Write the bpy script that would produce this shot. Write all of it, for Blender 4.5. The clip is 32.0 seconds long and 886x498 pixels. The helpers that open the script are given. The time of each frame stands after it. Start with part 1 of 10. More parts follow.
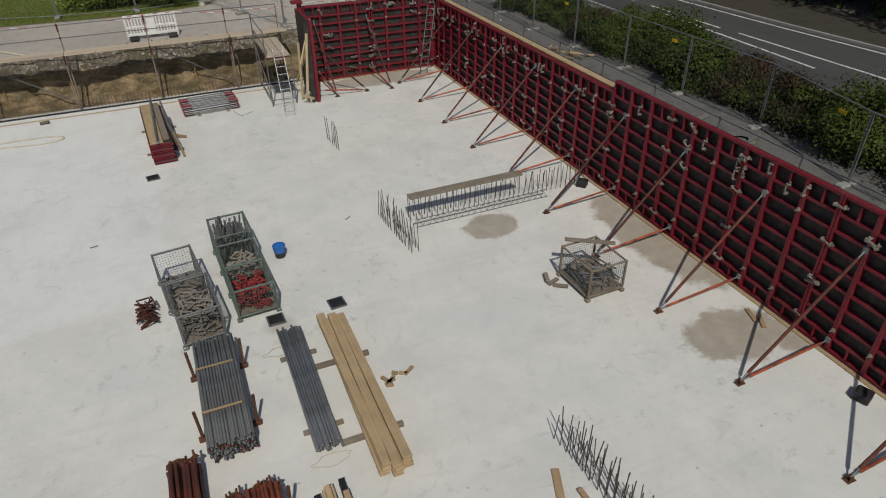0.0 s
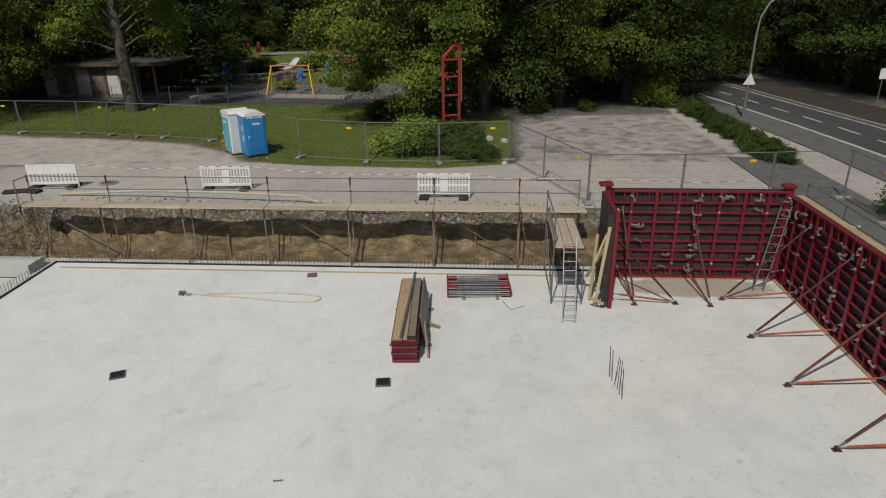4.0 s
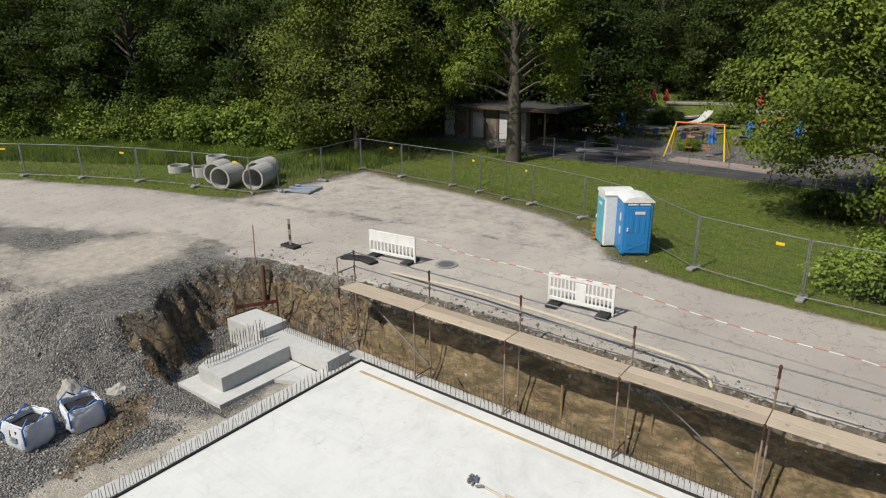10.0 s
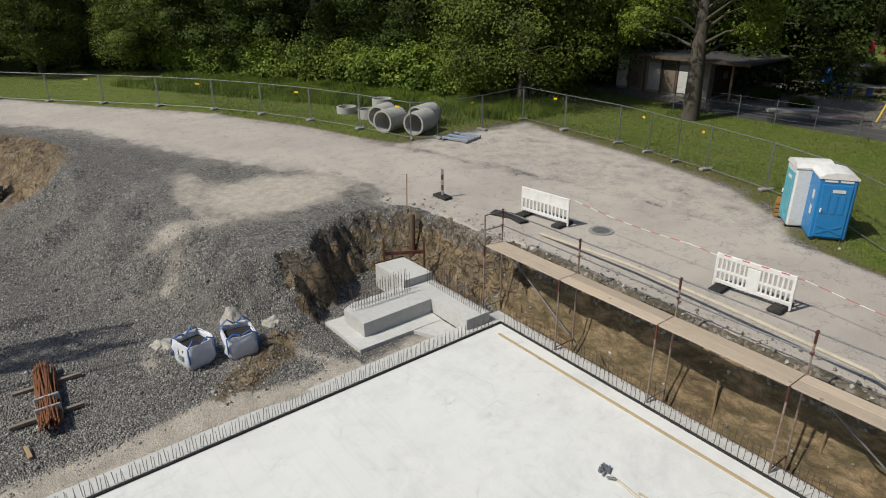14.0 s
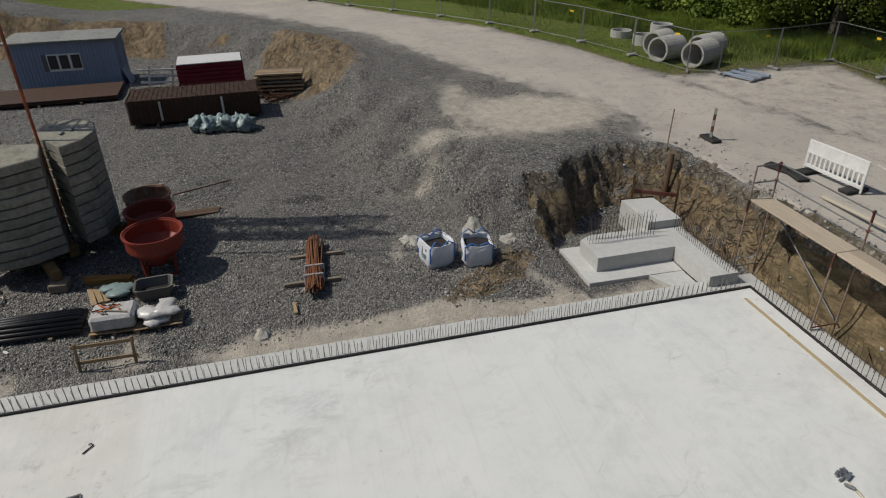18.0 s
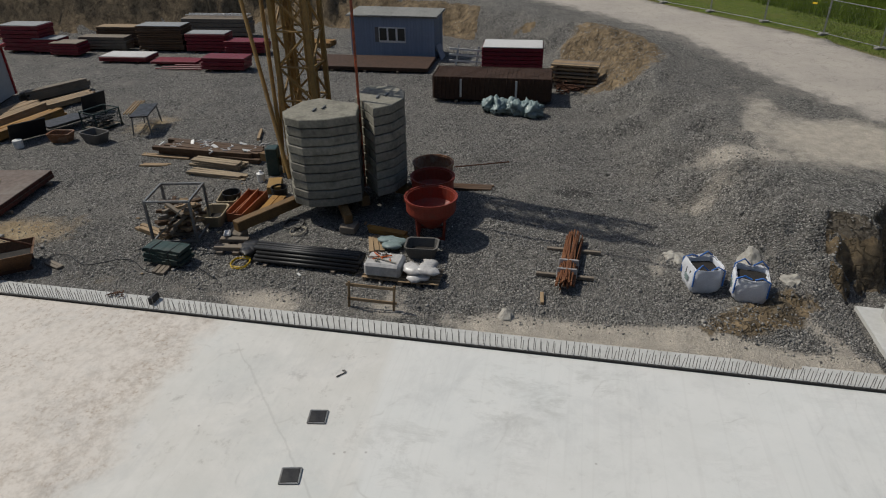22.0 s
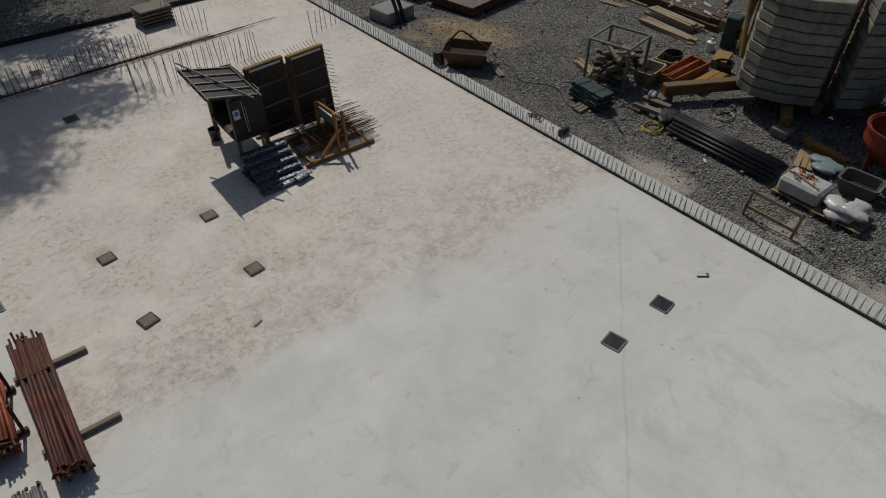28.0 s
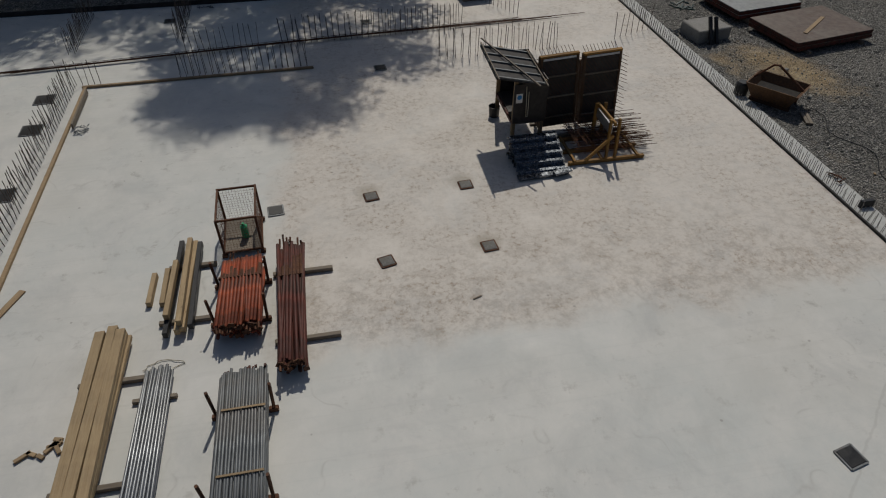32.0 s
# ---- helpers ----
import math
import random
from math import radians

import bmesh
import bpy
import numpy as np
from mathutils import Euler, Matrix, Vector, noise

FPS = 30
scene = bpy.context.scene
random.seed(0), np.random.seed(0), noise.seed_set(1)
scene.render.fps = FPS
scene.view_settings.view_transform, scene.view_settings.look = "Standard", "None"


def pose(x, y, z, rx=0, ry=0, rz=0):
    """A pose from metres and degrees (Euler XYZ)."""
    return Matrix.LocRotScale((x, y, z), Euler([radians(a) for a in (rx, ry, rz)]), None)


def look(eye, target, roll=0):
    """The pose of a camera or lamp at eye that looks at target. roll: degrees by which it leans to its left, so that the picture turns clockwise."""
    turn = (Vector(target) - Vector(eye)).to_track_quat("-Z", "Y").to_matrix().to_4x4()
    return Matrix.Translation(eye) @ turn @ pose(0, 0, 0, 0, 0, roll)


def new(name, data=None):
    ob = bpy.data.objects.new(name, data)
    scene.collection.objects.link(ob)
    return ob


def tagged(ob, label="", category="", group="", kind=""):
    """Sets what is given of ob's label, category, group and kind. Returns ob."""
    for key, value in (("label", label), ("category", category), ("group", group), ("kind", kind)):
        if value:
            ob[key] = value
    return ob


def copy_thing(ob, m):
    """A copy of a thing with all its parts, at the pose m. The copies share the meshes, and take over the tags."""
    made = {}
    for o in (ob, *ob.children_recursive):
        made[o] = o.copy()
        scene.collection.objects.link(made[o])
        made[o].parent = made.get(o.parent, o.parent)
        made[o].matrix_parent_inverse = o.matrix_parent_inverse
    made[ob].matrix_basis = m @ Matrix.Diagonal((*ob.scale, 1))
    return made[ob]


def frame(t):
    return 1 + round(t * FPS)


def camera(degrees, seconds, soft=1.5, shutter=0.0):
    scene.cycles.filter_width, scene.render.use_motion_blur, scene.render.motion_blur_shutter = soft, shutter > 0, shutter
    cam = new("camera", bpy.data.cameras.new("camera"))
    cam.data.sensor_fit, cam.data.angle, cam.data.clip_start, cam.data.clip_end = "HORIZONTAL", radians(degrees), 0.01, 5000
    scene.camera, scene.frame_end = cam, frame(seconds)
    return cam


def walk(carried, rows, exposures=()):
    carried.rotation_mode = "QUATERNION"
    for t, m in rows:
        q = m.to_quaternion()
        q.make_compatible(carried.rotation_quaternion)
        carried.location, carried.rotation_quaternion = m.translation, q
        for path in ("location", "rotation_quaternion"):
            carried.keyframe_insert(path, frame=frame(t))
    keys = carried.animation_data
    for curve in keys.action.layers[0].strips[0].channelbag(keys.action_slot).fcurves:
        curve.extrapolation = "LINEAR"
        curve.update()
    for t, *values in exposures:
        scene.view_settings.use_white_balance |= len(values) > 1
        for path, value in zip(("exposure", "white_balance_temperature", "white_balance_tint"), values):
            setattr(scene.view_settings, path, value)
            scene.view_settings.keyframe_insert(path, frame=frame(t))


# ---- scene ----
cam = camera(69.4, 32.0, soft=1.1)
METRES, EYE, TILT, LEAN, TURN = 18.1, 9.25, -33.37, 0.48, -23.3
OX, OY = 14.959, -27.784
ROWS = [
    (0.0, 0.0, 0.0, 0.0, -0.0, 0.0, -0.0),
    (0.5, -0.0017, 0.0384, 0.0264, 1.87, 1.79, -1.22),
    (1.0, -0.0046, 0.0765, 0.0521, 3.92, 3.31, -2.54),
    (1.5, -0.0095, 0.1147, 0.0774, 6.43, 4.71, -4.14),
    (2.0, -0.018, 0.1524, 0.1027, 9.48, 5.74, -6.09),
    (2.5, -0.0293, 0.1901, 0.1272, 12.8, 6.62, -8.2),
    (3.0, -0.0437, 0.2273, 0.1512, 16.16, 7.36, -10.32),
    (3.5, -0.0608, 0.2626, 0.1767, 19.63, 7.89, -12.34),
    (4.0, -0.082, 0.2972, 0.2008, 23.1, 8.31, -14.33),
    (4.5, -0.1047, 0.3297, 0.2226, 26.46, 8.63, -16.21),
    (6.5, -0.2209, 0.4501, 0.305, 38.48, 6.63, -22.14),
    (7.0, -0.2512, 0.4776, 0.3243, 38.83, 6.48, -22.31),
    (7.5, -0.2824, 0.5045, 0.3427, 39.48, 6.23, -22.59),
    (8.0, -0.3134, 0.5313, 0.3614, 40.22, 5.93, -22.92),
    (8.5, -0.3453, 0.5561, 0.3788, 42.29, 5.11, -23.77),
    (9.0, -0.3769, 0.5776, 0.3946, 47.56, 2.87, -25.72),
    (9.5, -0.4086, 0.596, 0.4074, 53.43, 0.23, -27.66),
    (10.0, -0.4374, 0.6118, 0.419, 56.66, -1.29, -28.6),
    (10.5, -0.4633, 0.6256, 0.4297, 57.33, -1.62, -28.78),
    (11.0, -0.4775, 0.6324, 0.4347, 58.21, -2.05, -29.02),
    (11.5, -0.4797, 0.6325, 0.4368, 60.28, -3.09, -29.55),
    (12.0, -0.479, 0.6325, 0.4372, 62.88, -4.39, -30.13),
    (12.5, -0.4785, 0.632, 0.4379, 65.44, -5.76, -30.68),
    (13.0, -0.4788, 0.6324, 0.4386, 68.07, -8.34, -31.15),
    (13.5, -0.4799, 0.6326, 0.439, 70.68, -11.38, -31.56),
    (14.0, -0.4813, 0.6332, 0.4386, 73.3, -14.45, -31.89),
    (14.5, -0.4828, 0.6336, 0.4386, 75.93, -17.55, -32.17),
    (16.5, -0.4858, 0.6334, 0.4368, 89.61, -29.55, -32.74),
    (17.0, -0.4869, 0.6331, 0.4355, 93.43, -31.75, -32.67),
    (17.5, -0.4871, 0.6334, 0.4349, 97.23, -33.82, -32.45),
    (18.0, -0.488, 0.6331, 0.4338, 101.01, -35.86, -32.15),
    (18.5, -0.4887, 0.6327, 0.4328, 104.74, -37.85, -31.74),
    (19.0, -0.4894, 0.6311, 0.4317, 108.4, -39.79, -31.24),
    (19.5, -0.4896, 0.6303, 0.4318, 112.03, -41.68, -30.61),
    (20.0, -0.4899, 0.6296, 0.4299, 115.42, -43.34, -29.88),
    (20.5, -0.49, 0.629, 0.4294, 118.87, -45.06, -29.09),
    (21.0, -0.4912, 0.6277, 0.4286, 122.58, -46.84, -28.17),
    (21.5, -0.4914, 0.627, 0.4286, 126.22, -48.54, -27.13),
    (22.0, -0.4916, 0.6264, 0.4275, 129.66, -50.56, -25.98),
    (22.5, -0.4915, 0.6248, 0.4268, 133.12, -53.69, -24.82),
    (23.0, -0.4904, 0.6254, 0.4243, 136.42, -56.68, -23.47),
    (23.5, -0.4902, 0.6233, 0.4249, 139.8, -59.91, -22.14),
    (24.0, -0.4895, 0.6226, 0.4232, 143.04, -62.86, -20.73),
    (24.5, -0.4888, 0.6218, 0.4222, 146.21, -65.74, -19.22),
    (25.0, -0.4879, 0.6213, 0.4219, 149.38, -68.39, -17.7),
    (25.5, -0.4867, 0.6207, 0.4211, 152.43, -70.5, -16.13),
    (27.5, -0.4859, 0.6189, 0.421, 164.41, -73.6, -9.25),
    (28.0, -0.485, 0.6188, 0.4206, 167.3, -74.0, -7.49),
    (28.5, -0.4847, 0.6185, 0.4207, 170.19, -74.37, -5.69),
    (29.0, -0.4839, 0.6172, 0.4205, 173.05, -74.68, -3.88),
    (29.5, -0.4835, 0.6169, 0.42, 175.92, -74.87, -2.05),
    (30.0, -0.4822, 0.6166, 0.4196, 178.78, -74.95, -0.22),
    (30.5, -0.4809, 0.6164, 0.4194, 181.63, -74.93, 1.58),
    (31.0, -0.4795, 0.6158, 0.4186, 184.5, -74.81, 3.41),
    (31.5, -0.4781, 0.6153, 0.4182, 187.39, -74.6, 5.22),
    (32.0, -0.4768, 0.6155, 0.4177, 190.29, -74.28, 7.05),
]
walk(cam, [(t, pose(OX, OY, EYE, TILT, LEAN, TURN) @ pose(METRES * x, METRES * y, METRES * z, 90 + pitch, roll, yaw)) for t, x, y, z, yaw, pitch, roll in ROWS],
     exposures=[(0.0, -0.3), (2.0, -0.15), (4.0, -0.2), (7.0, 0.15), (11.0, 0.4), (14.0, 0.22), (17.0, -0.15), (20.0, -0.15), (24.0, -0.36), (28.0, -0.7), (32.0, -0.8)])

# ---- light ----
SUN_EL = radians(51)
sun_from = Vector((-0.235 * math.cos(SUN_EL), -0.972 * math.cos(SUN_EL), math.sin(SUN_EL)))
world = bpy.data.worlds.new("sky")
scene.world = world
world.use_nodes = True
wn = world.node_tree
sky = wn.nodes.new("ShaderNodeTexSky")
sky.sky_type, sky.sun_disc = "NISHITA", False
sky.sun_elevation, sky.sun_rotation = SUN_EL, radians(193.6)
sky.air_density, sky.dust_density, sky.ozone_density = 1.0, 1.6, 1.0
wn.links.new(sky.outputs[0], wn.nodes["Background"].inputs[0])
wn.nodes["Background"].inputs[1].default_value = 0.078
sun = new("sun", bpy.data.lights.new("sun", "SUN"))
sun.data.energy, sun.data.angle, sun.data.color = 3.5, radians(0.7), (1.0, 0.955, 0.86)
sun.matrix_world = look(sun_from * 80, (0, 0, 0))


# ---- building helpers ----
class Geo:
    """Collects vertices and faces of one mesh."""

    def __init__(self):
        self.v, self.f = [], []

    def add(self, verts, faces):
        n = len(self.v)
        self.v += [tuple(p) for p in verts]
        self.f += [tuple(i + n for i in q) for q in faces]
        return self

    def box(self, c, s, m=None, b=0.0):
        """A box with centre c and size s, its edges cut by b, turned by the matrix m about its centre."""
        hx, hy, hz = s[0] / 2, s[1] / 2, s[2] / 2
        if b <= 0:
            pts = [Vector((x * hx, y * hy, z * hz)) for x in (-1, 1) for y in (-1, 1) for z in (-1, 1)]
            faces = [(0, 1, 3, 2), (4, 6, 7, 5), (0, 4, 5, 1), (2, 3, 7, 6), (0, 2, 6, 4), (1, 5, 7, 3)]
        else:
            b = min(b, hx * 0.9, hy * 0.9, hz * 0.9)
            pts, faces, key = [], [], {}
            for x in (-1, 1):
                for y in (-1, 1):
                    for z in (-1, 1):
                        for a in range(3):
                            p = [x * (hx - b), y * (hy - b), z * (hz - b)]
                            p[a] += (x, y, z)[a] * b
                            key[x, y, z, a] = len(pts)
                            pts.append(Vector(p))
            for a in range(3):
                o, q = [i for i in range(3) if i != a]
                for sg in (-1, 1):
                    loop = []
                    for so, sq in ((-1, -1), (1, -1), (1, 1), (-1, 1)):
                        k = [0, 0, 0]
                        k[a], k[o], k[q] = sg, so, sq
                        loop.append(key[(*k, a)])
                    flip = (sg > 0) == (a != 1)
                    faces.append(tuple(loop if flip else loop[::-1]))
                for so in (-1, 1):
                    for sq in (-1, 1):
                        k0, k1 = [0, 0, 0], [0, 0, 0]
                        k0[a], k1[a] = -1, 1
                        k0[o] = k1[o] = so
                        k0[q] = k1[q] = sq
                        loop = [key[(*k0, o)], key[(*k1, o)], key[(*k1, q)], key[(*k0, q)]]
                        faces.append(tuple(loop))
            for x in (-1, 1):
                for y in (-1, 1):
                    for z in (-1, 1):
                        loop = [key[x, y, z, 0], key[x, y, z, 1], key[x, y, z, 2]]
                        faces.append(tuple(loop if x * y * z > 0 else loop[::-1]))
        if m is not None:
            pts = [m @ p for p in pts]
        c = Vector(c)
        return self.add([p + c for p in pts], faces)

    def beam(self, p, q, w, h, b=0.0):
        """A squared bar from p to q."""
        p, q = Vector(p), Vector(q)
        d = q - p
        m = d.to_track_quat("X", "Z").to_matrix()
        return self.box((p + q) / 2, (d.length, w, h), m, b)

    def tube(self, p, q, r, n=7, r2=None, caps=True):
        p, q = Vector(p), Vector(q)
        d = (q - p)
        if d.length < 1e-6:
            return self
        m = d.to_track_quat("Z", "Y").to_matrix()
        r2 = r if r2 is None else r2
        ring = [Vector((math.cos(2 * math.pi * i / n), math.sin(2 * math.pi * i / n), 0)) for i in range(n)]
        pts = [p + m @ (u * r) for u in ring] + [q + m @ (u * r2) for u in ring]
        faces = [(i, (i + 1) % n, n + (i + 1) % n, n + i) for i in range(n)]
        if caps:
            faces += [tuple(range(n))[::-1], tuple(range(n, 2 * n))]
        return self.add(pts, faces)

    def path(self, pts, r, n=6):
        """One bent tube along a line of points."""
        pts = [Vector(p) for p in pts]
        dirs = [(q - p).normalized() for p, q in zip(pts[:-1], pts[1:])]
        u = dirs[0].orthogonal().normalized()
        rings = []
        for k, p in enumerate(pts):
            a, b = dirs[max(0, k - 1)], dirs[min(k, len(dirs) - 1)]
            t = a + b
            t = t.normalized() if t.length > 0.2 else a
            u = (u - t * u.dot(t))
            u = u.normalized() if u.length > 1e-4 else t.orthogonal().normalized()
            v = t.cross(u)
            rings += [p + (u * math.cos(2 * math.pi * i / n) + v * math.sin(2 * math.pi * i / n)) * r for i in range(n)]
        m = len(pts)
        faces = [(k * n + i, k * n + (i + 1) % n, (k + 1) * n + (i + 1) % n, (k + 1) * n + i) for k in range(m - 1) for i in range(n)]
        return self.add(rings, faces + [tuple(range(n))[::-1], tuple(range((m - 1) * n, m * n))])

    def lathe(self, prof, n=20, c=(0, 0, 0)):
        """A turned shape from (radius, height) pairs."""
        c = Vector(c)
        pts = [c + Vector((r * math.cos(2 * math.pi * i / n), r * math.sin(2 * math.pi * i / n), z)) for r, z in prof for i in range(n)]
        faces = [(k * n + i, k * n + (i + 1) % n, (k + 1) * n + (i + 1) % n, (k + 1) * n + i) for k in range(len(prof) - 1) for i in range(n)]
        return self.add(pts, faces)

    def prism(self, poly, z0, z1):
        n = len(poly)
        pts = [(x, y, z0) for x, y in poly] + [(x, y, z1) for x, y in poly]
        faces = [(i, (i + 1) % n, n + (i + 1) % n, n + i) for i in range(n)]
        return self.add(pts, faces + [tuple(range(n))[::-1], tuple(range(n, 2 * n))])

    def turned(self, m):
        self.v = [tuple(m @ Vector(p)) for p in self.v]
        return self

    def mesh(self, name, material, smooth=False):
        me = bpy.data.meshes.new(name)
        me.from_pydata(self.v, [], self.f)
        me.materials.append(material)
        if smooth:
            me.shade_smooth()
        me.update()
        return me


def part(name, geo, material, parent, label="", smooth=False):
    """Links one mesh under a thing or under a part."""
    ob = new(name, geo.mesh(name, material, smooth))
    ob.parent = parent
    if label:
        ob["label"] = label
    return ob


def again(ob, m, parent=None):
    """Another part on the same mesh."""
    o = new(ob.name.split(".")[0], ob.data)
    o.parent = parent or ob.parent
    o.matrix_basis = m
    return o


def thing(name, label, category, m=None, group="", kind=""):
    ob = new(name)
    ob.empty_display_size = 0.2
    ob.matrix_basis = m or Matrix()
    return tagged(ob, label, category, group, kind)


def solo(name, geo, material, label, category, m=None, group="", kind="", smooth=False):
    """A thing that is one mesh."""
    ob = new(name, geo.mesh(name, material, smooth))
    ob.matrix_basis = m or Matrix()
    return tagged(ob, label, category, group, kind)


def mesh_np(name, verts, quads, material):
    me = bpy.data.meshes.new(name)
    verts, quads = np.asarray(verts, np.float32), np.asarray(quads, np.int32)
    k = quads.shape[1]
    me.vertices.add(len(verts)), me.loops.add(quads.size), me.polygons.add(len(quads))
    me.vertices.foreach_set("co", verts.ravel())
    me.loops.foreach_set("vertex_index", quads.ravel())
    me.polygons.foreach_set("loop_start", np.arange(0, quads.size, k, dtype=np.int32))
    me.polygons.foreach_set("loop_total", np.full(len(quads), k, np.int32))
    me.materials.append(material)
    me.update(calc_edges=True)
    return me


# ---- materials ----
class Nodes:
    """Short words for node trees."""

    def __init__(self, name):
        self.m = bpy.data.materials.new(name)
        self.m.use_nodes = True
        self.t = self.m.node_tree
        self.bsdf = self.t.nodes["Principled BSDF"]
        self.geo = self.t.nodes.new("ShaderNodeTexCoord").outputs["Object"]

    def world_place(self):
        self.geo = self.t.nodes.new("ShaderNodeNewGeometry").outputs["Position"]
        return self

    def link(self, a, b):
        self.t.links.new(a, b)

    def noise(self, scale, detail=4, rough=0.6, stretch=None, distortion=0.0):
        n = self.t.nodes.new("ShaderNodeTexNoise")
        n.inputs["Scale"].default_value, n.inputs["Detail"].default_value, n.inputs["Roughness"].default_value = scale, detail, rough
        n.inputs["Distortion"].default_value = distortion
        src = self.geo
        if stretch:
            mp = self.t.nodes.new("ShaderNodeMapping")
            mp.inputs["Scale"].default_value = stretch
            self.link(src, mp.inputs["Vector"])
            src = mp.outputs[0]
        self.link(src, n.inputs["Vector"])
        return n.outputs["Fac"]

    def cells(self, scale, out="Distance", feature="F1"):
        n = self.t.nodes.new("ShaderNodeTexVoronoi")
        n.feature = feature
        n.inputs["Scale"].default_value = scale
        self.link(self.geo, n.inputs["Vector"])
        return n.outputs[out]

    def ramp(self, fac, *stops):
        n = self.t.nodes.new("ShaderNodeValToRGB")
        e = n.color_ramp.elements
        while len(e) < len(stops):
            e.new(0.5)
        for el, (p, c) in zip(e, stops):
            el.position = p
            el.color = (*c, 1) if isinstance(c, tuple) else (c, c, c, 1)
        self.link(fac, n.inputs[0])
        return n.outputs[0]

    def mix(self, fac, a, b, kind="MIX"):
        n = self.t.nodes.new("ShaderNodeMix")
        n.data_type, n.blend_type = "RGBA", kind
        for sock, v in ((n.inputs[0], fac), (n.inputs[6], a), (n.inputs[7], b)):
            if isinstance(v, (int, float)):
                sock.default_value = v if sock == n.inputs[0] else (v, v, v, 1)
            elif isinstance(v, tuple):
                sock.default_value = (*v, 1)
            else:
                self.link(v, sock)
        return n.outputs[2]

    def math(self, op, a, b=0.0):
        n = self.t.nodes.new("ShaderNodeMath")
        n.operation = op
        for sock, v in zip(n.inputs, (a, b)):
            if isinstance(v, (int, float)):
                sock.default_value = v
            else:
                self.link(v, sock)
        return n.outputs[0]

    def bump(self, height, strength, distance=0.01):
        n = self.t.nodes.new("ShaderNodeBump")
        n.inputs["Strength"].default_value, n.inputs["Distance"].default_value = strength, distance
        self.link(height, n.inputs["Height"])
        self.link(n.outputs[0], self.bsdf.inputs["Normal"])
        return self

    def each(self):
        return self.t.nodes.new("ShaderNodeObjectInfo").outputs["Random"]

    def island(self):
        return self.t.nodes.new("ShaderNodeNewGeometry").outputs["Random Per Island"]

    def done(self, color, rough=0.8, metal=0.0, spec=0.4):
        if isinstance(color, tuple):
            self.bsdf.inputs["Base Color"].default_value = (*color, 1)
        else:
            self.link(color, self.bsdf.inputs["Base Color"])
        if isinstance(rough, (int, float)):
            self.bsdf.inputs["Roughness"].default_value = rough
        else:
            self.link(rough, self.bsdf.inputs["Roughness"])
        self.bsdf.inputs["Metallic"].default_value = metal
        self.bsdf.inputs["Specular IOR Level"].default_value = spec
        return self.m


def plain(name, a, b, dirt=(0.12, 0.1, 0.08), rough=0.6, metal=0.0, grain=25.0, blot=2.0, amount=0.35, bump=0.15, spread=0.12, lo=0.48):
    """A worn surface: two tones by fine grain, dirt by broad blots, a little change from thing to thing."""
    n = Nodes(name)
    col = n.mix(n.ramp(n.noise(grain), (0.35, 0.0), (0.65, 1.0)), a, b)
    col = n.mix(n.math("MULTIPLY", n.ramp(n.noise(blot, 5, 0.7), (lo, 0.0), (lo + 0.24, 1.0)), amount), col, dirt)
    if spread:
        col = n.mix(1.0, col, n.ramp(n.each(), (0.0, 1 - spread), (1.0, 1.0)), "MULTIPLY")
    n.bump(n.noise(grain * 2, 3), bump, 0.004)
    return n.done(col, n.ramp(n.noise(blot * 3), (0.3, max(rough - 0.12, 0.05)), (0.7, min(rough + 0.12, 1.0))), metal)


def wood(name, a, b, dirt=(0.16, 0.13, 0.1), axis=0, amount=0.4):
    n = Nodes(name)
    st = [14.0, 14.0, 14.0]
    st[axis] = 0.9
    col = n.mix(n.ramp(n.noise(2.2, 6, 0.65, tuple(st), 0.4), (0.35, 0.0), (0.66, 1.0)), a, b)
    kn = n.ramp(n.cells(2.6), (0.0, 1.0), (0.08, 1.0), (0.13, 0.0))
    col = n.mix(n.math("MULTIPLY", kn, 0.6), col, tuple(c * 0.35 for c in b))
    col = n.mix(n.math("MULTIPLY", n.ramp(n.noise(1.7, 5, 0.7), (0.45, 0.0), (0.7, 1.0)), amount), col, dirt)
    col = n.mix(1.0, col, n.ramp(n.each(), (0.0, 0.72), (1.0, 1.0)), "MULTIPLY")
    col = n.mix(1.0, col, n.ramp(n.island(), (0.0, 0.75), (1.0, 1.0)), "MULTIPLY")
    n.bump(n.noise(3, 6, 0.7, tuple(st)), 0.3, 0.004)
    return n.done(col, 0.75)


M_RED = plain("red_frame_paint", (0.21, 0.009, 0.023), (0.125, 0.006, 0.015), (0.1, 0.055, 0.048), 0.5, grain=18, amount=0.4)
M_REDSTEEL = plain("red_lacquer", (0.42, 0.03, 0.03), (0.33, 0.02, 0.025), (0.2, 0.1, 0.08), 0.45, amount=0.3)
M_MATS = plain("dark_brown_mesh_steel", (0.085, 0.045, 0.027), (0.05, 0.028, 0.019), (0.03, 0.022, 0.018), 0.85, 0.1, grain=20, blot=2, amount=0.5)
M_PLY = plain("dark_plywood_face", (0.022, 0.018, 0.016), (0.04, 0.033, 0.03), (0.12, 0.1, 0.09), 0.65, grain=8, blot=1.2, amount=0.35)
M_FORMPLY = plain("worn_formwork_plywood", (0.036, 0.029, 0.026), (0.02, 0.016, 0.015), (0.1, 0.087, 0.078), 0.7, grain=7, blot=2.2, amount=0.6, bump=0.3)
M_GALV = plain("galvanised_steel", (0.36, 0.37, 0.38), (0.25, 0.26, 0.27), (0.16, 0.14, 0.12), 0.45, 0.75, grain=14, amount=0.4)
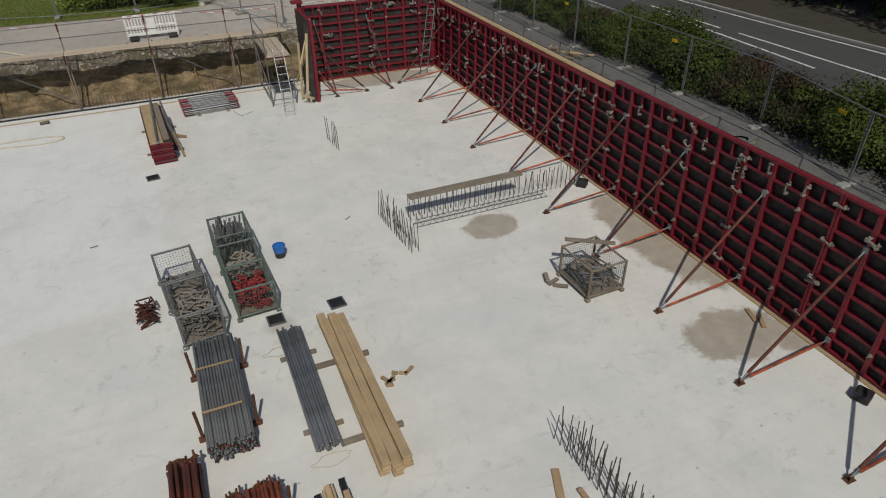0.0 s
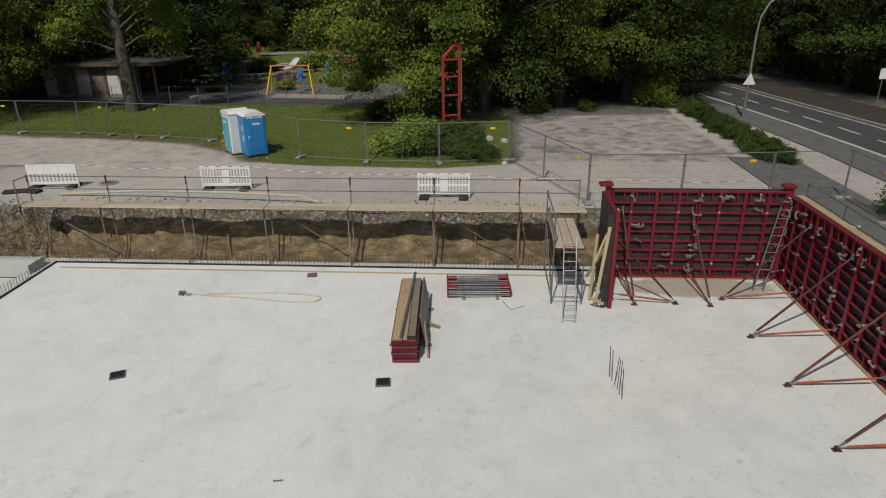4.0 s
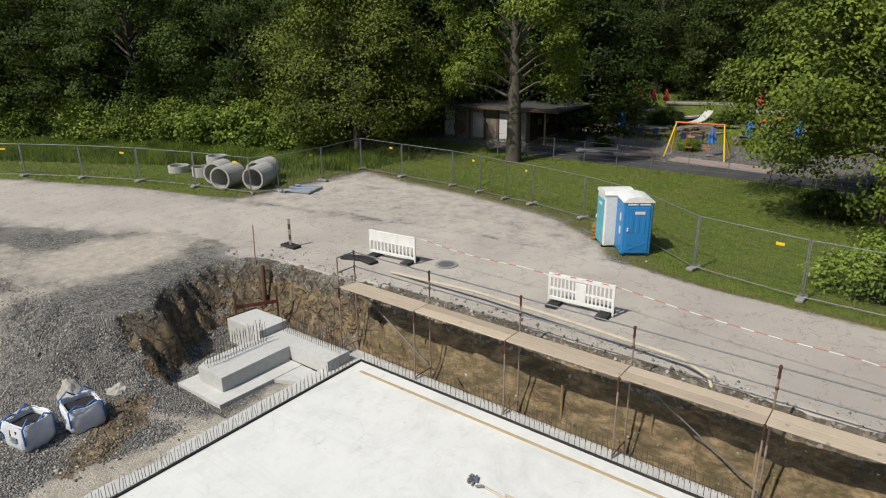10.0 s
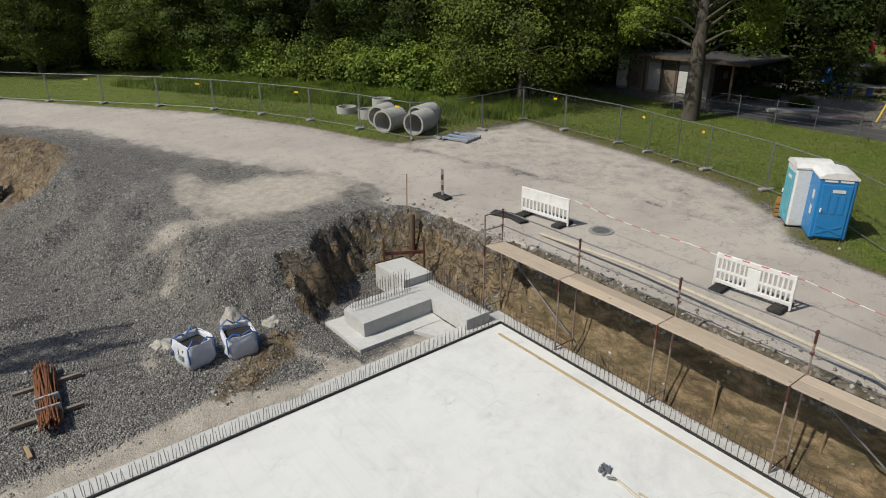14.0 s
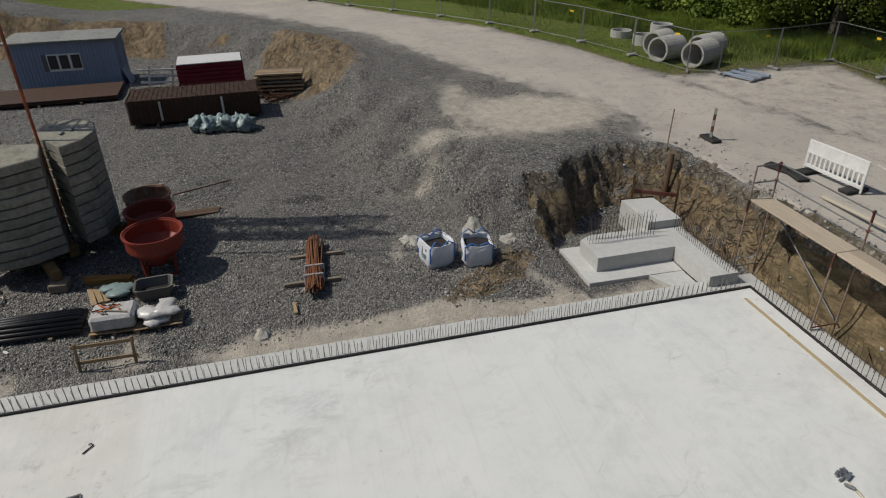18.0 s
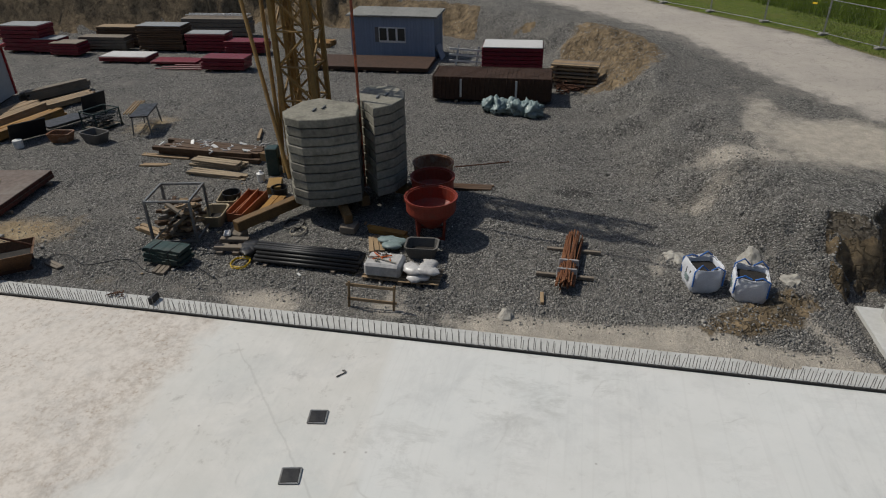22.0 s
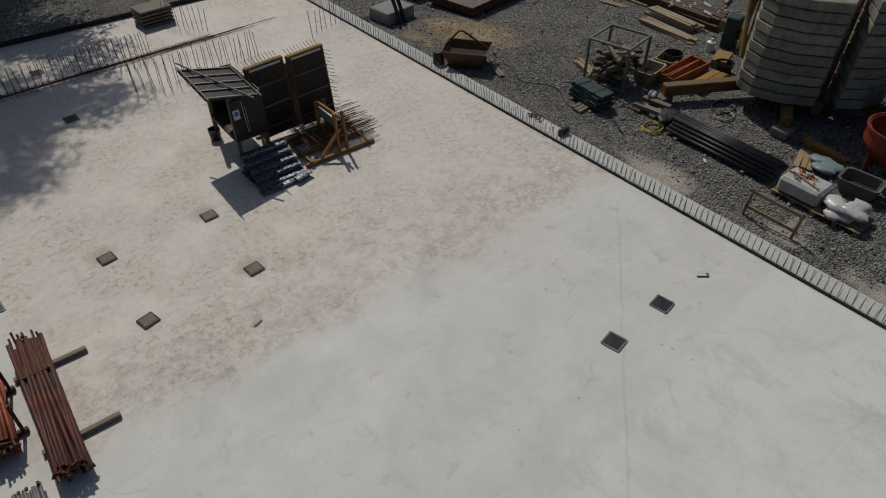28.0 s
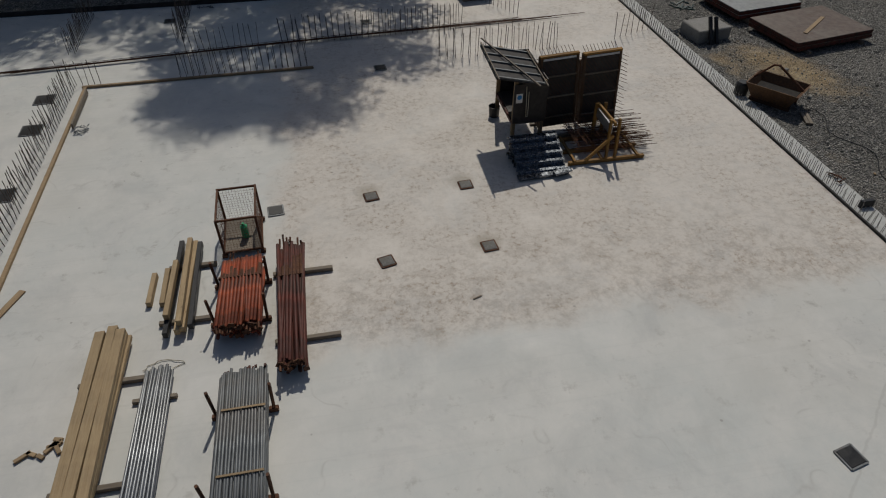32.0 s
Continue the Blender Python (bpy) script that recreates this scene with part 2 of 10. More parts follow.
M_GALVD = plain("weathered_galvanised_steel", (0.22, 0.23, 0.235), (0.15, 0.16, 0.165), (0.16, 0.12, 0.09), 0.55, 0.5, grain=14, amount=0.5)
M_RUST = plain("rusty_steel", (0.16, 0.07, 0.035), (0.09, 0.04, 0.024), (0.05, 0.03, 0.025), 0.8, 0.2, grain=22, blot=3, amount=0.5, spread=0.3)
M_REBAR = plain("grey_brown_rebar", (0.12, 0.095, 0.08), (0.075, 0.06, 0.05), (0.14, 0.07, 0.04), 0.75, 0.3, grain=25, amount=0.4)
M_RUSTRED = plain("worn_orange_paint_on_steel", (0.56, 0.115, 0.036), (0.4, 0.08, 0.034), (0.09, 0.045, 0.032), 0.6, 0.0, grain=9, blot=3.5, amount=0.95, spread=0.45, lo=0.4)
M_BROWNRED = plain("rusty_red_paint_on_steel", (0.21, 0.045, 0.028), (0.11, 0.034, 0.025), (0.05, 0.03, 0.024), 0.65, 0.1, grain=9, blot=3.5, amount=0.9, spread=0.5, lo=0.4)
M_BLACK = plain("black_plastic", (0.012, 0.012, 0.013), (0.022, 0.022, 0.024), (0.08, 0.075, 0.07), 0.45, amount=0.25)
M_TAR = plain("black_membrane", (0.014, 0.014, 0.014), (0.024, 0.022, 0.021), (0.1, 0.1, 0.095), 0.7, amount=0.3)
M_YELLOW = plain("worn_yellow_paint", (0.33, 0.2, 0.06), (0.25, 0.15, 0.045), (0.1, 0.065, 0.04), 0.6, amount=0.55, blot=3)
M_WHITEP = plain("white_plastic", (0.74, 0.74, 0.71), (0.66, 0.66, 0.64), (0.4, 0.37, 0.32), 0.45, grain=9, blot=2.5, amount=0.35)
M_BLUEP = plain("blue_plastic", (0.018, 0.19, 0.47), (0.025, 0.22, 0.5), (0.1, 0.2, 0.3), 0.4, amount=0.15)
M_CYANP = plain("pale_cyan_plastic", (0.09, 0.34, 0.42), (0.11, 0.38, 0.45), (0.2, 0.3, 0.3), 0.45, amount=0.2)
M_WOOD = wood("pale_sawn_timber", (0.46, 0.33, 0.19), (0.36, 0.24, 0.13))
M_WOODY = wood("lengthwise_timber", (0.62, 0.46, 0.265), (0.48, 0.335, 0.18), (0.26, 0.19, 0.12), axis=1, amount=0.38)
M_WOODG = wood("grey_weathered_timber", (0.3, 0.25, 0.19), (0.21, 0.17, 0.13), amount=0.5)
M_WOODZ = wood("upright_timber", (0.36, 0.25, 0.13), (0.27, 0.18, 0.095), axis=2)
M_PALEW = wood("pale_planed_batten", (0.62, 0.5, 0.3), (0.54, 0.42, 0.25), amount=0.15)
M_BRWOOD = wood("dark_brown_timber", (0.14, 0.075, 0.035), (0.09, 0.048, 0.024), axis=2)
M_DECK = wood("scaffold_deck_timber", (0.6, 0.5, 0.38), (0.52, 0.42, 0.31), (0.4, 0.35, 0.29))
M_ORWOOD = wood("yellow_glued_timber", (0.42, 0.22, 0.05), (0.34, 0.17, 0.035))
M_BALLAST = plain("grey_cast_concrete", (0.31, 0.295, 0.24), (0.23, 0.218, 0.178), (0.1, 0.093, 0.073), 0.9, grain=9, blot=2.4, amount=0.75, bump=0.5, spread=0.25)
M_PIPEC = plain("concrete_pipe", (0.45, 0.44, 0.41), (0.37, 0.36, 0.33), (0.26, 0.25, 0.22), 0.9, amount=0.4)
M_FOUND = plain("fresh_cast_concrete", (0.52, 0.52, 0.5), (0.46, 0.46, 0.44), (0.36, 0.35, 0.33), 0.85, grain=7, blot=0.9, amount=0.45)
M_HOSE = plain("pale_hose", (0.5, 0.45, 0.35), (0.44, 0.39, 0.3), rough=0.6)
M_BAG = plain("white_woven_sack", (0.74, 0.755, 0.79), (0.62, 0.635, 0.68), (0.4, 0.37, 0.33), 0.75, grain=30, amount=0.3)
M_BLUE = plain("blue_strap", (0.02, 0.12, 0.42), (0.03, 0.15, 0.46), rough=0.6)
M_TARP = plain("grey_green_tarpaulin", (0.24, 0.31, 0.31), (0.17, 0.23, 0.23), (0.12, 0.13, 0.12), 0.45, grain=6, blot=2, amount=0.4, bump=0.6)
M_GREEN = plain("dark_green_cloth", (0.014, 0.036, 0.034), (0.022, 0.055, 0.052), rough=0.5)
M_SHED = plain("blue_grey_sheet", (0.27, 0.325, 0.42), (0.22, 0.27, 0.36), (0.18, 0.17, 0.16), 0.55, amount=0.3)
M_ROOFING = plain("grey_roof_felt", (0.27, 0.27, 0.25), (0.19, 0.19, 0.175), (0.11, 0.11, 0.1), 0.9, grain=10, amount=0.6)
M_DARKBLUE = plain("dark_blue_paint", (0.012, 0.025, 0.075), (0.018, 0.035, 0.09), rough=0.5)
M_TYRE = plain("black_rubber", (0.015, 0.015, 0.015), (0.025, 0.025, 0.024), (0.09, 0.085, 0.08), 0.85, amount=0.35)
M_SACKS = plain("pale_plastic_film", (0.55, 0.54, 0.52), (0.42, 0.41, 0.4), (0.25, 0.22, 0.2), 0.35, grain=9, amount=0.4, bump=0.7)
M_GLASS = Nodes("window_glass").done((0.015, 0.018, 0.02), 0.08, 0.0, 0.6)
M_SAND = plain("yellow_sand", (0.46, 0.36, 0.2), (0.38, 0.29, 0.16), (0.3, 0.2, 0.1), 0.95, grain=30, blot=1.2, amount=0.6, bump=0.5)
M_BARK = plain("grey_bark", (0.11, 0.095, 0.075), (0.06, 0.05, 0.04), (0.05, 0.06, 0.03), 0.95, grain=14, blot=2, amount=0.5, bump=1.0)
M_ORANGE = plain("orange_paint", (0.6, 0.13, 0.02), (0.5, 0.1, 0.02), rough=0.5)
M_SIGNY = plain("yellow_reflector", (0.75, 0.5, 0.02), (0.7, 0.45, 0.02), rough=0.5, amount=0.1)
M_LINE = plain("white_road_paint", (0.6, 0.6, 0.57), (0.45, 0.45, 0.43), (0.15, 0.15, 0.15), 0.8, grain=6, blot=3, amount=0.5)
M_STONEY = plain("pale_boulder", (0.4, 0.38, 0.34), (0.33, 0.31, 0.27), (0.25, 0.23, 0.2), 0.9)


def foliage(name, a, b, c):
    n = Nodes(name)
    col = n.mix(n.ramp(n.island(), (0.0, 0.0), (1.0, 1.0)), a, b)
    col = n.mix(n.ramp(n.noise(0.45, 3), (0.4, 0.0), (0.66, 1.0)), col, c)
    col = n.mix(1.0, col, n.ramp(n.each(), (0.0, 0.72), (1.0, 1.0)), "MULTIPLY")
    n.bsdf.inputs["Transmission Weight"].default_value = 0.0
    m = n.done(col, 0.68, 0.0, 0.18)
    tr = n.t.nodes.new("ShaderNodeBsdfTranslucent")
    mixs = n.t.nodes.new("ShaderNodeMixShader")
    mixs.inputs[0].default_value = 0.17
    n.link(col, tr.inputs[0])
    n.link(n.bsdf.outputs[0], mixs.inputs[1])
    n.link(tr.outputs[0], mixs.inputs[2])
    n.link(mixs.outputs[0], n.t.nodes["Material Output"].inputs[0])
    return m


M_LEAF = foliage("fresh_green_leaves", (0.096, 0.138, 0.016), (0.215, 0.268, 0.036), (0.048, 0.077, 0.011))
M_LEAFD = foliage("deep_green_leaves", (0.042, 0.066, 0.011), (0.09, 0.13, 0.02), (0.024, 0.04, 0.008))
M_LEAFO = foliage("olive_green_leaves", (0.108, 0.142, 0.022), (0.225, 0.272, 0.045), (0.062, 0.088, 0.014))
M_HEDGE = foliage("dark_green_hedge_leaves", (0.05, 0.076, 0.012), (0.105, 0.142, 0.022), (0.03, 0.048, 0.009))
M_BUSH = foliage("light_green_bush_leaves", (0.15, 0.215, 0.03), (0.27, 0.345, 0.055), (0.095, 0.15, 0.022))
M_LEAFR = foliage("reddish_hedge_leaves", (0.06, 0.04, 0.022), (0.045, 0.062, 0.018), (0.075, 0.026, 0.026))
M_BLADE = foliage("grass_blades", (0.11, 0.175, 0.027), (0.18, 0.255, 0.045), (0.2, 0.205, 0.07))


def slab_material():
    n = Nodes("pale_trowelled_concrete").world_place()
    col = n.mix(n.ramp(n.noise(0.16, 4, 0.55), (0.38, 0.0), (0.62, 1.0)), (0.565, 0.552, 0.512), (0.552, 0.562, 0.538))
    col = n.mix(n.ramp(n.noise(0.7, 7, 0.72), (0.42, 0.0), (0.7, 1.0)), col, (0.64, 0.625, 0.588))
    st = n.math("MULTIPLY", n.ramp(n.noise(2.3, 8, 0.75), (0.56, 0.0), (0.72, 1.0)), n.ramp(n.noise(0.23, 3), (0.41, 0.0), (0.55, 1.0)))
    col = n.mix(n.math("MULTIPLY", st, 0.75), col, (0.27, 0.25, 0.225))
    # dusty brownish field in the south-west half
    sep = n.t.nodes.new("ShaderNodeSeparateXYZ")
    n.link(n.geo, sep.inputs[0])
    wob = n.math("MULTIPLY", n.math("SUBTRACT", n.noise(0.5, 4), 0.5), 3.0)
    edge_a = n.math("ADD", n.math("SUBTRACT", -19.6, sep.outputs[1]), wob)
    edge_b = n.math("ADD", n.math("SUBTRACT", 14.2, sep.outputs[0]), wob)
    dusty = n.math("MULTIPLY", n.ramp(edge_a, (0.0, 0.0), (0.9, 1.0)), n.ramp(edge_b, (0.0, 0.0), (0.8, 1.0)))
    rimd = n.math("MULTIPLY", n.ramp(edge_a, (0.0, 0.0), (0.5, 1.0)), n.ramp(n.math("MULTIPLY", edge_a, 0.3), (0.3, 1.0), (1.0, 0.35)))
    tint = n.mix(n.math("MULTIPLY", n.ramp(n.noise(2.6, 9, 0.82), (0.46, 0.0), (0.62, 1.0)), rimd), (0.60, 0.545, 0.485), (0.33, 0.275, 0.225))
    col = n.mix(n.math("MULTIPLY", dusty, 0.8), col, tint)
    fleck = n.math("MULTIPLY", n.ramp(n.noise(7.0, 7, 0.78), (0.5, 0.0), (0.64, 1.0)), n.ramp(n.noise(0.6, 4), (0.4, 0.2), (0.58, 1.0)))
    col = n.mix(n.math("MULTIPLY", n.math("MULTIPLY", fleck, dusty), 0.9), col, (0.32, 0.255, 0.195))
    north = n.ramp(n.math("ADD", n.math("SUBTRACT", sep.outputs[1], n.math("MULTIPLY", sep.outputs[0], 0.1)), n.math("ADD", 15.6, n.math("MULTIPLY", wob, 0.12))), (0.0, 0.0), (0.25, 1.0))
    col = n.mix(n.math("MULTIPLY", n.math("MULTIPLY", north, n.ramp(edge_b, (0.0, 0.0), (0.8, 1.0))), 0.55), col, (0.65, 0.66, 0.645))
    # grey drying clouds and fine pits
    cl = n.ramp(n.noise(0.42, 8, 0.78, None, 0.6), (0.5, 0.0), (0.72, 1.0))
    col = n.mix(n.math("MULTIPLY", cl, 0.5), col, (0.42, 0.425, 0.42))
    pit = n.ramp(n.noise(5.5, 8, 0.8), (0.64, 0.0), (0.74, 1.0))
    col = n.mix(n.math("MULTIPLY", pit, 0.3), col, (0.34, 0.315, 0.28))
    smear = n.math("MULTIPLY", n.ramp(n.noise(1.3, 9, 0.8, (1.0, 0.55, 1.0), 0.4), (0.5, 0.0), (0.64, 1.0)), n.ramp(n.noise(0.17, 3), (0.42, 0.15), (0.58, 1.0)))
    smear = n.math("MULTIPLY", smear, n.ramp(north, (0.0, 0.4), (1.0, 1.0)))
    west = n.math("MULTIPLY", n.math("LESS_THAN", n.math("ADD", sep.outputs[0], n.math("MULTIPLY", n.noise(0.4, 3), 6.0)), 13.0), n.math("LESS_THAN", n.math("ADD", sep.outputs[1], n.math("MULTIPLY", n.noise(0.4, 3), 4.0)), -6.0))
    worn = n.math("ADD", 0.24, n.math("MULTIPLY", west, 0.3))
    col = n.mix(n.math("MULTIPLY", smear, worn), col, (0.36, 0.36, 0.34))
    # one long crack across the pour joint
    off = n.math("ADD", n.math("ADD", n.math("MULTIPLY", sep.outputs[0], -0.665), n.math("MULTIPLY", sep.outputs[1], 0.747)), 15.08)
    off = n.math("ABSOLUTE", n.math("ADD", off, n.math("MULTIPLY", n.math("SUBTRACT", n.noise(1.2, 4), 0.5), 0.25)))
    reach = n.math("MULTIPLY", n.math("GREATER_THAN", sep.outputs[0], 1.2), n.math("LESS_THAN", sep.outputs[0], 7.5))
    col = n.mix(n.math("MULTIPLY", n.math("MULTIPLY", n.ramp(off, (0.0, 1.0), (0.012, 1.0), (0.03, 0.0)), reach), 0.22), col, (0.3, 0.29, 0.27))
    # long trowel and pour lines
    ln = n.ramp(n.noise(1.0, 2, 0.5, (0.05, 1.6, 1.0)), (0.485, 0.0), (0.5, 1.0), (0.515, 0.0))
    col = n.mix(n.math("MULTIPLY", ln, 0.1), col, (0.38, 0.37, 0.35))
    spk = n.ramp(n.cells(1.3), (0.0, 1.0), (0.03, 1.0), (0.045, 0.0))
    col = n.mix(n.math("MULTIPLY", spk, 0.5), col, (0.2, 0.18, 0.16))
    # drying damp stains
    wet = None
    rag = n.math("MULTIPLY", n.math("SUBTRACT", n.noise(1.5, 6, 0.7), 0.5), 1.1)
    for cx, cy, rx, ry in ((22.15, -14.3, 0.85, 0.72), (24.9, -20.5, 1.3, 0.9), (25.8, -16.6, 0.95, 2.7), (23.4, -1.15, 2.75, 0.85), (25.9, -21.0, 0.5, 0.6)):
        mp = n.t.nodes.new("ShaderNodeMapping")
        mp.vector_type = "POINT"
        mp.inputs["Location"].default_value = (-cx / rx, -cy / ry, 0)
        mp.inputs["Scale"].default_value = (1 / rx, 1 / ry, 0)
        n.link(n.geo, mp.inputs["Vector"])
        ln_ = n.t.nodes.new("ShaderNodeVectorMath")
        ln_.operation = "LENGTH"
        n.link(mp.outputs[0], ln_.inputs[0])
        one = n.ramp(n.math("ADD", ln_.outputs["Value"], rag), (0.82, 1.0), (1.0, 0.0))
        wet = one if wet is None else n.math("MAXIMUM", wet, one)
    col = n.mix(n.math("MULTIPLY", wet, 0.78), col, n.mix(n.ramp(n.noise(2.2, 6), (0.35, 0.0), (0.65, 1.0)), (0.23, 0.19, 0.14), (0.31, 0.265, 0.205)))
    for cx, cy in ((11.75, -24.95), (9.36, -25.0), (9.3, -22.55), (15.9, -16.2)):
        mp = n.t.nodes.new("ShaderNodeMapping")
        mp.vector_type = "POINT"
        mp.inputs["Location"].default_value = (-cx / 0.42, -cy / 0.42, 0)
        mp.inputs["Scale"].default_value = (1 / 0.42, 1 / 0.42, 0)
        n.link(n.geo, mp.inputs["Vector"])
        dist = n.t.nodes.new("ShaderNodeVectorMath")
        dist.operation = "LENGTH"
        n.link(mp.outputs[0], dist.inputs[0])
        col = n.mix(n.math("MULTIPLY", n.ramp(n.math("ADD", dist.outputs["Value"], n.math("MULTIPLY", rag, 0.6)), (0.4, 1.0), (1.0, 0.0)), 0.45), col, (0.22, 0.18, 0.12))
    # scuffed arcs left by dragged loads
    arc = n.ramp(n.noise(0.32, 3, 0.5), (0.494, 0.0), (0.5, 1.0), (0.506, 0.0))
    col = n.mix(n.math("MULTIPLY", n.math("MULTIPLY", arc, n.ramp(n.noise(1.1, 4), (0.5, 0.0), (0.62, 1.0))), 0.3), col, (0.3, 0.285, 0.26))
    n.bump(n.noise(9, 6, 0.7), 0.12, 0.006)
    return n.done(col, n.ramp(n.noise(0.6, 5), (0.35, 0.55), (0.65, 0.8)), 0.0, 0.35)


M_SLAB = slab_material()


def ground_material():
    """Gravel, asphalt, grass, clay and sand, by the zones painted on the sheet."""
    n = Nodes("site_ground").world_place()
    zone = n.t.nodes.new("ShaderNodeAttribute")
    zone.attribute_name = "zone"
    sp = n.t.nodes.new("ShaderNodeSeparateColor")
    n.link(zone.outputs["Color"], sp.inputs[0])
    rag = n.math("MULTIPLY", n.math("SUBTRACT", n.noise(1.3, 7, 0.72), 0.5), 0.9)

    def mask(sock):
        return n.ramp(n.math("ADD", sock, rag), (0.44, 0.0), (0.56, 1.0))

    def blend(sock):
        return n.ramp(n.math("ADD", sock, rag), (0.3, 0.0), (0.7, 1.0))

    stone = n.t.nodes.new("ShaderNodeSeparateColor")
    n.link(n.cells(23.0, "Color"), stone.inputs[0])
    gravel = n.ramp(stone.outputs[0], (0.0, (0.055, 0.052, 0.048)), (0.35, (0.18, 0.173, 0.158)), (0.75, (0.31, 0.297, 0.272)), (1.0, (0.56, 0.535, 0.485)))
    # gaps between the stones darkened: crevice shade put into the colour
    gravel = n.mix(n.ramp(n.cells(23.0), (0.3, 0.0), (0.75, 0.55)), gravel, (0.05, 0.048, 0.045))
    big = n.t.nodes.new("ShaderNodeSeparateColor")
    n.link(n.cells(10.0, "Color"), big.inputs[0])
    # coarser stones, with the same painted shade in their gaps
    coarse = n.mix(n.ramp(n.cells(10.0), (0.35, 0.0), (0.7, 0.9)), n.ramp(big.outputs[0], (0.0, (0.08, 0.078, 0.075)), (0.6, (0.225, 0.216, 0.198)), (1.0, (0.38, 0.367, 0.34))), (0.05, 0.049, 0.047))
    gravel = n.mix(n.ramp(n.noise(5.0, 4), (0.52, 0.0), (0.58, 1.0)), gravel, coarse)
    fine = n.ramp(n.noise(60, 2), (0.35, (0.1, 0.097, 0.092)), (0.65, (0.27, 0.258, 0.236)))
    gravel = n.mix(n.ramp(n.noise(1.2, 5, 0.7), (0.5, 0.0), (0.68, 0.6)), gravel, fine)
    gravel = n.mix(n.math("MULTIPLY", n.ramp(n.noise(0.5, 7, 0.75), (0.46, 0.0), (0.66, 1.0)), 0.55), gravel, (0.29, 0.272, 0.24))
    gravel = n.mix(n.math("MULTIPLY", n.ramp(n.noise(0.22, 5, 0.65), (0.5, 0.0), (0.68, 1.0)), 0.22), gravel, (0.075, 0.073, 0.07))
    # worn asphalt with dust, patches and dark cracks
    asph = n.mix(n.ramp(n.noise(0.35, 6, 0.65), (0.35, 0.0), (0.68, 1.0)), (0.385, 0.35, 0.308), (0.455, 0.413, 0.362))
    asph = n.mix(n.math("MULTIPLY", n.ramp(n.noise(40, 3), (0.4, 0.0), (0.6, 1.0)), 0.35), asph, (0.13, 0.123, 0.115))
    asph = n.mix(n.math("MULTIPLY", n.ramp(n.noise(1.1, 7, 0.75), (0.54, 0.0), (0.7, 1.0)), 0.22), asph, (0.29, 0.268, 0.235))
    asph = n.mix(n.math("MULTIPLY", n.ramp(n.noise(0.16, 5, 0.7), (0.5, 0.0), (0.6, 1.0)), 0.35), asph, (0.46, 0.42, 0.36))
    crack = n.ramp(n.noise(0.9, 5, 0.6), (0.492, 0.0), (0.5, 1.0), (0.508, 0.0))
    asph = n.mix(n.math("MULTIPLY", crack, 0.6), asph, (0.09, 0.085, 0.08))
    grass = n.mix(n.ramp(n.noise(3.0, 7, 0.75), (0.32, 0.0), (0.66, 1.0)), (0.085, 0.128, 0.019), (0.215, 0.27, 0.044))
    grass = n.mix(n.math("MULTIPLY", n.ramp(n.noise(0.5, 5, 0.7), (0.48, 0.0), (0.66, 1.0)), 0.6), grass, (0.21, 0.2, 0.06))
    grass = n.mix(n.math("MULTIPLY", n.ramp(n.noise(14, 4), (0.45, 0.0), (0.65, 1.0)), 0.5), grass, (0.035, 0.06, 0.012))
    lay = n.noise(1.1, 8, 0.75, (0.7, 0.7, 1.9), 0.8)
    clay = n.ramp(lay, (0.3, (0.05, 0.037, 0.023)), (0.43, (0.17, 0.122, 0.067)), (0.55, (0.35, 0.256, 0.146)), (0.64, (0.24, 0.18, 0.108)), (0.77, (0.085, 0.068, 0.05)))
    clay = n.mix(n.ramp(n.cells(6.0), (0.0, 0.4), (0.14, 0.0)), clay, (0.3, 0.275, 0.235))
    pz = n.t.nodes.new("ShaderNodeSeparateXYZ")
    n.link(n.geo, pz.inputs[0])
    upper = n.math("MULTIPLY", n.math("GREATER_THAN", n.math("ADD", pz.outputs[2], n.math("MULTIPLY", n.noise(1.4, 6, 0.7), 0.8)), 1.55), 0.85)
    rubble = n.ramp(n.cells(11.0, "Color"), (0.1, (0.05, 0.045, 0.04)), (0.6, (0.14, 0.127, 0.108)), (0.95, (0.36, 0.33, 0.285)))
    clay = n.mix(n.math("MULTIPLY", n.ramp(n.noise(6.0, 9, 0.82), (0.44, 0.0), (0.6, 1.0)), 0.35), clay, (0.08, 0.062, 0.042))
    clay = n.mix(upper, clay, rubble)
    # earth cracks of the west pit wall, crevice shade painted into the colour
    warp = n.t.nodes.new("ShaderNodeVectorMath")
    warp.operation = "MULTIPLY_ADD"
    wn_ = n.t.nodes.new("ShaderNodeTexNoise")
    wn_.inputs["Scale"].default_value, wn_.inputs["Detail"].default_value = 1.6, 5.0
    n.link(n.geo, wn_.inputs["Vector"])
    n.link(wn_.outputs["Color"], warp.inputs[0])
    warp.inputs[1].default_value = (2.2, 2.2, 1.4)
    n.link(n.geo, warp.inputs[2])
    mp = n.t.nodes.new("ShaderNodeMapping")
    mp.inputs["Scale"].default_value = (1.0, 1.0, 0.45)
    n.link(warp.outputs[0], mp.inputs["Vector"])
    ck = n.t.nodes.new("ShaderNodeTexVoronoi")
    ck.feature = "DISTANCE_TO_EDGE"
    ck.inputs["Scale"].default_value = 1.9
    n.link(mp.outputs[0], ck.inputs["Vector"])
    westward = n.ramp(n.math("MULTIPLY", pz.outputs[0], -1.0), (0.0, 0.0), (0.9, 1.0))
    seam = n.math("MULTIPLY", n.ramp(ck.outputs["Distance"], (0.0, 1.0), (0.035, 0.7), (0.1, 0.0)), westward)
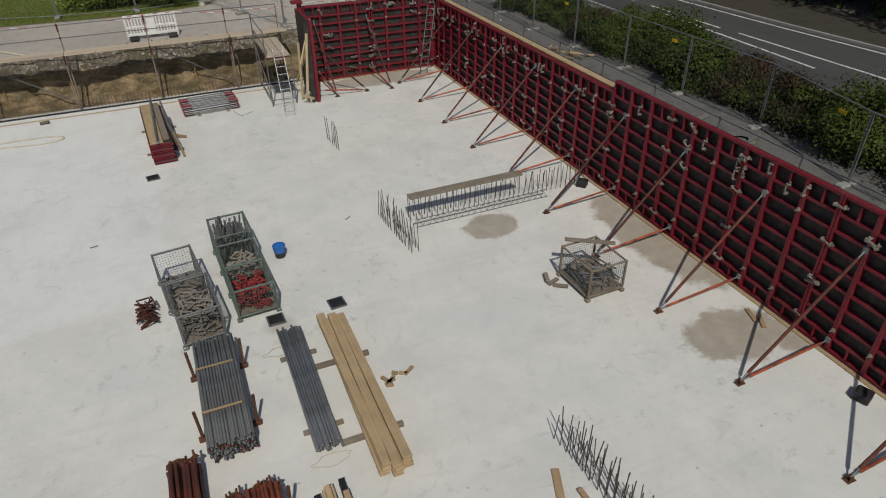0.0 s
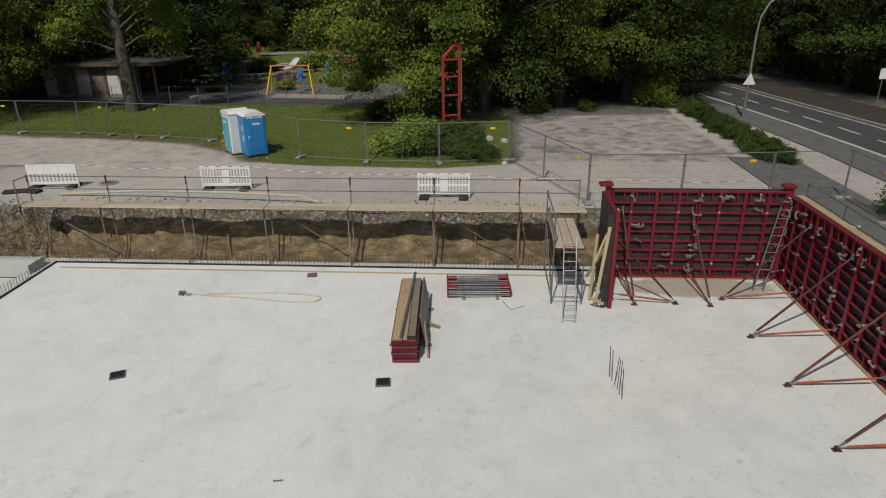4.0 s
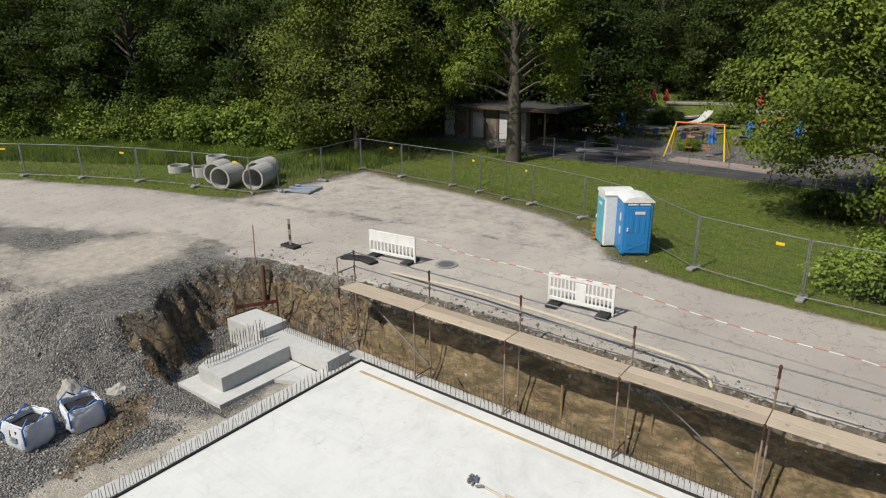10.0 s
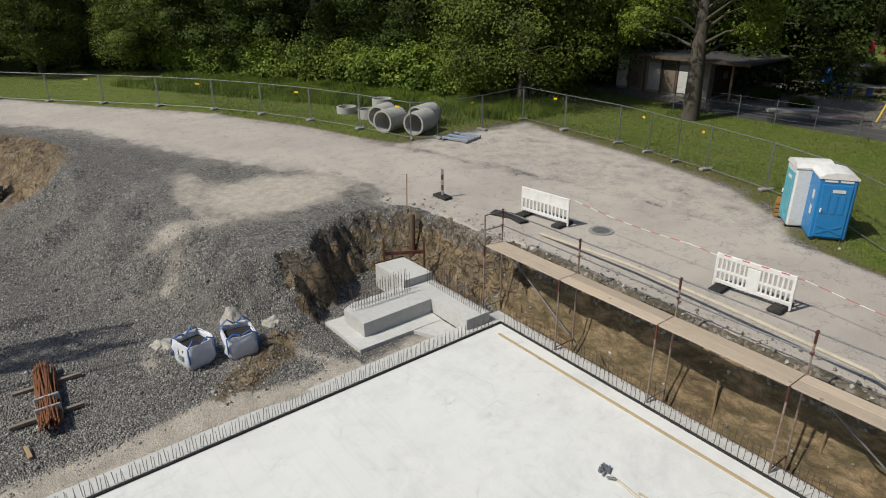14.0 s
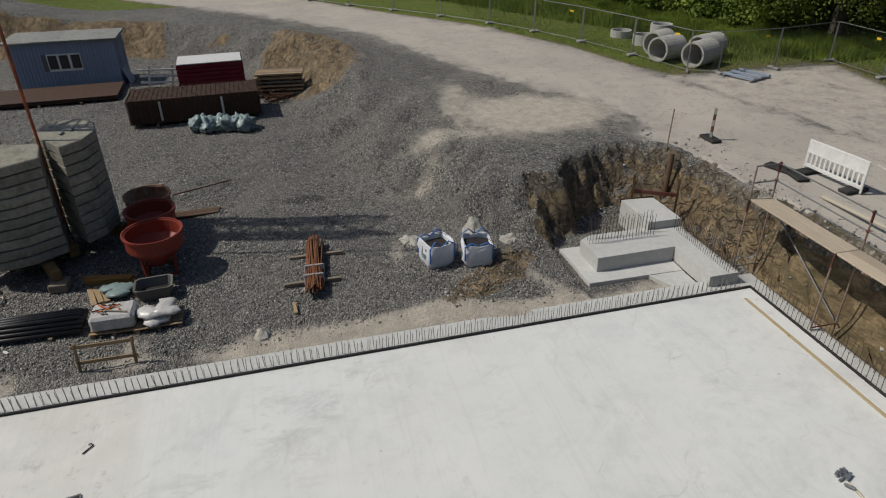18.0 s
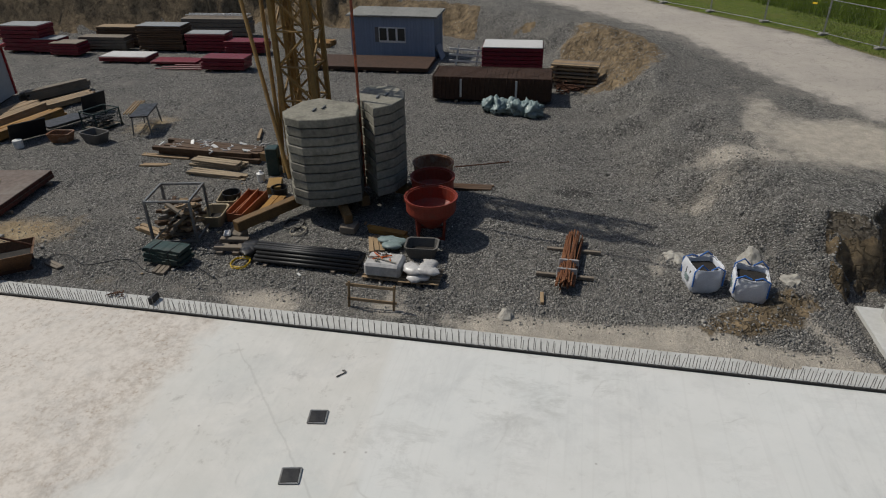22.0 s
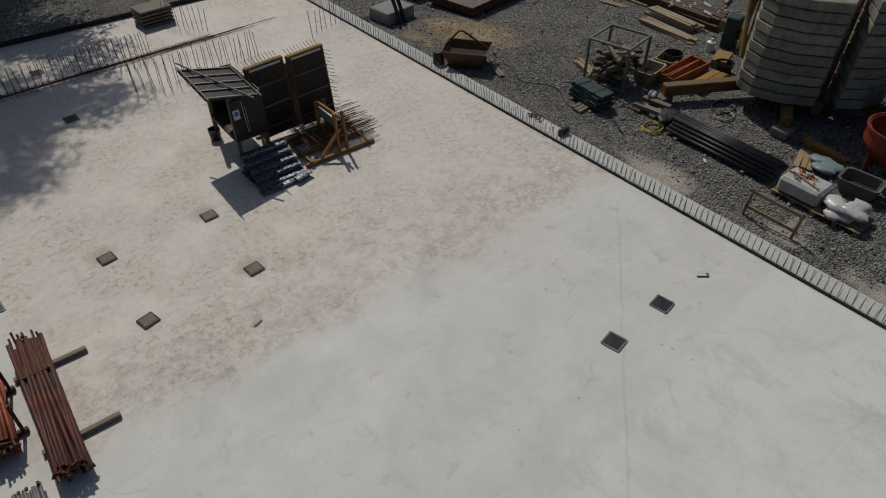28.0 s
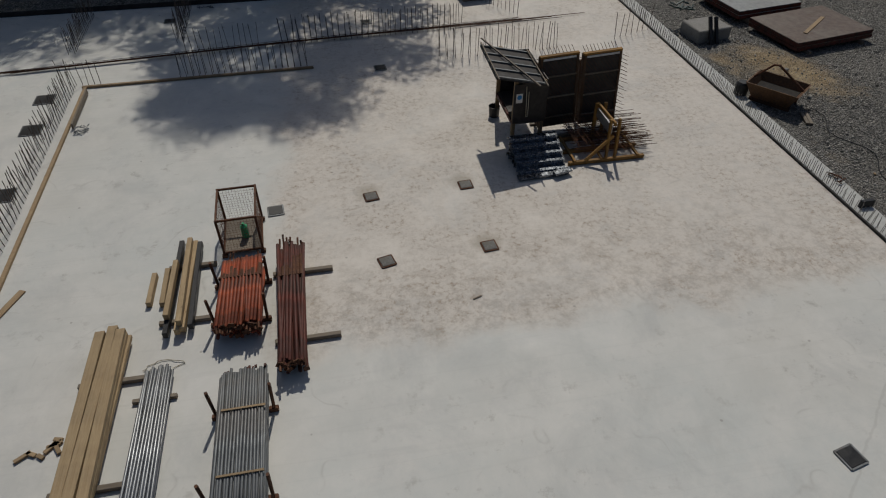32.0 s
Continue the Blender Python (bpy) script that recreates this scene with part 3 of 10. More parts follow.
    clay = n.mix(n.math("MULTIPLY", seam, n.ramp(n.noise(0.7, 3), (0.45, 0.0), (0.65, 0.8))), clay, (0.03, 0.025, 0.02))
    # dark grey-brown earth blotches, also carrying the pit wall's deep shadow as colour
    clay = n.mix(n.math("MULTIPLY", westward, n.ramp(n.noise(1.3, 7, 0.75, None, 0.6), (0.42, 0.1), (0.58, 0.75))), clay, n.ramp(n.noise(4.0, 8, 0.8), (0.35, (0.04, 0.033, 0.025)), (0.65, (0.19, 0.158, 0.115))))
    # mossy dark layers of the trench wall, with deck shade painted in
    moss_shade = n.math("MULTIPLY", n.ramp(n.noise(0.8, 7, 0.75, (1.0, 1.0, 2.5)), (0.43, 0.0), (0.57, 1.0)), n.math("SUBTRACT", 1.0, westward))
    clay = n.mix(n.math("MULTIPLY", moss_shade, 0.7), clay, (0.07, 0.062, 0.032))
    clay = n.mix(n.math("GREATER_THAN", n.math("MULTIPLY", pz.outputs[0], -1.0), 15.0), clay, n.ramp(n.noise(2.0, 8, 0.75, (1.0, 1.0, 0.4)), (0.35, (0.07, 0.052, 0.033)), (0.65, (0.3, 0.222, 0.132))))
    sand = n.mix(n.ramp(n.noise(2.2, 7, 0.7), (0.35, 0.0), (0.65, 1.0)), (0.62, 0.556, 0.462), (0.42, 0.378, 0.318))
    sand = n.mix(n.math("MULTIPLY", n.ramp(n.noise(35, 3), (0.4, 0.0), (0.6, 1.0)), 0.4), sand, (0.2, 0.185, 0.16))
    sand = n.mix(n.math("LESS_THAN", pz.outputs[1], -24.0), sand, n.ramp(n.noise(2.4, 7, 0.75), (0.35, (0.2, 0.145, 0.085)), (0.65, (0.45, 0.35, 0.215))))
    # damp patch on the gravel
    px = n.math("MULTIPLY", n.math("ADD", pz.outputs[0], 9.2), 2.6)
    py = n.math("MULTIPLY", n.math("ADD", pz.outputs[1], 11.4), 1.25)
    damp = n.math("ADD", n.math("ADD", n.math("MULTIPLY", px, px), n.math("MULTIPLY", py, py)), rag)
    gravel = n.mix(n.math("MULTIPLY", n.ramp(damp, (0.6, 1.0), (1.0, 0.0)), 0.7), gravel, (0.04, 0.039, 0.037))
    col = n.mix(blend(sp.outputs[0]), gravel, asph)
    rim = n.ramp(n.math("ADD", sp.outputs[1], n.math("MULTIPLY", rag, 0.5)), (0.35, 1.0), (0.7, 1.0), (0.98, 0.0))
    grass = n.mix(n.math("MULTIPLY", rim, 0.7), grass, n.ramp(n.noise(9.0, 5, 0.7), (0.35, (0.1, 0.082, 0.035)), (0.65, (0.24, 0.195, 0.1))))
    col = n.mix(mask(sp.outputs[1]), col, grass)
    al = n.mix(blend(zone.outputs["Alpha"]), col, sand)
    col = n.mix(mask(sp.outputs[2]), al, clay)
    hgt = n.mix(mask(sp.outputs[0]), n.math("SUBTRACT", 1.0, n.cells(23.0)), n.math("MULTIPLY", n.noise(45, 3), 0.18))
    hgt = n.mix(mask(zone.outputs["Alpha"]), hgt, n.noise(12, 6, 0.75))
    hgt = n.mix(mask(sp.outputs[2]), hgt, n.math("SUBTRACT", n.noise(3.5, 9, 0.8), n.math("MULTIPLY", seam, 0.8)))
    n.bump(hgt, 1.0, 0.085)
    return n.done(col, 0.92, 0.0, 0.25)


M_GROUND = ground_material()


def street_material():
    n = Nodes("grey_street_asphalt").world_place()
    col = n.mix(n.ramp(n.noise(0.3, 5, 0.6, (2.0, 0.15, 1.0)), (0.35, 0.0), (0.66, 1.0)), (0.045, 0.045, 0.045), (0.072, 0.071, 0.07))
    col = n.mix(n.math("MULTIPLY", n.ramp(n.noise(45, 3), (0.4, 0.0), (0.6, 1.0)), 0.35), col, (0.04, 0.04, 0.04))
    n.bump(n.noise(60, 2), 0.2, 0.004)
    return n.done(col, 0.85, 0.0, 0.3)


M_STREET = street_material()
M_KERB = plain("grey_kerb_concrete", (0.3, 0.29, 0.27), (0.24, 0.23, 0.215), (0.14, 0.13, 0.11), 0.9, amount=0.5)
M_PAVE = plain("grey_pavement", (0.13, 0.125, 0.115), (0.1, 0.097, 0.09), (0.06, 0.055, 0.048), 0.9, grain=12, blot=1.6, amount=0.8, spread=0, bump=0.4)
M_VERGE = plain("brown_dry_verge", (0.05, 0.042, 0.032), (0.035, 0.03, 0.022), (0.02, 0.022, 0.012), 0.95, grain=10, blot=0.7, amount=0.7, spread=0, bump=0.5)
M_NWALL = plain("white_render", (0.55, 0.55, 0.54), (0.5, 0.5, 0.49), (0.3, 0.28, 0.25), 0.8, grain=6, blot=0.8, amount=0.3)
M_TAPER = plain("faded_red_tape", (0.5, 0.13, 0.12), (0.44, 0.12, 0.11), rough=0.5, amount=0.1)
M_STRIPER = plain("red_band", (0.5, 0.03, 0.03), (0.44, 0.03, 0.03), rough=0.5, amount=0.1)
# dark contents, blackened further so the colour carries the shade inside
M_FILLSHADE = plain("bag_fill", (0.014, 0.012, 0.011), (0.03, 0.027, 0.024), (0.05, 0.042, 0.034), rough=0.95, grain=40, bump=1.0)

# ---- ground ----
UP, LOWZ = 1.75, -0.1
TOE = [(27.3, 1.05), (-0.5, 0.85), (-3.0, 0.35), (-5.2, 0.25), (-5.6, -0.9), (-5.3, -2.2), (-4.3, -3.2), (-3.75, -4.1), (-3.6, -5.2), (-6.0, -7.8), (-9.0, -9.5), (-15.0, -11.5), (-20.0, -12.2), (-24.0, -11.0), (-28.0, -13.5), (-33.0, -17.5), (-36.4, -23.0), (-37.2, -33.0), (-36.4, -39.0), (-34.8, -43.8), (-32.4, -47.0), (-30.4, -50.5), (-29.0, -54.0), (-27.0, -64.0), (27.3, -64.0)]
CREST = [(27.7, 2.0), (-1.0, 1.95), (-3.5, 1.5), (-5.0, 1.55), (-6.5, 1.1), (-7.4, -0.2), (-7.1, -1.6), (-6.3, -2.8), (-5.2, -3.65), (-5.8, -4.7), (-10.5, -5.3), (-17.0, -6.3), (-24.0, -7.0), (-27.0, -8.2), (-32.0, -12.5), (-36.5, -16.5), (-39.2, -22.5), (-40.4, -33.0), (-39.2, -40.0), (-37.4, -45.2), (-35.0, -48.8), (-33.0, -52.0), (-31.6, -55.5), (-29.5, -65.5), (27.7, -65.5)]
DRIVE = [(-70.0, -34.0), (-45.0, -9.0), (-37.0, -4.0), (-30.0, 1.0), (-22.0, 4.3), (-14.0, 6.2), (-8.0, 7.4), (0.0, 8.5), (5.0, 8.6), (8.0, 8.0), (14.0, 7.7), (17.6, 8.6), (17.9, 21.2), (29.0, 22.5), (29.3, 6.0), (31.0, 2.0), (31.0, -2.0), (26.0, 0.0), (-2.0, 0.0), (-6.3, 0.3), (-9.0, 1.2), (-12.3, 0.3), (-16.0, -1.6), (-22.0, -3.9), (-28.6, -6.2), (-38.0, -12.8), (-60.0, -34.0)]
SHOULDER = [(-15.0, 5.5), (-14.6, 15.5), (-11.0, 14.6), (-5.0, 14.0), (0.0, 12.8), (3.4, 10.6), (5.0, 8.0), (0.0, 8.0), (-8.0, 7.0)]


def inside(poly, x, y):
    res = np.zeros(x.shape, bool)
    n = len(poly)
    for i in range(n):
        (x0, y0), (x1, y1) = poly[i], poly[(i + 1) % n]
        c = ((y0 > y) != (y1 > y)) & (x < (x1 - x0) * (y - y0) / (y1 - y0 + 1e-12) + x0)
        res ^= c
    return res


def away(poly, x, y):
    """Distance to a polygon's outline."""
    best = np.full(x.shape, 1e9)
    n = len(poly)
    for i in range(n):
        (x0, y0), (x1, y1) = poly[i], poly[(i + 1) % n]
        dx, dy = x1 - x0, y1 - y0
        t = np.clip(((x - x0) * dx + (y - y0) * dy) / (dx * dx + dy * dy), 0, 1)
        best = np.minimum(best, np.hypot(x - x0 - t * dx, y - y0 - t * dy))
    return best


def soft_in(poly, x, y, w):
    """1 inside, 0 outside, with a soft rim of width w."""
    d = away(poly, x, y)
    return np.clip(0.5 + np.where(inside(poly, x, y), d, -d) / w, 0, 1)


def fbm(x, y, s, seed=0.0, octaves=4):
    return np.array([noise.fractal(Vector((a * s, b * s, seed)), 0.9, 2.1, octaves) for a, b in zip(x.ravel(), y.ravel())]).reshape(x.shape)


def blob(x, y, cx, cy, rx, ry, turn=0.0):
    c, s = math.cos(turn), math.sin(turn)
    u, v = (x - cx) * c + (y - cy) * s, -(x - cx) * s + (y - cy) * c
    return np.exp(-((u / rx) ** 2 + (v / ry) ** 2))


def ground_height(x, y):
    wob = fbm(x, y, 0.55, 3.0, 5)
    dt = np.where(inside(TOE, x, y), 0.0, away(TOE, x, y))
    dc = np.where(inside(CREST, x, y), away(CREST, x, y), 0.0)
    k = np.clip(dt / (dt + dc + 1e-9) + 0.22 * wob * (dt > 0) * (dc > 0), 0, 1)
    steep = np.clip(1.8 - (dt + dc), 0, 1)
    k = k * k * (3 - 2 * k) * (1 - steep) + np.clip(k * 1.15, 0, 1) * steep
    low = np.full(x.shape, LOWZ)
    low = np.where((y > 0.42) & (x > -0.6), -0.7, low)
    low = np.where((x > -5.8) & (x < -0.6) & (y > -4.2) & (y < 1.2), -0.28, low)
    low = np.where((x > 0.1) & (y < 0.3) & (x < 26.6) & (y > -38.4), -0.6, low)
    h = low + (UP - low) * k
    rim = ((dt > 0) & (dc > 0)) * np.clip(2.2 - (dt + dc), 0, 1)
    rough = fbm(x, y, 1.9, 9.0, 4)
    gully = np.clip(1 - np.abs(fbm(x, y, 0.95, 21.0, 3)) * 7, 0, 1)
    west = np.clip(-x * 0.8, 0, 1)
    h -= (0.25 + 0.4 * west) * gully * rim * np.sin(math.pi * np.clip(k, 0, 1))
    h += 0.05 * wob * (dt < 0.01) * (x < -0.5) + 0.09 * wob * ((dt > 0) & (dc > 0)) + (0.5 + 0.35 * west) * rough * rim * np.sin(math.pi * np.clip(k, 0, 1)) - 0.12 * np.abs(rough) * rim
    h += 0.1 * rough * (y > 0.7) * (y < 1.3) * (x > -0.5) * (x < 20)
    # heaps and ruts
    h += 0.85 * blob(x, y, -23.5, -9.2, 3.2, 1.5, 0.25) + 0.5 * blob(x, y, -28.5, -11.0, 3.0, 1.6, 0.5)
    h += 0.28 * blob(x, y, -4.6, -6.2, 1.6, 1.0) + 0.16 * blob(x, y, -1.2, -8.0, 2.0, 0.4, 1.2)
    h += 0.12 * blob(x, y, -2.2, -30.3, 1.2, 1.0)
    h += (0.24 + 0.5 * rough) * blob(x, y, -2.6, -6.3, 1.9, 0.45, -0.9)
    rise = np.clip((y - 40) / 14, 0, 1) * np.clip((20 - np.abs(x + 8)) / 8, 0, 1)
    h += 1.4 * rise * rise * (3 - 2 * rise)
    back = np.clip((-y - 24) / 10, 0, 1) * np.clip((-x - 26) / 6, 0, 1)
    h += 1.5 * back * back * (3 - 2 * back) * np.clip(k, 0, 1) * (dt > 0)
    far = np.hypot(x, y)
    h += np.clip((far - 120) / 100, 0, 1) * 3.0
    return h


def lines(*spans):
    out = []
    for a, b, step in spans:
        out += list(np.arange(a, b, step))
    return np.array(out + [spans[-1][1]])


gx = lines((-900, -200, 100), (-200, -60, 10), (-60, -45, 1.5), (-45, -9, 0.36), (-9, 1.5, 0.14), (1.5, 20.5, 0.24), (20.5, 30, 0.6), (30, 60, 1.5), (60, 200, 14), (200, 900, 100))
gy = lines((-900, -200, 100), (-200, -70, 10), (-70, -42, 1.2), (-42, -9, 0.36), (-9, -5, 0.2), (-5, 3.2, 0.12), (3.2, 26, 0.4), (26, 60, 1.2), (60, 200, 10), (200, 900, 100))
X, Y = np.meshgrid(gx, gy)
Z = ground_height(X, Y)
nx, ny = len(gx), len(gy)
ids = np.arange(nx * ny).reshape(ny, nx)
quads = np.stack([ids[:-1, :-1], ids[:-1, 1:], ids[1:, 1:], ids[1:, :-1]], -1).reshape(-1, 4)
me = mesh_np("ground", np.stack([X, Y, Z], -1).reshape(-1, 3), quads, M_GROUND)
me.shade_smooth()
dt = np.where(inside(TOE, X, Y), 0.0, away(TOE, X, Y))
dc = np.where(inside(CREST, X, Y), away(CREST, X, Y), 0.0)
asph = np.maximum(np.where(X < -5.5, soft_in(DRIVE, X, Y, 4.5), soft_in(DRIVE, X, Y, 1.0)) * (dc <= 0.02), 0.66 * soft_in(SHOULDER, X, Y, 1.5))
asph = np.where((X > 17.0) & (Y > 9.0), asph * 0.56, asph)
asph = np.maximum(asph, ((X > 28.8) & (X < 34.2) & (Y > -30) & (Y < 60)) * 1.0)
bed = (X > 30.5) & (X < 33.2) & (Y > -30) & (Y < 3.5)
asph = np.where(bed, 0.0, asph)
grass = ((Y > 2) | (X < -44) | ((X < -29) & (Y > 0.667 * (X + 30) + 0.2))) * (1 - soft_in(DRIVE, X, Y, 0.9)) * (1 - 0.9 * soft_in(SHOULDER, X, Y, 3.2)) * ((dc <= 0) & (X < 28.8))
grass = np.maximum(grass, (X > 42.6) * 0.42)
grass = np.where(bed, 0.5, grass)
grass = np.where((Y > 21.5) & (X > 9.0) & (X < 29.0), 0.15, grass)
grass = np.where((Y < 37) & (Y > 26.5) & (X > -20) & (X < 14), grass * 0.4, grass)
steepness = np.hypot(*np.gradient(Z, gy, gx))
clay = np.clip((steepness - 0.75) * 1.2, 0, 1) * ((dt + dc) < 3.2) * ((Y > -4.6) | (X < -18))
clay = np.maximum(clay, (Y > 0.4) * (Y < 2.0) * (X > -0.5) * (X < 27) * 0.9)
clay = np.maximum(clay, np.clip(1.5 * blob(X, Y, -25.5, -10.2, 5.2, 2.2, 0.25), 0, 1))
clay = np.maximum(clay, ((dt > 0.1) & (dc > 0.05) & (X < -27) & (Y < -19)) * 0.9)
clay = np.maximum(clay, 0.95 * blob(X, Y, -2.3, -6.6, 2.1, 0.75, -1.0))
sandy = 1.0 * blob(X, Y, -11.0, -1.9, 2.8, 3.4, 0.0) + 0.3 * blob(X, Y, -18.0, -5.0, 6.0, 1.2, 0.2) + 0.32 * blob(X, Y, -8.4, -7.9, 0.8, 2.3, 0.1) + 0.3 * blob(X, Y, -9.8, -6.2, 0.5, 1.9, -0.5) + 0.25 * blob(X, Y, -14.5, -4.6, 3.5, 0.6, -0.35) + 0.8 * blob(X, Y, -2.7, -29.2, 2.6, 1.4, -1.1) + 0.12 * blob(X, Y, -9.5, -7.3, 5.0, 2.2, -0.2)
sandy += 0.6 * blob(X, Y, -0.7, -12.5, 0.8, 1.6) + 0.6 * blob(X, Y, -0.7, -19.3, 0.7, 1.0) + 0.7 * blob(X, Y, -0.6, -6.5, 0.5, 3.5) + 0.75 * blob(X, Y, -13.3, -30.9, 1.7, 1.1)
sandy += 0.6 * blob(X, Y, -2.2, -5.3, 1.4, 0.35, 0.5) + 0.55 * blob(X, Y, -4.4, -8.9, 0.9, 0.4) + 0.55 * blob(X, Y, -2.6, -6.3, 0.5, 0.4) + 0.5 * blob(X, Y, -1.6, -16.0, 1.0, 0.5)
sandy += 0.6 * blob(X, Y, -1.0, -9.2, 0.6, 2.4)
sandy += 0.3 * np.exp(-((X + 0.8) / 0.5) ** 2) * (Y < -3) * (Y > -31)
sandy += 0.36 * soft_in(SHOULDER, X, Y, 1.5) + 0.6 * blob(X, Y, -1.0, -2.2, 0.6, 1.0) + 0.6 * blob(X, Y, -1.0, 1.6, 2.0, 0.5)
attr = me.color_attributes.new("zone", "FLOAT_COLOR", "POINT")
attr.data.foreach_set("color", np.stack([asph, grass, clay, np.clip(sandy, 0, 1)], -1).astype(np.float32).ravel())
ground = tagged(new("ground", me), "uneven site ground of dark gravel, worn asphalt, clay cuts and grass", "ground", kind="structure")


def height_at(x, y):
    i, j = np.clip(np.searchsorted(gx, x) - 1, 0, nx - 2), np.clip(np.searchsorted(gy, y) - 1, 0, ny - 2)
    a, b = (x - gx[i]) / (gx[i + 1] - gx[i]), (y - gy[j]) / (gy[j + 1] - gy[j])
    return float((1 - a) * (1 - b) * Z[j, i] + a * (1 - b) * Z[j, i + 1] + (1 - a) * b * Z[j + 1, i] + a * b * Z[j + 1, i + 1])


def at(x, y, dz=0.0, rz=0.0):
    """A pose that stands on the ground."""
    return pose(x, y, height_at(x, y) + dz, 0, 0, rz)


# ---- slab ----
floor_slab = solo("floor", Geo().prism([(0.07, 0.04), (0.66, -38.4), (26.82, -38.4), (26.82, 0.04)], -0.3, 0.0), M_SLAB, "large pale trowelled concrete floor slab with stains", "floor", kind="structure")
lip = solo("foundation_ledge", Geo().prism([(-0.64, 0.6), (-0.04, -38.4), (0.64, -38.4), (0.05, 0.6)], -0.4, -0.045).prism([(0.05, 0.055), (26.4, 0.055), (26.4, 0.6), (0.05, 0.6)], -0.4, -0.045), M_FOUND, "pale concrete ledge outside the slab edge", "foundation", kind="structure")
solo("joint_strip", Geo().prism([(0.035, 0.07), (0.625, -38.4), (0.67, -38.4), (0.08, 0.07)], -0.06, 0.06).prism([(0.08, 0.035), (20.4, 0.035), (20.4, 0.075), (0.08, 0.075)], -0.06, 0.06).box((13.0, -38.42, 0.06), (26.0, 0.04, 0.24)), M_TAR, "black joint strip along the slab edge", "joint strip", kind="structure")
timber_strip = solo("edge_batten", Geo().box((10.3, -0.42, 0.012), (19.6, 0.09, 0.024), b=0.004), M_PALEW, "thin pale timber batten lying on the slab", "batten")

# ---- wall formwork ----
PANEL_H = 3.15


def clamp_geo():
    g = Geo()
    g.box((0, -0.16, 0), (0.27, 0.035, 0.045), b=0.01)
    for x in (-0.1, 0.1):
        g.box((x, -0.13, 0.01), (0.035, 0.1, 0.085), pose(0, 0, 0, 0, 0, x * 120).to_3x3(), b=0.01)
        g.box((x * 1.25, -0.09, -0.01), (0.06, 0.03, 0.06), b=0.008)
    g.box((0.03, -0.19, 0.03), (0.14, 0.02, 0.03), pose(0, 0, 0, 0, 25, 14).to_3x3(), b=0.005)
    return g


def tie_geo():
    g = Geo()
    g.lathe([(0.0, 0.0), (0.055, 0.0), (0.055, 0.012), (0.028, 0.02), (0.026, 0.05), (0.012, 0.052), (0.012, 0.11), (0.0, 0.11)], 8)
    return g.turned(pose(0, -0.13, 0, 90))


def formwork_panel(w, uprights, h=PANEL_H):
    """A steel-framed formwork panel in the xz plane, its open side towards -y."""
    p = thing("wall_form", "dark red steel-framed wall formwork unit with black plywood face", "wall formwork", group="wall formwork units")
    part("plywood_sheet", Geo().box((0, 0.011, h / 2), (w - 0.012, 0.022, h), b=0.003), M_FORMPLY, p, "dark plywood sheet")
    for sx in (-1, 1):
        part("edge_beam", Geo().box((sx * (w / 2 - 0.03), -0.06, h / 2), (0.05, 0.12, h), b=0.006), M_RED, p)
    for z in (0.035, h - 0.035):
        part("edge_rail", Geo().box((0, -0.06, z), (w - 0.11, 0.12, 0.07), b=0.006), M_RED, p)
    rib = None
    foot, head = 0.34, h - 0.43
    for i in range(8):
        z = foot + (head - foot) * i / 7
        if rib is None:
            rib = part("rib", Geo().box((0, -0.05, 0), (w - 0.11, 0.1, 0.035), b=0.005).box((0, -0.103, 0), (w - 0.11, 0.006, 0.066)), M_RED, p)
            rib.matrix_basis = pose(0, 0, z)
        else:
            again(rib, pose(0, 0, z))
    for u in uprights:
        part("upright", Geo().box((u, -0.065, h / 2), (0.1, 0.13, h - 0.14), b=0.008), M_RED, p)
    # short stiffeners between the outer rails and the first ribs
    steps = max(2, round(w / 0.42))
    for z0, z1 in ((0.07, foot), (head, h - 0.07)):
        stub = None
        for i in range(1, steps):
            x = -w / 2 + w * i / steps
            if min(abs(x - u) for u in uprights) < 0.12:
                continue
            if stub is None:
                stub = part("stiffener", Geo().box((0, -0.055, (z0 + z1) / 2), (0.04, 0.11, z1 - z0 - 0.03), b=0.004), M_RED, p)
                stub.matrix_basis = pose(x, 0, 0)
            else:
                again(stub, pose(x, 0, 0))
    return p


M_CLAMP = plain("dusty_zinc_clamp", (0.3, 0.28, 0.245), (0.19, 0.176, 0.15), (0.22, 0.14, 0.09), 0.65, 0.15, grain=12, blot=5, amount=0.7, spread=0.5)
CLAMP, TIE = clamp_geo().mesh("clamp", M_CLAMP), tie_geo().mesh("tie_nut", M_CLAMP, True)


def fittings(p, w, uprights, seed, h=PANEL_H):
    r = random.Random(seed)
    for z in (0.35, 1.3, 2.25, h - 0.3):
        o = new("clamp", CLAMP)
        o.parent, o.matrix_basis = p, pose(w / 2, 0, z + r.uniform(-0.08, 0.08), 0, r.uniform(-12, 12), r.uniform(-6, 6))
    for z in (h - 0.28, h - 0.45):
        if r.random() < 0.7:
            o = new("clamp", CLAMP)
            o.parent, o.matrix_basis = p, pose(r.uniform(-0.35, 0.35) * w, -0.02, z, 0, r.uniform(50, 110), r.uniform(-30, 30))
    for u in uprights:
        for z in (0.55, h - 0.75):
            o = new("tie_nut", TIE)
            o.parent, o.matrix_basis = p, pose(u, 0, z)


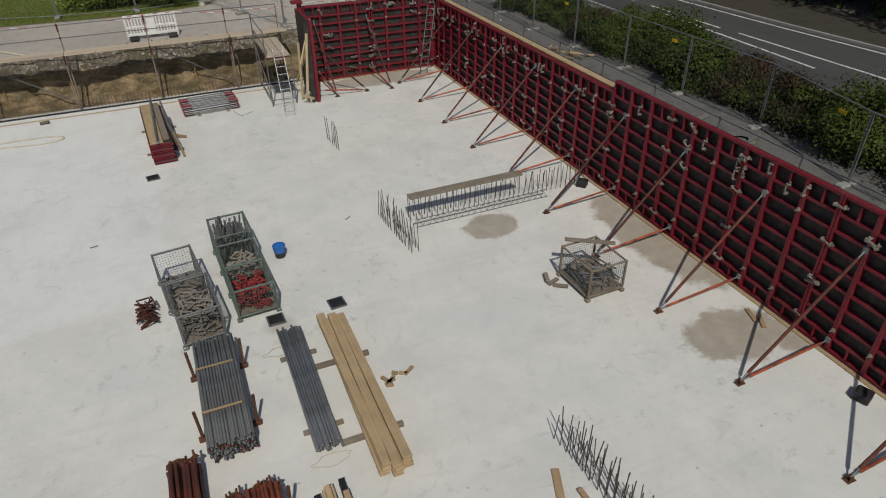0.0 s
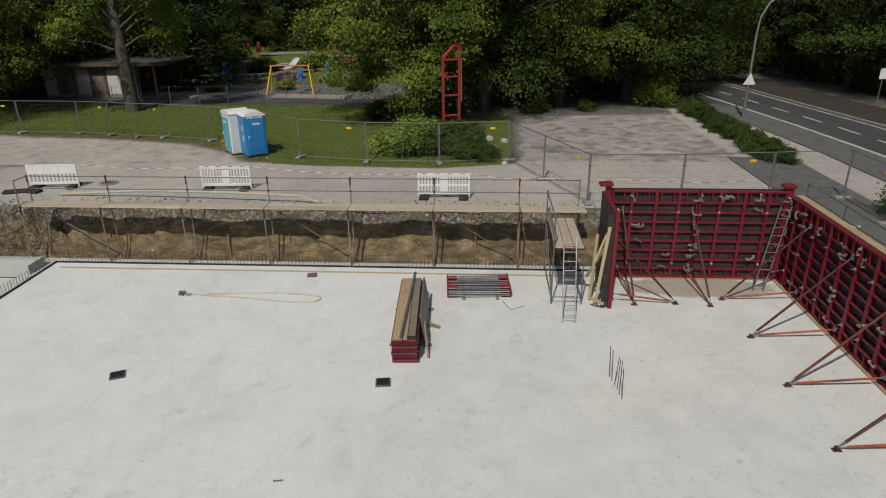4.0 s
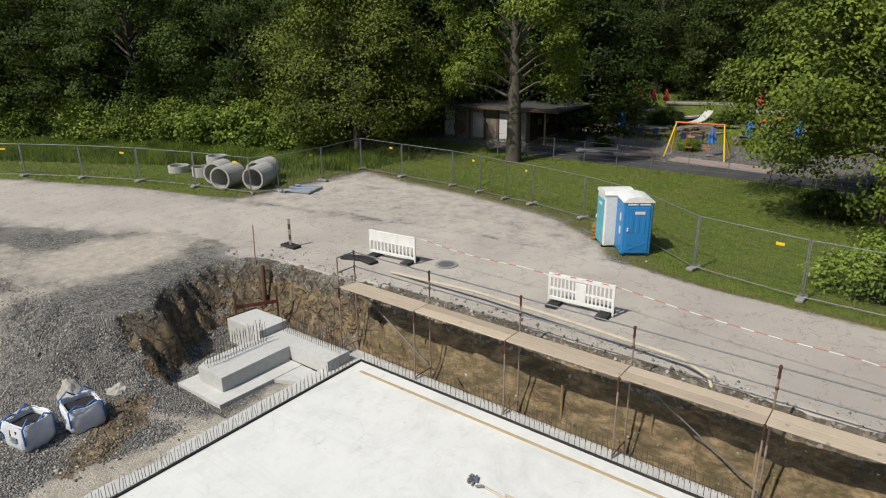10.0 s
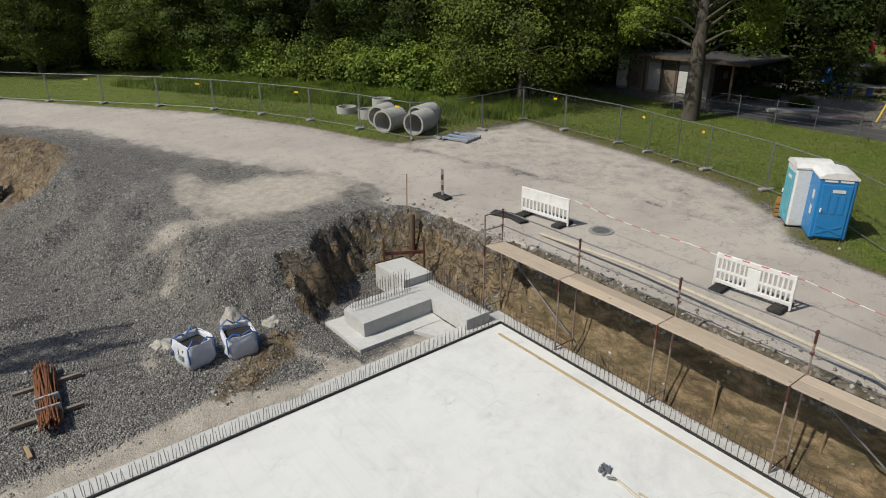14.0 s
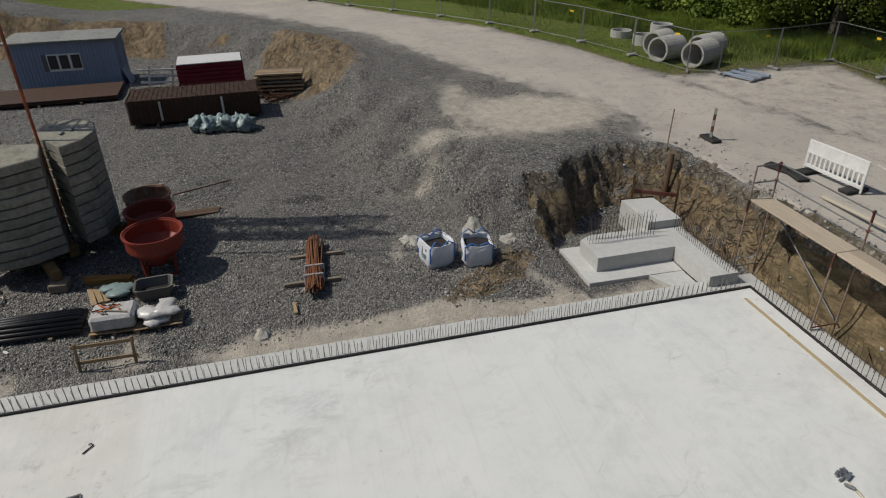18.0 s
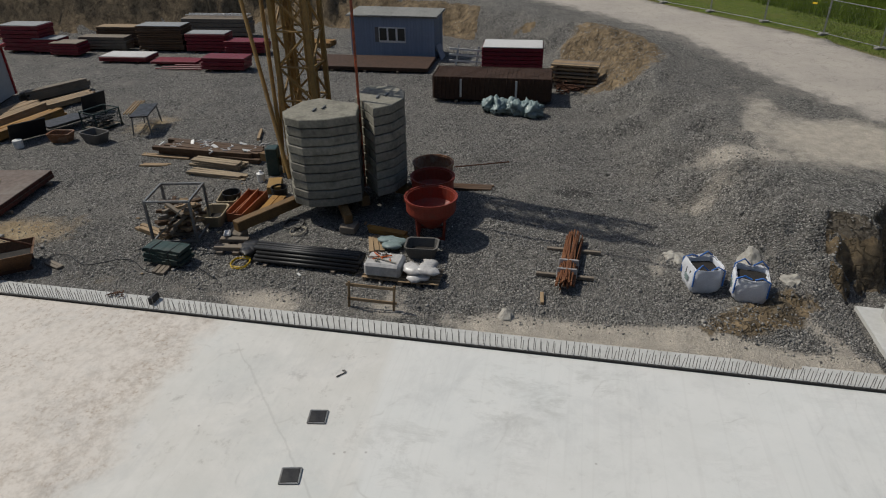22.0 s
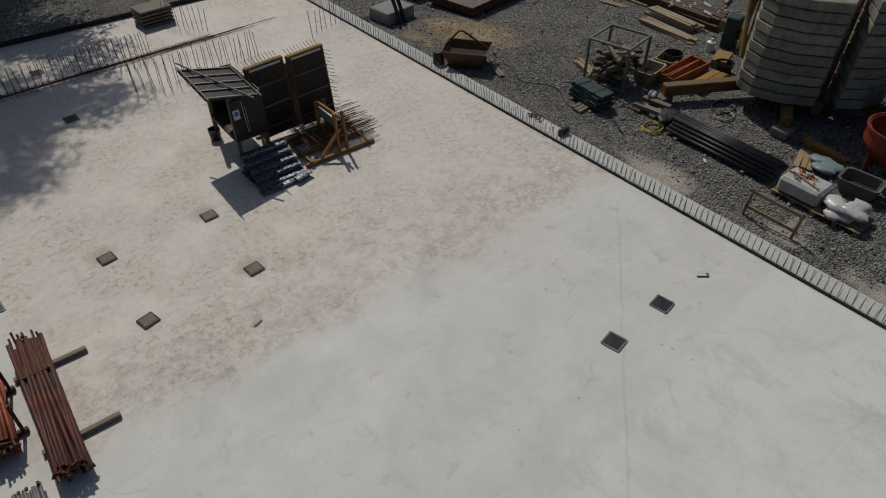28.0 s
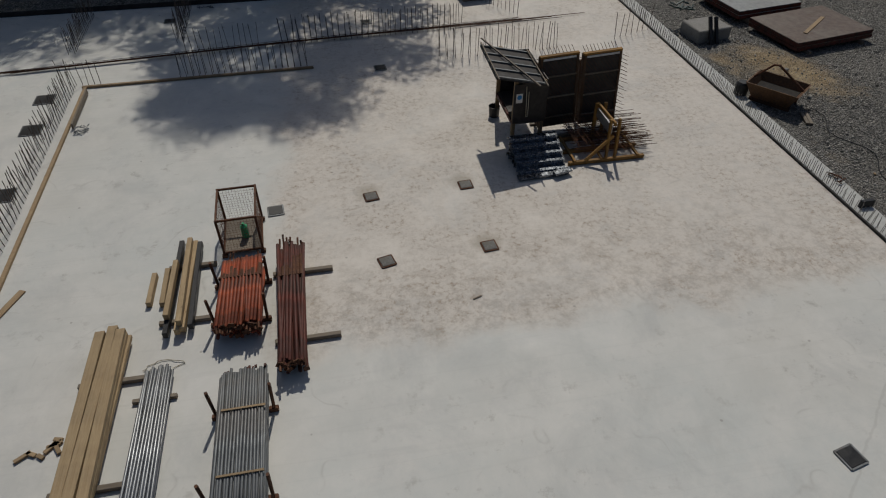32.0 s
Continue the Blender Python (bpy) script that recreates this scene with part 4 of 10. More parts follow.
def prop(foot, head, low_head, seed):
    """A push-pull prop: long strut, short strut and foot plate."""
    p = thing("wall_prop", "rust-red steel push-pull prop bracing the wall formwork", "wall prop", group="props along the formwork")
    f, a, b = Vector(foot), Vector(head), Vector(low_head)
    for name, e, r, mt in (("long_strut", a, 0.034, M_BROWNRED), ("short_strut", b, 0.03, M_RUSTRED)):
        d = (e - f).normalized()
        s = part(name, Geo().tube(f + d * 0.22 + Vector((0, 0, 0.06)), e - d * 0.2, r, 9), mt, p)
        part("spindle", Geo().tube(f + Vector((0, 0, 0.05)), f + d * 0.24 + Vector((0, 0, 0.06)), 0.016, 7), M_GALVD, s)
        part("spindle", Geo().tube(e - d * 0.22, e, 0.016, 7), M_GALVD, s)
    part("foot_plate", Geo().box((f.x, f.y, 0.006), (0.2, 0.14, 0.012), b=0.003).box((f.x, f.y + 0.035, 0.05), (0.09, 0.012, 0.09)).box((f.x, f.y - 0.035, 0.05), (0.09, 0.012, 0.09)).tube((f.x, f.y - 0.06, 0.06), (f.x, f.y + 0.06, 0.06), 0.012, 7), M_RUST, p)
    part("head_bracket", Geo().box(a, (0.06, 0.1, 0.16), b=0.01), M_GALVD, p)
    part("head_bracket", Geo().box(b, (0.06, 0.1, 0.12), b=0.01), M_GALVD, p)
    return p


def extra_clamps(p, w, seed, h):
    """Clamps hung and left here and there on one unit only."""
    r = random.Random(seed)
    for _ in range(r.randint(3, 5)):
        o = new("clamp", CLAMP)
        o.parent, o.matrix_basis = p, pose(r.choice((-0.5, -0.175, 0.175, 0.5)) * w + r.uniform(-0.06, 0.06), -0.03, h - r.choice((0.22, 0.3, 0.45, 0.6, 0.75, 1.2, 2.0)), r.uniform(-20, 20), r.uniform(0, 180), r.uniform(-30, 30))


UPR = (-0.42, 0.42)
EW, EX = 2.43, 26.36
for h0, k0, k1 in ((3.0, 0, 5), (3.32, 5, 11)):
    first = formwork_panel(EW - 0.004, UPR, h0)
    first.matrix_basis = pose(EX, -1.45 - EW * (k0 + 0.5), 0.01, 0, 0, -90)
    fittings(first, EW, UPR, k0 + 1, h0)
    for i in range(k0 + 1, k1):
        other = copy_thing(first, pose(EX, -1.45 - EW * (i + 0.5), 0.01, 0, 0, -90))
        extra_clamps(other, EW, i * 3 + 2, h0)
fill = formwork_panel(1.12, (0.0,), 3.0)
fill.matrix_basis = pose(EX, -0.88, 0.01, 0, 0, -90)
fittings(fill, 1.12, (0.0,), 9, 3.0)
far_w = 2.86
nor = formwork_panel(far_w, (-0.75, 0.05, 0.8))
nor.matrix_basis = pose(21.86, -0.28, 0.01)
fittings(nor, far_w, (-0.75, 0.8), 4)
nor2 = copy_thing(nor, pose(21.86 + far_w + 0.03, -0.28, 0.01))
for k in range(2):
    extra_clamps(nor, far_w, 90 + k, PANEL_H)
    extra_clamps(nor2, far_w, 95 + k, PANEL_H)
    extra_clamps(nor2, far_w, 85 + k, 2.0)
    extra_clamps(nor, far_w, 80 + k, 1.6)
for i in range(10):
    y = -2.05 - 2.455 * i
    prop((23.9, y, 0), (EX - 0.18, y, 2.55), (EX - 0.18, y, 0.32), i)
for x, lean in ((21.0, -0.2), (23.38, -0.3)):
    prop((x, -2.55, 0), (x + lean, -0.48, 2.55), (x + lean, -0.48, 0.42), 30)
prop((22.32, -2.43, 0), (20.33, -1.9, 2.1), (20.33, -2.4, 0.32), 31)

# end stop of the north wall: a panel across, dark outside, and timber struts
endp = formwork_panel(2.3, (-0.5, 0.5))
endp.matrix_basis = pose(20.1, -1.62, 0.01, 0, 0, 90)
endp["label"] = "dark red formwork unit standing across the wall end"
cor = thing("corner_post_form", "red steel inside-corner formwork piece with boxed top", "formwork corner")
part("post", Geo().box((26.2, -0.26, 1.65), (0.26, 0.2, 3.28), b=0.01), M_RED, cor)
part("cap_box", Geo().box((26.15, -0.3, 3.33), (0.42, 0.3, 0.1), b=0.01), M_RED, cor)
cor2 = thing("end_post_form", "red steel formwork end post with dark plywood side", "formwork corner")
part("post", Geo().box((20.3, -0.36, 1.68), (0.18, 0.16, 3.34), b=0.01), M_RED, cor2)
part("cap_box", Geo().box((20.2, -0.4, 3.38), (0.44, 0.34, 0.1), b=0.01), M_RED, cor2)
part("front_post", Geo().box((20.16, -2.83, 1.6), (0.12, 0.08, 3.2), b=0.01), M_RED, cor2)
part("side_sheet", Geo().box((19.98, -2.8, 1.58), (0.2, 0.02, 3.1)), M_FORMPLY, cor2)
for n, (p, q) in enumerate((((19.72, -2.75, 0.05), (19.95, -2.9, 2.75)), ((19.62, -2.3, 0.05), (19.7, -2.35, 2.3)), ((19.6, -1.5, 0.5), (19.85, -2.86, 2.0)), ((19.55, -2.85, 0.35), (19.95, -2.95, 0.2)), ((19.6, -2.86, 1.6), (20.3, -2.2, 3.1)))):
    solo("timber_strut", Geo().beam(p, q, 0.05, 0.1, 0.006), M_PALEW, "pale timber strut nailed to the formwork end", "timber strut", group="timber struts at the wall end")

# concrete-side timber rim and kicker boards
solo("kicker_board", Geo().box((EX - 0.2, -14.8, 0.014), (0.1, 29.4, 0.028), b=0.004), M_WOODY, "thin timber kicker board along the formwork foot", "kicker board")
solo("kicker_board", Geo().box((23.2, -0.46, 0.014), (5.8, 0.08, 0.028), b=0.004), M_WOOD, "thin timber kicker board along the formwork foot", "kicker board")
solo("top_board", Geo().box((EX + 0.1, -7.0, 3.05), (0.24, 13.0, 0.05), b=0.006), M_WOODY, "timber board lying along the formwork top", "board")
solo("outer_formwork", Geo().box((EX + 0.36, -14.3, 1.45), (0.06, 28.0, 2.9)).box((23.4, 0.08, 1.55), (6.2, 0.06, 3.1)), M_FORMPLY, "dark outer plywood of the wall formwork", "formwork", kind="structure")
leanl = thing("ladder", "grey aluminium ladder leaning on the corner formwork", "ladder")
for dx in (-0.17, 0.17):
    part("stile", Geo().beam((25.3 + dx, -1.35, 0.02), (26.05 + dx, -0.62, 2.75), 0.03, 0.06, 0.005), M_GALVD, leanl)
for i in range(10):
    k = 0.05 + i * 0.1
    c = Vector((25.3, -1.35, 0.02)).lerp(Vector((26.05, -0.62, 2.75)), k)
    part("rung", Geo().tube(c + Vector((-0.17, 0, 0)), c + Vector((0.17, 0, 0)), 0.014, 6), M_GALVD, leanl)

# ---- scaffold along the north edge ----
scaf = thing("scaffold", "narrow galvanised tube scaffold with timber decks above the trench", "scaffold")
BAYS = [-1.0 + 3.07 * i for i in range(7)]
YI, YO, DECK = 0.28, 1.0, 2.08
M_RUSTPOST = plain("rust_flecked_steel_tube", (0.26, 0.2, 0.16), (0.19, 0.12, 0.085), (0.34, 0.31, 0.28), 0.6, grain=14, blot=3.0, amount=0.7)
for i, x in enumerate(BAYS):
    part("post", Geo().tube((x, YI, -0.04), (x, YI, DECK + 0.02), 0.024, 8), M_RUSTPOST, scaf)
    part("post", Geo().tube((x, YO, -0.65), (x, YO, 3.12), 0.024, 8), M_RUSTPOST, scaf)
    for z in (2.62, 3.1):
        part("clamp", Geo().box((x, YO, z), (0.07, 0.08, 0.07), b=0.012), M_BROWNRED, scaf)
    part("transom", Geo().tube((x, YI, DECK), (x, YO, DECK), 0.024, 8), M_BROWNRED if i % 2 else M_GALVD, scaf)
    part("transom", Geo().tube((x, YI, 0.03), (x, YO, 0.03), 0.018, 6), M_BROWNRED if i % 2 else M_GALVD, scaf)
    part("post_sleeve", Geo().tube((x, YI, DECK - 0.3), (x, YI, DECK + 0.05), 0.03, 8), M_BROWNRED, scaf)
    part("post_sleeve", Geo().tube((x, YO, 2.85), (x, YO, 3.15), 0.03, 8), M_BROWNRED, scaf)
for i in range(6):
    a, b = BAYS[i], BAYS[i + 1]
    for z in (2.62, 3.1):
        part("guard_rail", Geo().tube((a, YO, z), (b, YO, z), 0.02, 7), M_GALVD, scaf)
    for k, (y0, y1) in enumerate(((YI + 0.02, YI + 0.33), (YI + 0.345, YI + 0.66))):
        part("deck_board", Geo().box(((a + b) / 2, (y0 + y1) / 2, DECK + 0.05), (3.05, y1 - y0, 0.05), b=0.006), M_DECK, scaf)
part("deck_board", Geo().box((18.62, 0.46, DECK + 0.05), (2.3, 0.31, 0.05), b=0.006), M_DECK, scaf)
part("deck_board", Geo().box((18.6, 0.79, DECK + 0.052), (2.26, 0.31, 0.05), b=0.006), M_DECK, scaf)
part("post", Geo().tube((19.55, YO, -0.65), (19.55, YO, 3.12), 0.024, 8), M_RUSTPOST, scaf)
for z in (2.62, 3.1):
    part("guard_rail", Geo().tube((BAYS[-1], YO, z), (19.55, YO, z), 0.02, 7), M_GALVD, scaf)
for i in (0, 3, 5):
    part("diagonal_brace", Geo().tube((BAYS[i] + 0.05, YO, 1.95), (BAYS[i + 1] - 0.1, YO, 0.1), 0.02, 7), M_GALVD, scaf)
for z in (2.62, 3.1):
    part("guard_rail", Geo().tube((BAYS[0], YI, z), (BAYS[0], YO, z), 0.02, 7), M_GALVD, scaf)
part("post", Geo().tube((BAYS[0], YI, DECK), (BAYS[0], YI, 3.12), 0.024, 8), M_RUSTPOST, scaf)

stair = thing("scaffold_tower", "short scaffold landing with ladder beside the wall end", "scaffold tower")
for x, y, z in ((18.35, -2.6, 3.0), (19.3, -2.6, 1.95), (18.35, 0.1, 3.0), (19.3, 0.1, 1.95)):
    part("post", Geo().tube((x, y, 0), (x, y, z), 0.024, 8), M_GALVD, stair)
for z in (0.25, 1.9):
    part("frame_rail", Geo().tube((18.35, -2.6, z), (19.3, -2.6, z), 0.02, 7).tube((18.35, -2.6, z), (18.35, 0.1, z), 0.02, 7).tube((19.3, -2.6, z), (19.3, 0.1, z), 0.02, 7), M_BROWNRED if z > 1 else M_GALVD, stair)
for z in (2.4, 2.9):
    part("guard_rail", Geo().tube((18.35, -2.6, z), (18.35, 0.1, z), 0.02, 7), M_GALVD, stair)
part("brace", Geo().tube((18.35, -2.55, 0.3), (18.35, 0.0, 1.8), 0.018, 6), M_GALVD, stair)
for k in range(3):
    part("deck_board", Geo().box((18.53 + k * 0.3, -1.25, 1.96), (0.28, 2.75, 0.045), b=0.005), M_DECK, stair)
lad = thing("ladder", "grey aluminium ladder leaning on the scaffold landing", "ladder")
for dx in (-0.19, 0.19):
    part("stile", Geo().beam((18.77 + dx, -3.9, 0.02), (18.82 + dx, -2.66, 2.35), 0.03, 0.065, 0.005), M_GALV, lad)
for i in range(9):
    c = Vector((18.77, -3.9, 0.02)).lerp(Vector((18.82, -2.66, 2.35)), 0.06 + i * 0.108)
    part("rung", Geo().tube(c + Vector((-0.19, 0, 0)), c + Vector((0.19, 0, 0)), 0.014, 6), M_GALV, lad)


# ---- starter bars along the slab edges ----
def bars(points, h, r=0.006, lean=0.04, seed=0, jitter=0.03):
    rr = random.Random(seed)
    g = Geo()
    for x, y, z in points:
        hh = h * rr.uniform(0.9, 1.05)
        g.tube((x + rr.uniform(-jitter, jitter) * 0.3, y + rr.uniform(-jitter, jitter) * 0.3, z), (x + rr.uniform(-lean, lean), y + rr.uniform(-lean, lean), z + hh), r, 4)
    return g


west = [(-0.04 + 0.0155 * 0.15 * i, -0.2 - 0.15 * i, -0.05) for i in range(254)] + [(-0.14 + 0.0155 * 0.15 * i, -0.24 - 0.15 * i, -0.05) for i in range(254)]
M_PALEBAR = plain("cement_dusted_rebar", (0.3, 0.285, 0.26), (0.2, 0.19, 0.175), (0.14, 0.1, 0.07), 0.8, 0.1, grain=20, amount=0.4)
solo("starter_bars", bars(west, 0.36, 0.008, 0.03, 1), M_PALEBAR, "row of short rebar starters along the slab edge", "rebar", kind="stuff")
north = [(0.15 + 0.14 * i, 0.13, -0.05) for i in range(130)] + [(0.15 + 0.14 * i, 0.5, -0.05) for i in range(130)]
gg = bars(north, 0.42, 0.007, 0.03, 2)
for z in (0.06, 0.3):
    gg.tube((0, 0.5, z), (18.2, 0.5, z), 0.006, 5)
solo("starter_bars", gg, M_REBAR, "row of short rebar starters along the slab edge", "rebar", kind="stuff")

# ---- shaft foundation in the pit ----
fb = thing("footing_block", "stepped pale concrete footing with rebar starters", "concrete footing", kind="structure")
part("base_plate", Geo().prism([(-3.55, -3.97), (-1.48, -3.94), (-1.46, -1.02), (-3.5, -1.02)], -0.4, -0.16), M_FOUND, fb)
part("blinding_layer", Geo().prism([(-1.456, -2.1), (-0.66, -1.7), (-0.66, -1.02), (-1.456, -1.02)], -0.4, -0.175), M_FOUND, fb)
part("cross_wall", Geo().prism([(-3.15, -3.5), (-2.0, -3.48), (-2.05, -1.0), (-3.35, -1.0), (-3.35, -3.1)], -0.16, 0.3), M_FOUND, fb)
part("long_wall", Geo().prism([(-3.2, -1.0), (-0.66, -0.98), (-0.3, -0.98), (-0.3, -0.1), (-3.2, -0.12)], -0.16, 0.296), M_FOUND, fb)
part("high_block", Geo().prism([(-4.9, -1.27), (-3.2, -1.24), (-3.2, -0.12), (-4.82, -0.16)], -0.3, 0.56), M_FOUND, fb)
part("timber_edge", Geo().beam((-4.93, -1.3, 0.52), (-4.85, -0.12, 0.52), 0.03, 0.14), M_RUST, fb)
pts = [(-3.1, -3.3 + 0.1 * i, 0.28) for i in range(22)] + [(-2.85, -3.35 + 0.1 * i, 0.28) for i in range(22)] + [(-3.05 + 0.1 * i, -0.2, 0.28) for i in range(28)] + [(-3.05 + 0.1 * i, -0.4, 0.28) for i in range(28)]
part("starter_bars", bars(pts, 0.75, 0.0065, 0.03, 3), M_REBAR, fb)

# ---- barriers, toilets, fence ----
def barrier(m, seed):
    b = thing("barrier", "white plastic traffic barrier with slots on black rubber feet", "barrier", m, "white barriers along the trench")
    if seed:
        g = Geo().box((0, 0, 0.93), (2.06, 0.045, 0.14), b=0.012).box((0, 0, 0.2), (2.06, 0.045, 0.12), b=0.012).box((0, 0, 0.52), (2.06, 0.04, 0.08), b=0.008)
        for i in range(17):
            if i not in (7, 8, 9):
                x = -0.98 + i * 0.1225
                g.box((x, 0, 0.71), (0.055, 0.036, 0.32), b=0.006).box((x, 0, 0.37), (0.055, 0.036, 0.26), b=0.006)
        g.box((0, 0, 0.5), (0.34, 0.042, 0.66), b=0.008)
    else:
        g = Geo().box((0, 0, 0.8), (2.06, 0.045, 0.4), b=0.012).box((0, 0, 0.2), (2.06, 0.045, 0.12), b=0.012)
        g.box((0, 0, 0.985), (2.06, 0.06, 0.05), b=0.012).box((0, 0, 0.62), (2.06, 0.055, 0.04), b=0.008)
        for i in range(13):
            g.box((-0.98 + i * 0.1633, 0, 0.43), (0.075, 0.036, 0.4), b=0.008)
    part("board", g, M_WHITEP, b)
    for sx in (-1, 1):
        part("end_post", Geo().box((sx * 1.01, 0, 0.52), (0.06, 0.05, 0.98), b=0.012), M_WHITEP, b)
        part("rubber_foot", Geo().box((sx * 0.78, 0, 0.06), (0.36, 0.82, 0.11), b=0.025).box((sx * 0.78, 0, 0.13), (0.16, 0.2, 0.05), b=0.01), M_TYRE, b)
    for i in range(4):
        part("reflector", Geo().box((-0.75 + 0.5 * i, -0.026, 0.985), (0.2, 0.006, 0.025)), M_STRIPER, b)
    return b


barrier(pose(-2.15, 4.03, UP, 0, 0, 6), 0)
barrier(pose(5.4, 4.0, UP, 0, 0, 4), 1)
barrier(pose(14.56, 3.1, UP, 0, 0, 1), 2)


def toilet(m, body, side, label):
    t = thing("portable_toilet", label, "portable toilet", m, "site toilets")
    g = Geo().box((0, 0, 1.06), (1.08, 1.08, 1.96), b=0.04)
    part("cabin", g, side, t)
    d = Geo().box((0, -0.555, 1.02), (0.84, 0.04, 1.72), b=0.012)
    for x in (-0.22, 0.0, 0.22):
        d.box((x, -0.58, 1.25), (0.12, 0.02, 0.62), b=0.008)
    d.beam((-0.34, -0.582, 0.28), (0.34, -0.582, 0.55), 0.02, 0.06).beam((-0.34, -0.584, 0.55), (0.34, -0.584, 0.28), 0.02, 0.06)
    door = part("door", d, body, t)
    part("latch", Geo().box((-0.36, -0.6, 1.05), (0.05, 0.04, 0.14), b=0.01), M_WHITEP, door)
    part("label_plate", Geo().box((0.05, -0.585, 1.68), (0.36, 0.012, 0.1)), M_WHITEP, door)
    part("vent_strip", Geo().box((-0.22, -0.55, 1.99), (0.36, 0.02, 0.06)).box((0.22, -0.55, 1.99), (0.36, 0.02, 0.06)), M_WHITEP, t)
    r = Geo()
    prof = [(-0.56, 2.05), (-0.56, 2.1), (-0.42, 2.2), (-0.15, 2.26), (0.15, 2.26), (0.42, 2.2), (0.56, 2.1), (0.56, 2.05)]
    r.add([(x, y, z) for y in (-0.57, 0.57) for x, z in prof], [(i, i + 1, 9 + i, 8 + i) for i in range(7)] + [tuple(range(8))[::-1], tuple(range(8, 16)), (0, 8, 15, 7)])
    part("roof", r, M_WHITEP, t)
    part("skid", Geo().box((-0.42, 0, 0.04), (0.1, 1.14, 0.08), b=0.01).box((0.42, 0, 0.04), (0.1, 1.14, 0.08), b=0.01), M_BLACK, t)
    for x, y, z in ((-0.548, -0.2, 1.45), (-0.548, -0.2, 0.95)):
        part("notice", Geo().box((x, y, z), (0.01, 0.2, 0.28)), M_WHITEP, t)
    return t


toilet(pose(4.5, 10.1, UP - 0.02, 0, 0, 36), M_BLUEP, M_BLUEP, "bright blue portable toilet with white roof on the verge")
toilet(pose(3.5, 10.65, UP - 0.02, 0, 0, -50), M_CYANP, M_WHITEP, "white portable toilet with pale cyan door on the verge")
crate = thing("wooden_crate", "small orange-brown wooden crate behind the toilets", "crate", at(2.9, 11.0, 0, 20))
for i in range(4):
    part("slat", Geo().box((0, 0, 0.08 + i * 0.15), (0.8, 0.6, 0.12), b=0.01), M_ORWOOD, crate)


def fence_panel():
    f = thing("fence_panel", "galvanised mesh site fence panel on a concrete foot", "fence panel", group="site fence panels")
    w, h = 3.4, 1.95
    fr = Geo()
    for x in (-w / 2, w / 2):
        fr.tube((x, 0, 0.05), (x, 0, h), 0.021, 7)
    for z in (0.12, h - 0.02):
        fr.tube((-w / 2, 0, z), (w / 2, 0, z), 0.019, 7)
    part("frame", fr, M_GALV, f)
    g = Geo()
    for i in range(1, 34):
        x = -w / 2 + i * 0.1
        g.tube((x, 0.0, 0.12), (x, 0.0, h), 0.002, 3, caps=False)
    for i in range(1, 8):
        z = 0.12 + i * 0.23
        g.tube((-w / 2, 0.0, z), (w / 2, 0.0, z), 0.002, 3, caps=False)
    part("mesh_infill", g, M_GALVD, f)
    part("concrete_foot", Geo().box((-w / 2 - 0.03, 0, 0.065), (0.24, 0.62, 0.13), b=0.03), M_KERB, f)
    part("coupler", Geo().box((-w / 2 - 0.03, 0, 1.5), (0.12, 0.06, 0.05), b=0.01), M_GALVD, f)
    return f


FENCES = [
    [(-58.0, -22.0), (-50.0, -14.5), (-44.2, -8.7), (-40.6, -5.9), (-37.2, -3.1), (-33.7, -0.35), (-30.0, 2.1), (-26.5, 3.9), (-22.8, 5.4), (-18.9, 6.5), (-15.0, 7.3)],
    [(-15.0, 7.3), (-14.3, 8.5), (-14.3, 11.6), (-14.9, 15.3), (-11.4, 15.1), (-7.6, 14.95), (-5.55, 14.6), (-3.7, 14.15), (-2.1, 14.0), (1.0, 13.2), (3.9, 12.0), (7.0, 9.5), (10.5, 8.7), (14.0, 8.5), (17.3, 9.1), (18.7, 5.8), (20.1, 2.5)],
    [(20.1, 2.5), (23.6, 2.6), (27.0, 3.0), (30.0, 3.4), (30.0, 0.4), (29.9, -2.9), (30.0, -6.0), (30.2, -9.0), (30.3, -12.0), (30.4, -15.2), (29.6, -18.8), (29.6, -22.2), (29.6, -25.6), (29.6, -29.0)],
]
base_fence = None
fi = 0
for run in FENCES:
    for (x0, y0), (x1, y1) in zip(run[:-1], run[1:]):
        L = math.hypot(x1 - x0, y1 - y0)
        m = pose((x0 + x1) / 2, (y0 + y1) / 2, UP, 0, 0, math.degrees(math.atan2(y1 - y0, x1 - x0))) @ Matrix.Diagonal((L / 3.46, 1, 1, 1))
        if base_fence is None:
            base_fence = fence_panel()
            base_fence.matrix_basis = m
        else:
            c = copy_thing(base_fence, Matrix())
            c.matrix_basis = m
        if fi % 2 == 1:
            tag = part("reflector_tag", Geo().box((0.9, -0.012, 1.62), (0.26, 0.012, 0.1), b=0.003), M_SIGNY, base_fence if fi == 0 else c)
        fi += 1

# warning tape
tape = thing("warning_tape", "red and white striped warning tape strung along the drive", "warning tape")
TP = [Vector(p) for p in ((-1.0, 4.25, 2.72), (3.4, 4.15, 2.62), (6.6, 4.1, 2.7), (12.5, 3.6, 2.55), (15.6, 3.2, 2.72), (18.6, 3.4, 2.5), (21.5, 3.0, 2.6), (26.5, 3.3, 2.5))]
reds, whites = Geo(), Geo()
for a, b in zip(TP[:-1], TP[1:]):
    k = max(2, int((b - a).length / 0.32))
    for i in range(k):
        p, q = a.lerp(b, i / k), a.lerp(b, (i + 1) / k)
        sag = lambda u: -0.1 * math.sin(math.pi * u)
        p, q = p + Vector((0, 0, sag(i / k))), q + Vector((0, 0, sag((i + 1) / k)))
        (reds if i % 2 else whites).beam(p, q, 0.003, 0.022)
part("red_stripe", reds, M_TAPER, tape)["kind"] = "stuff"
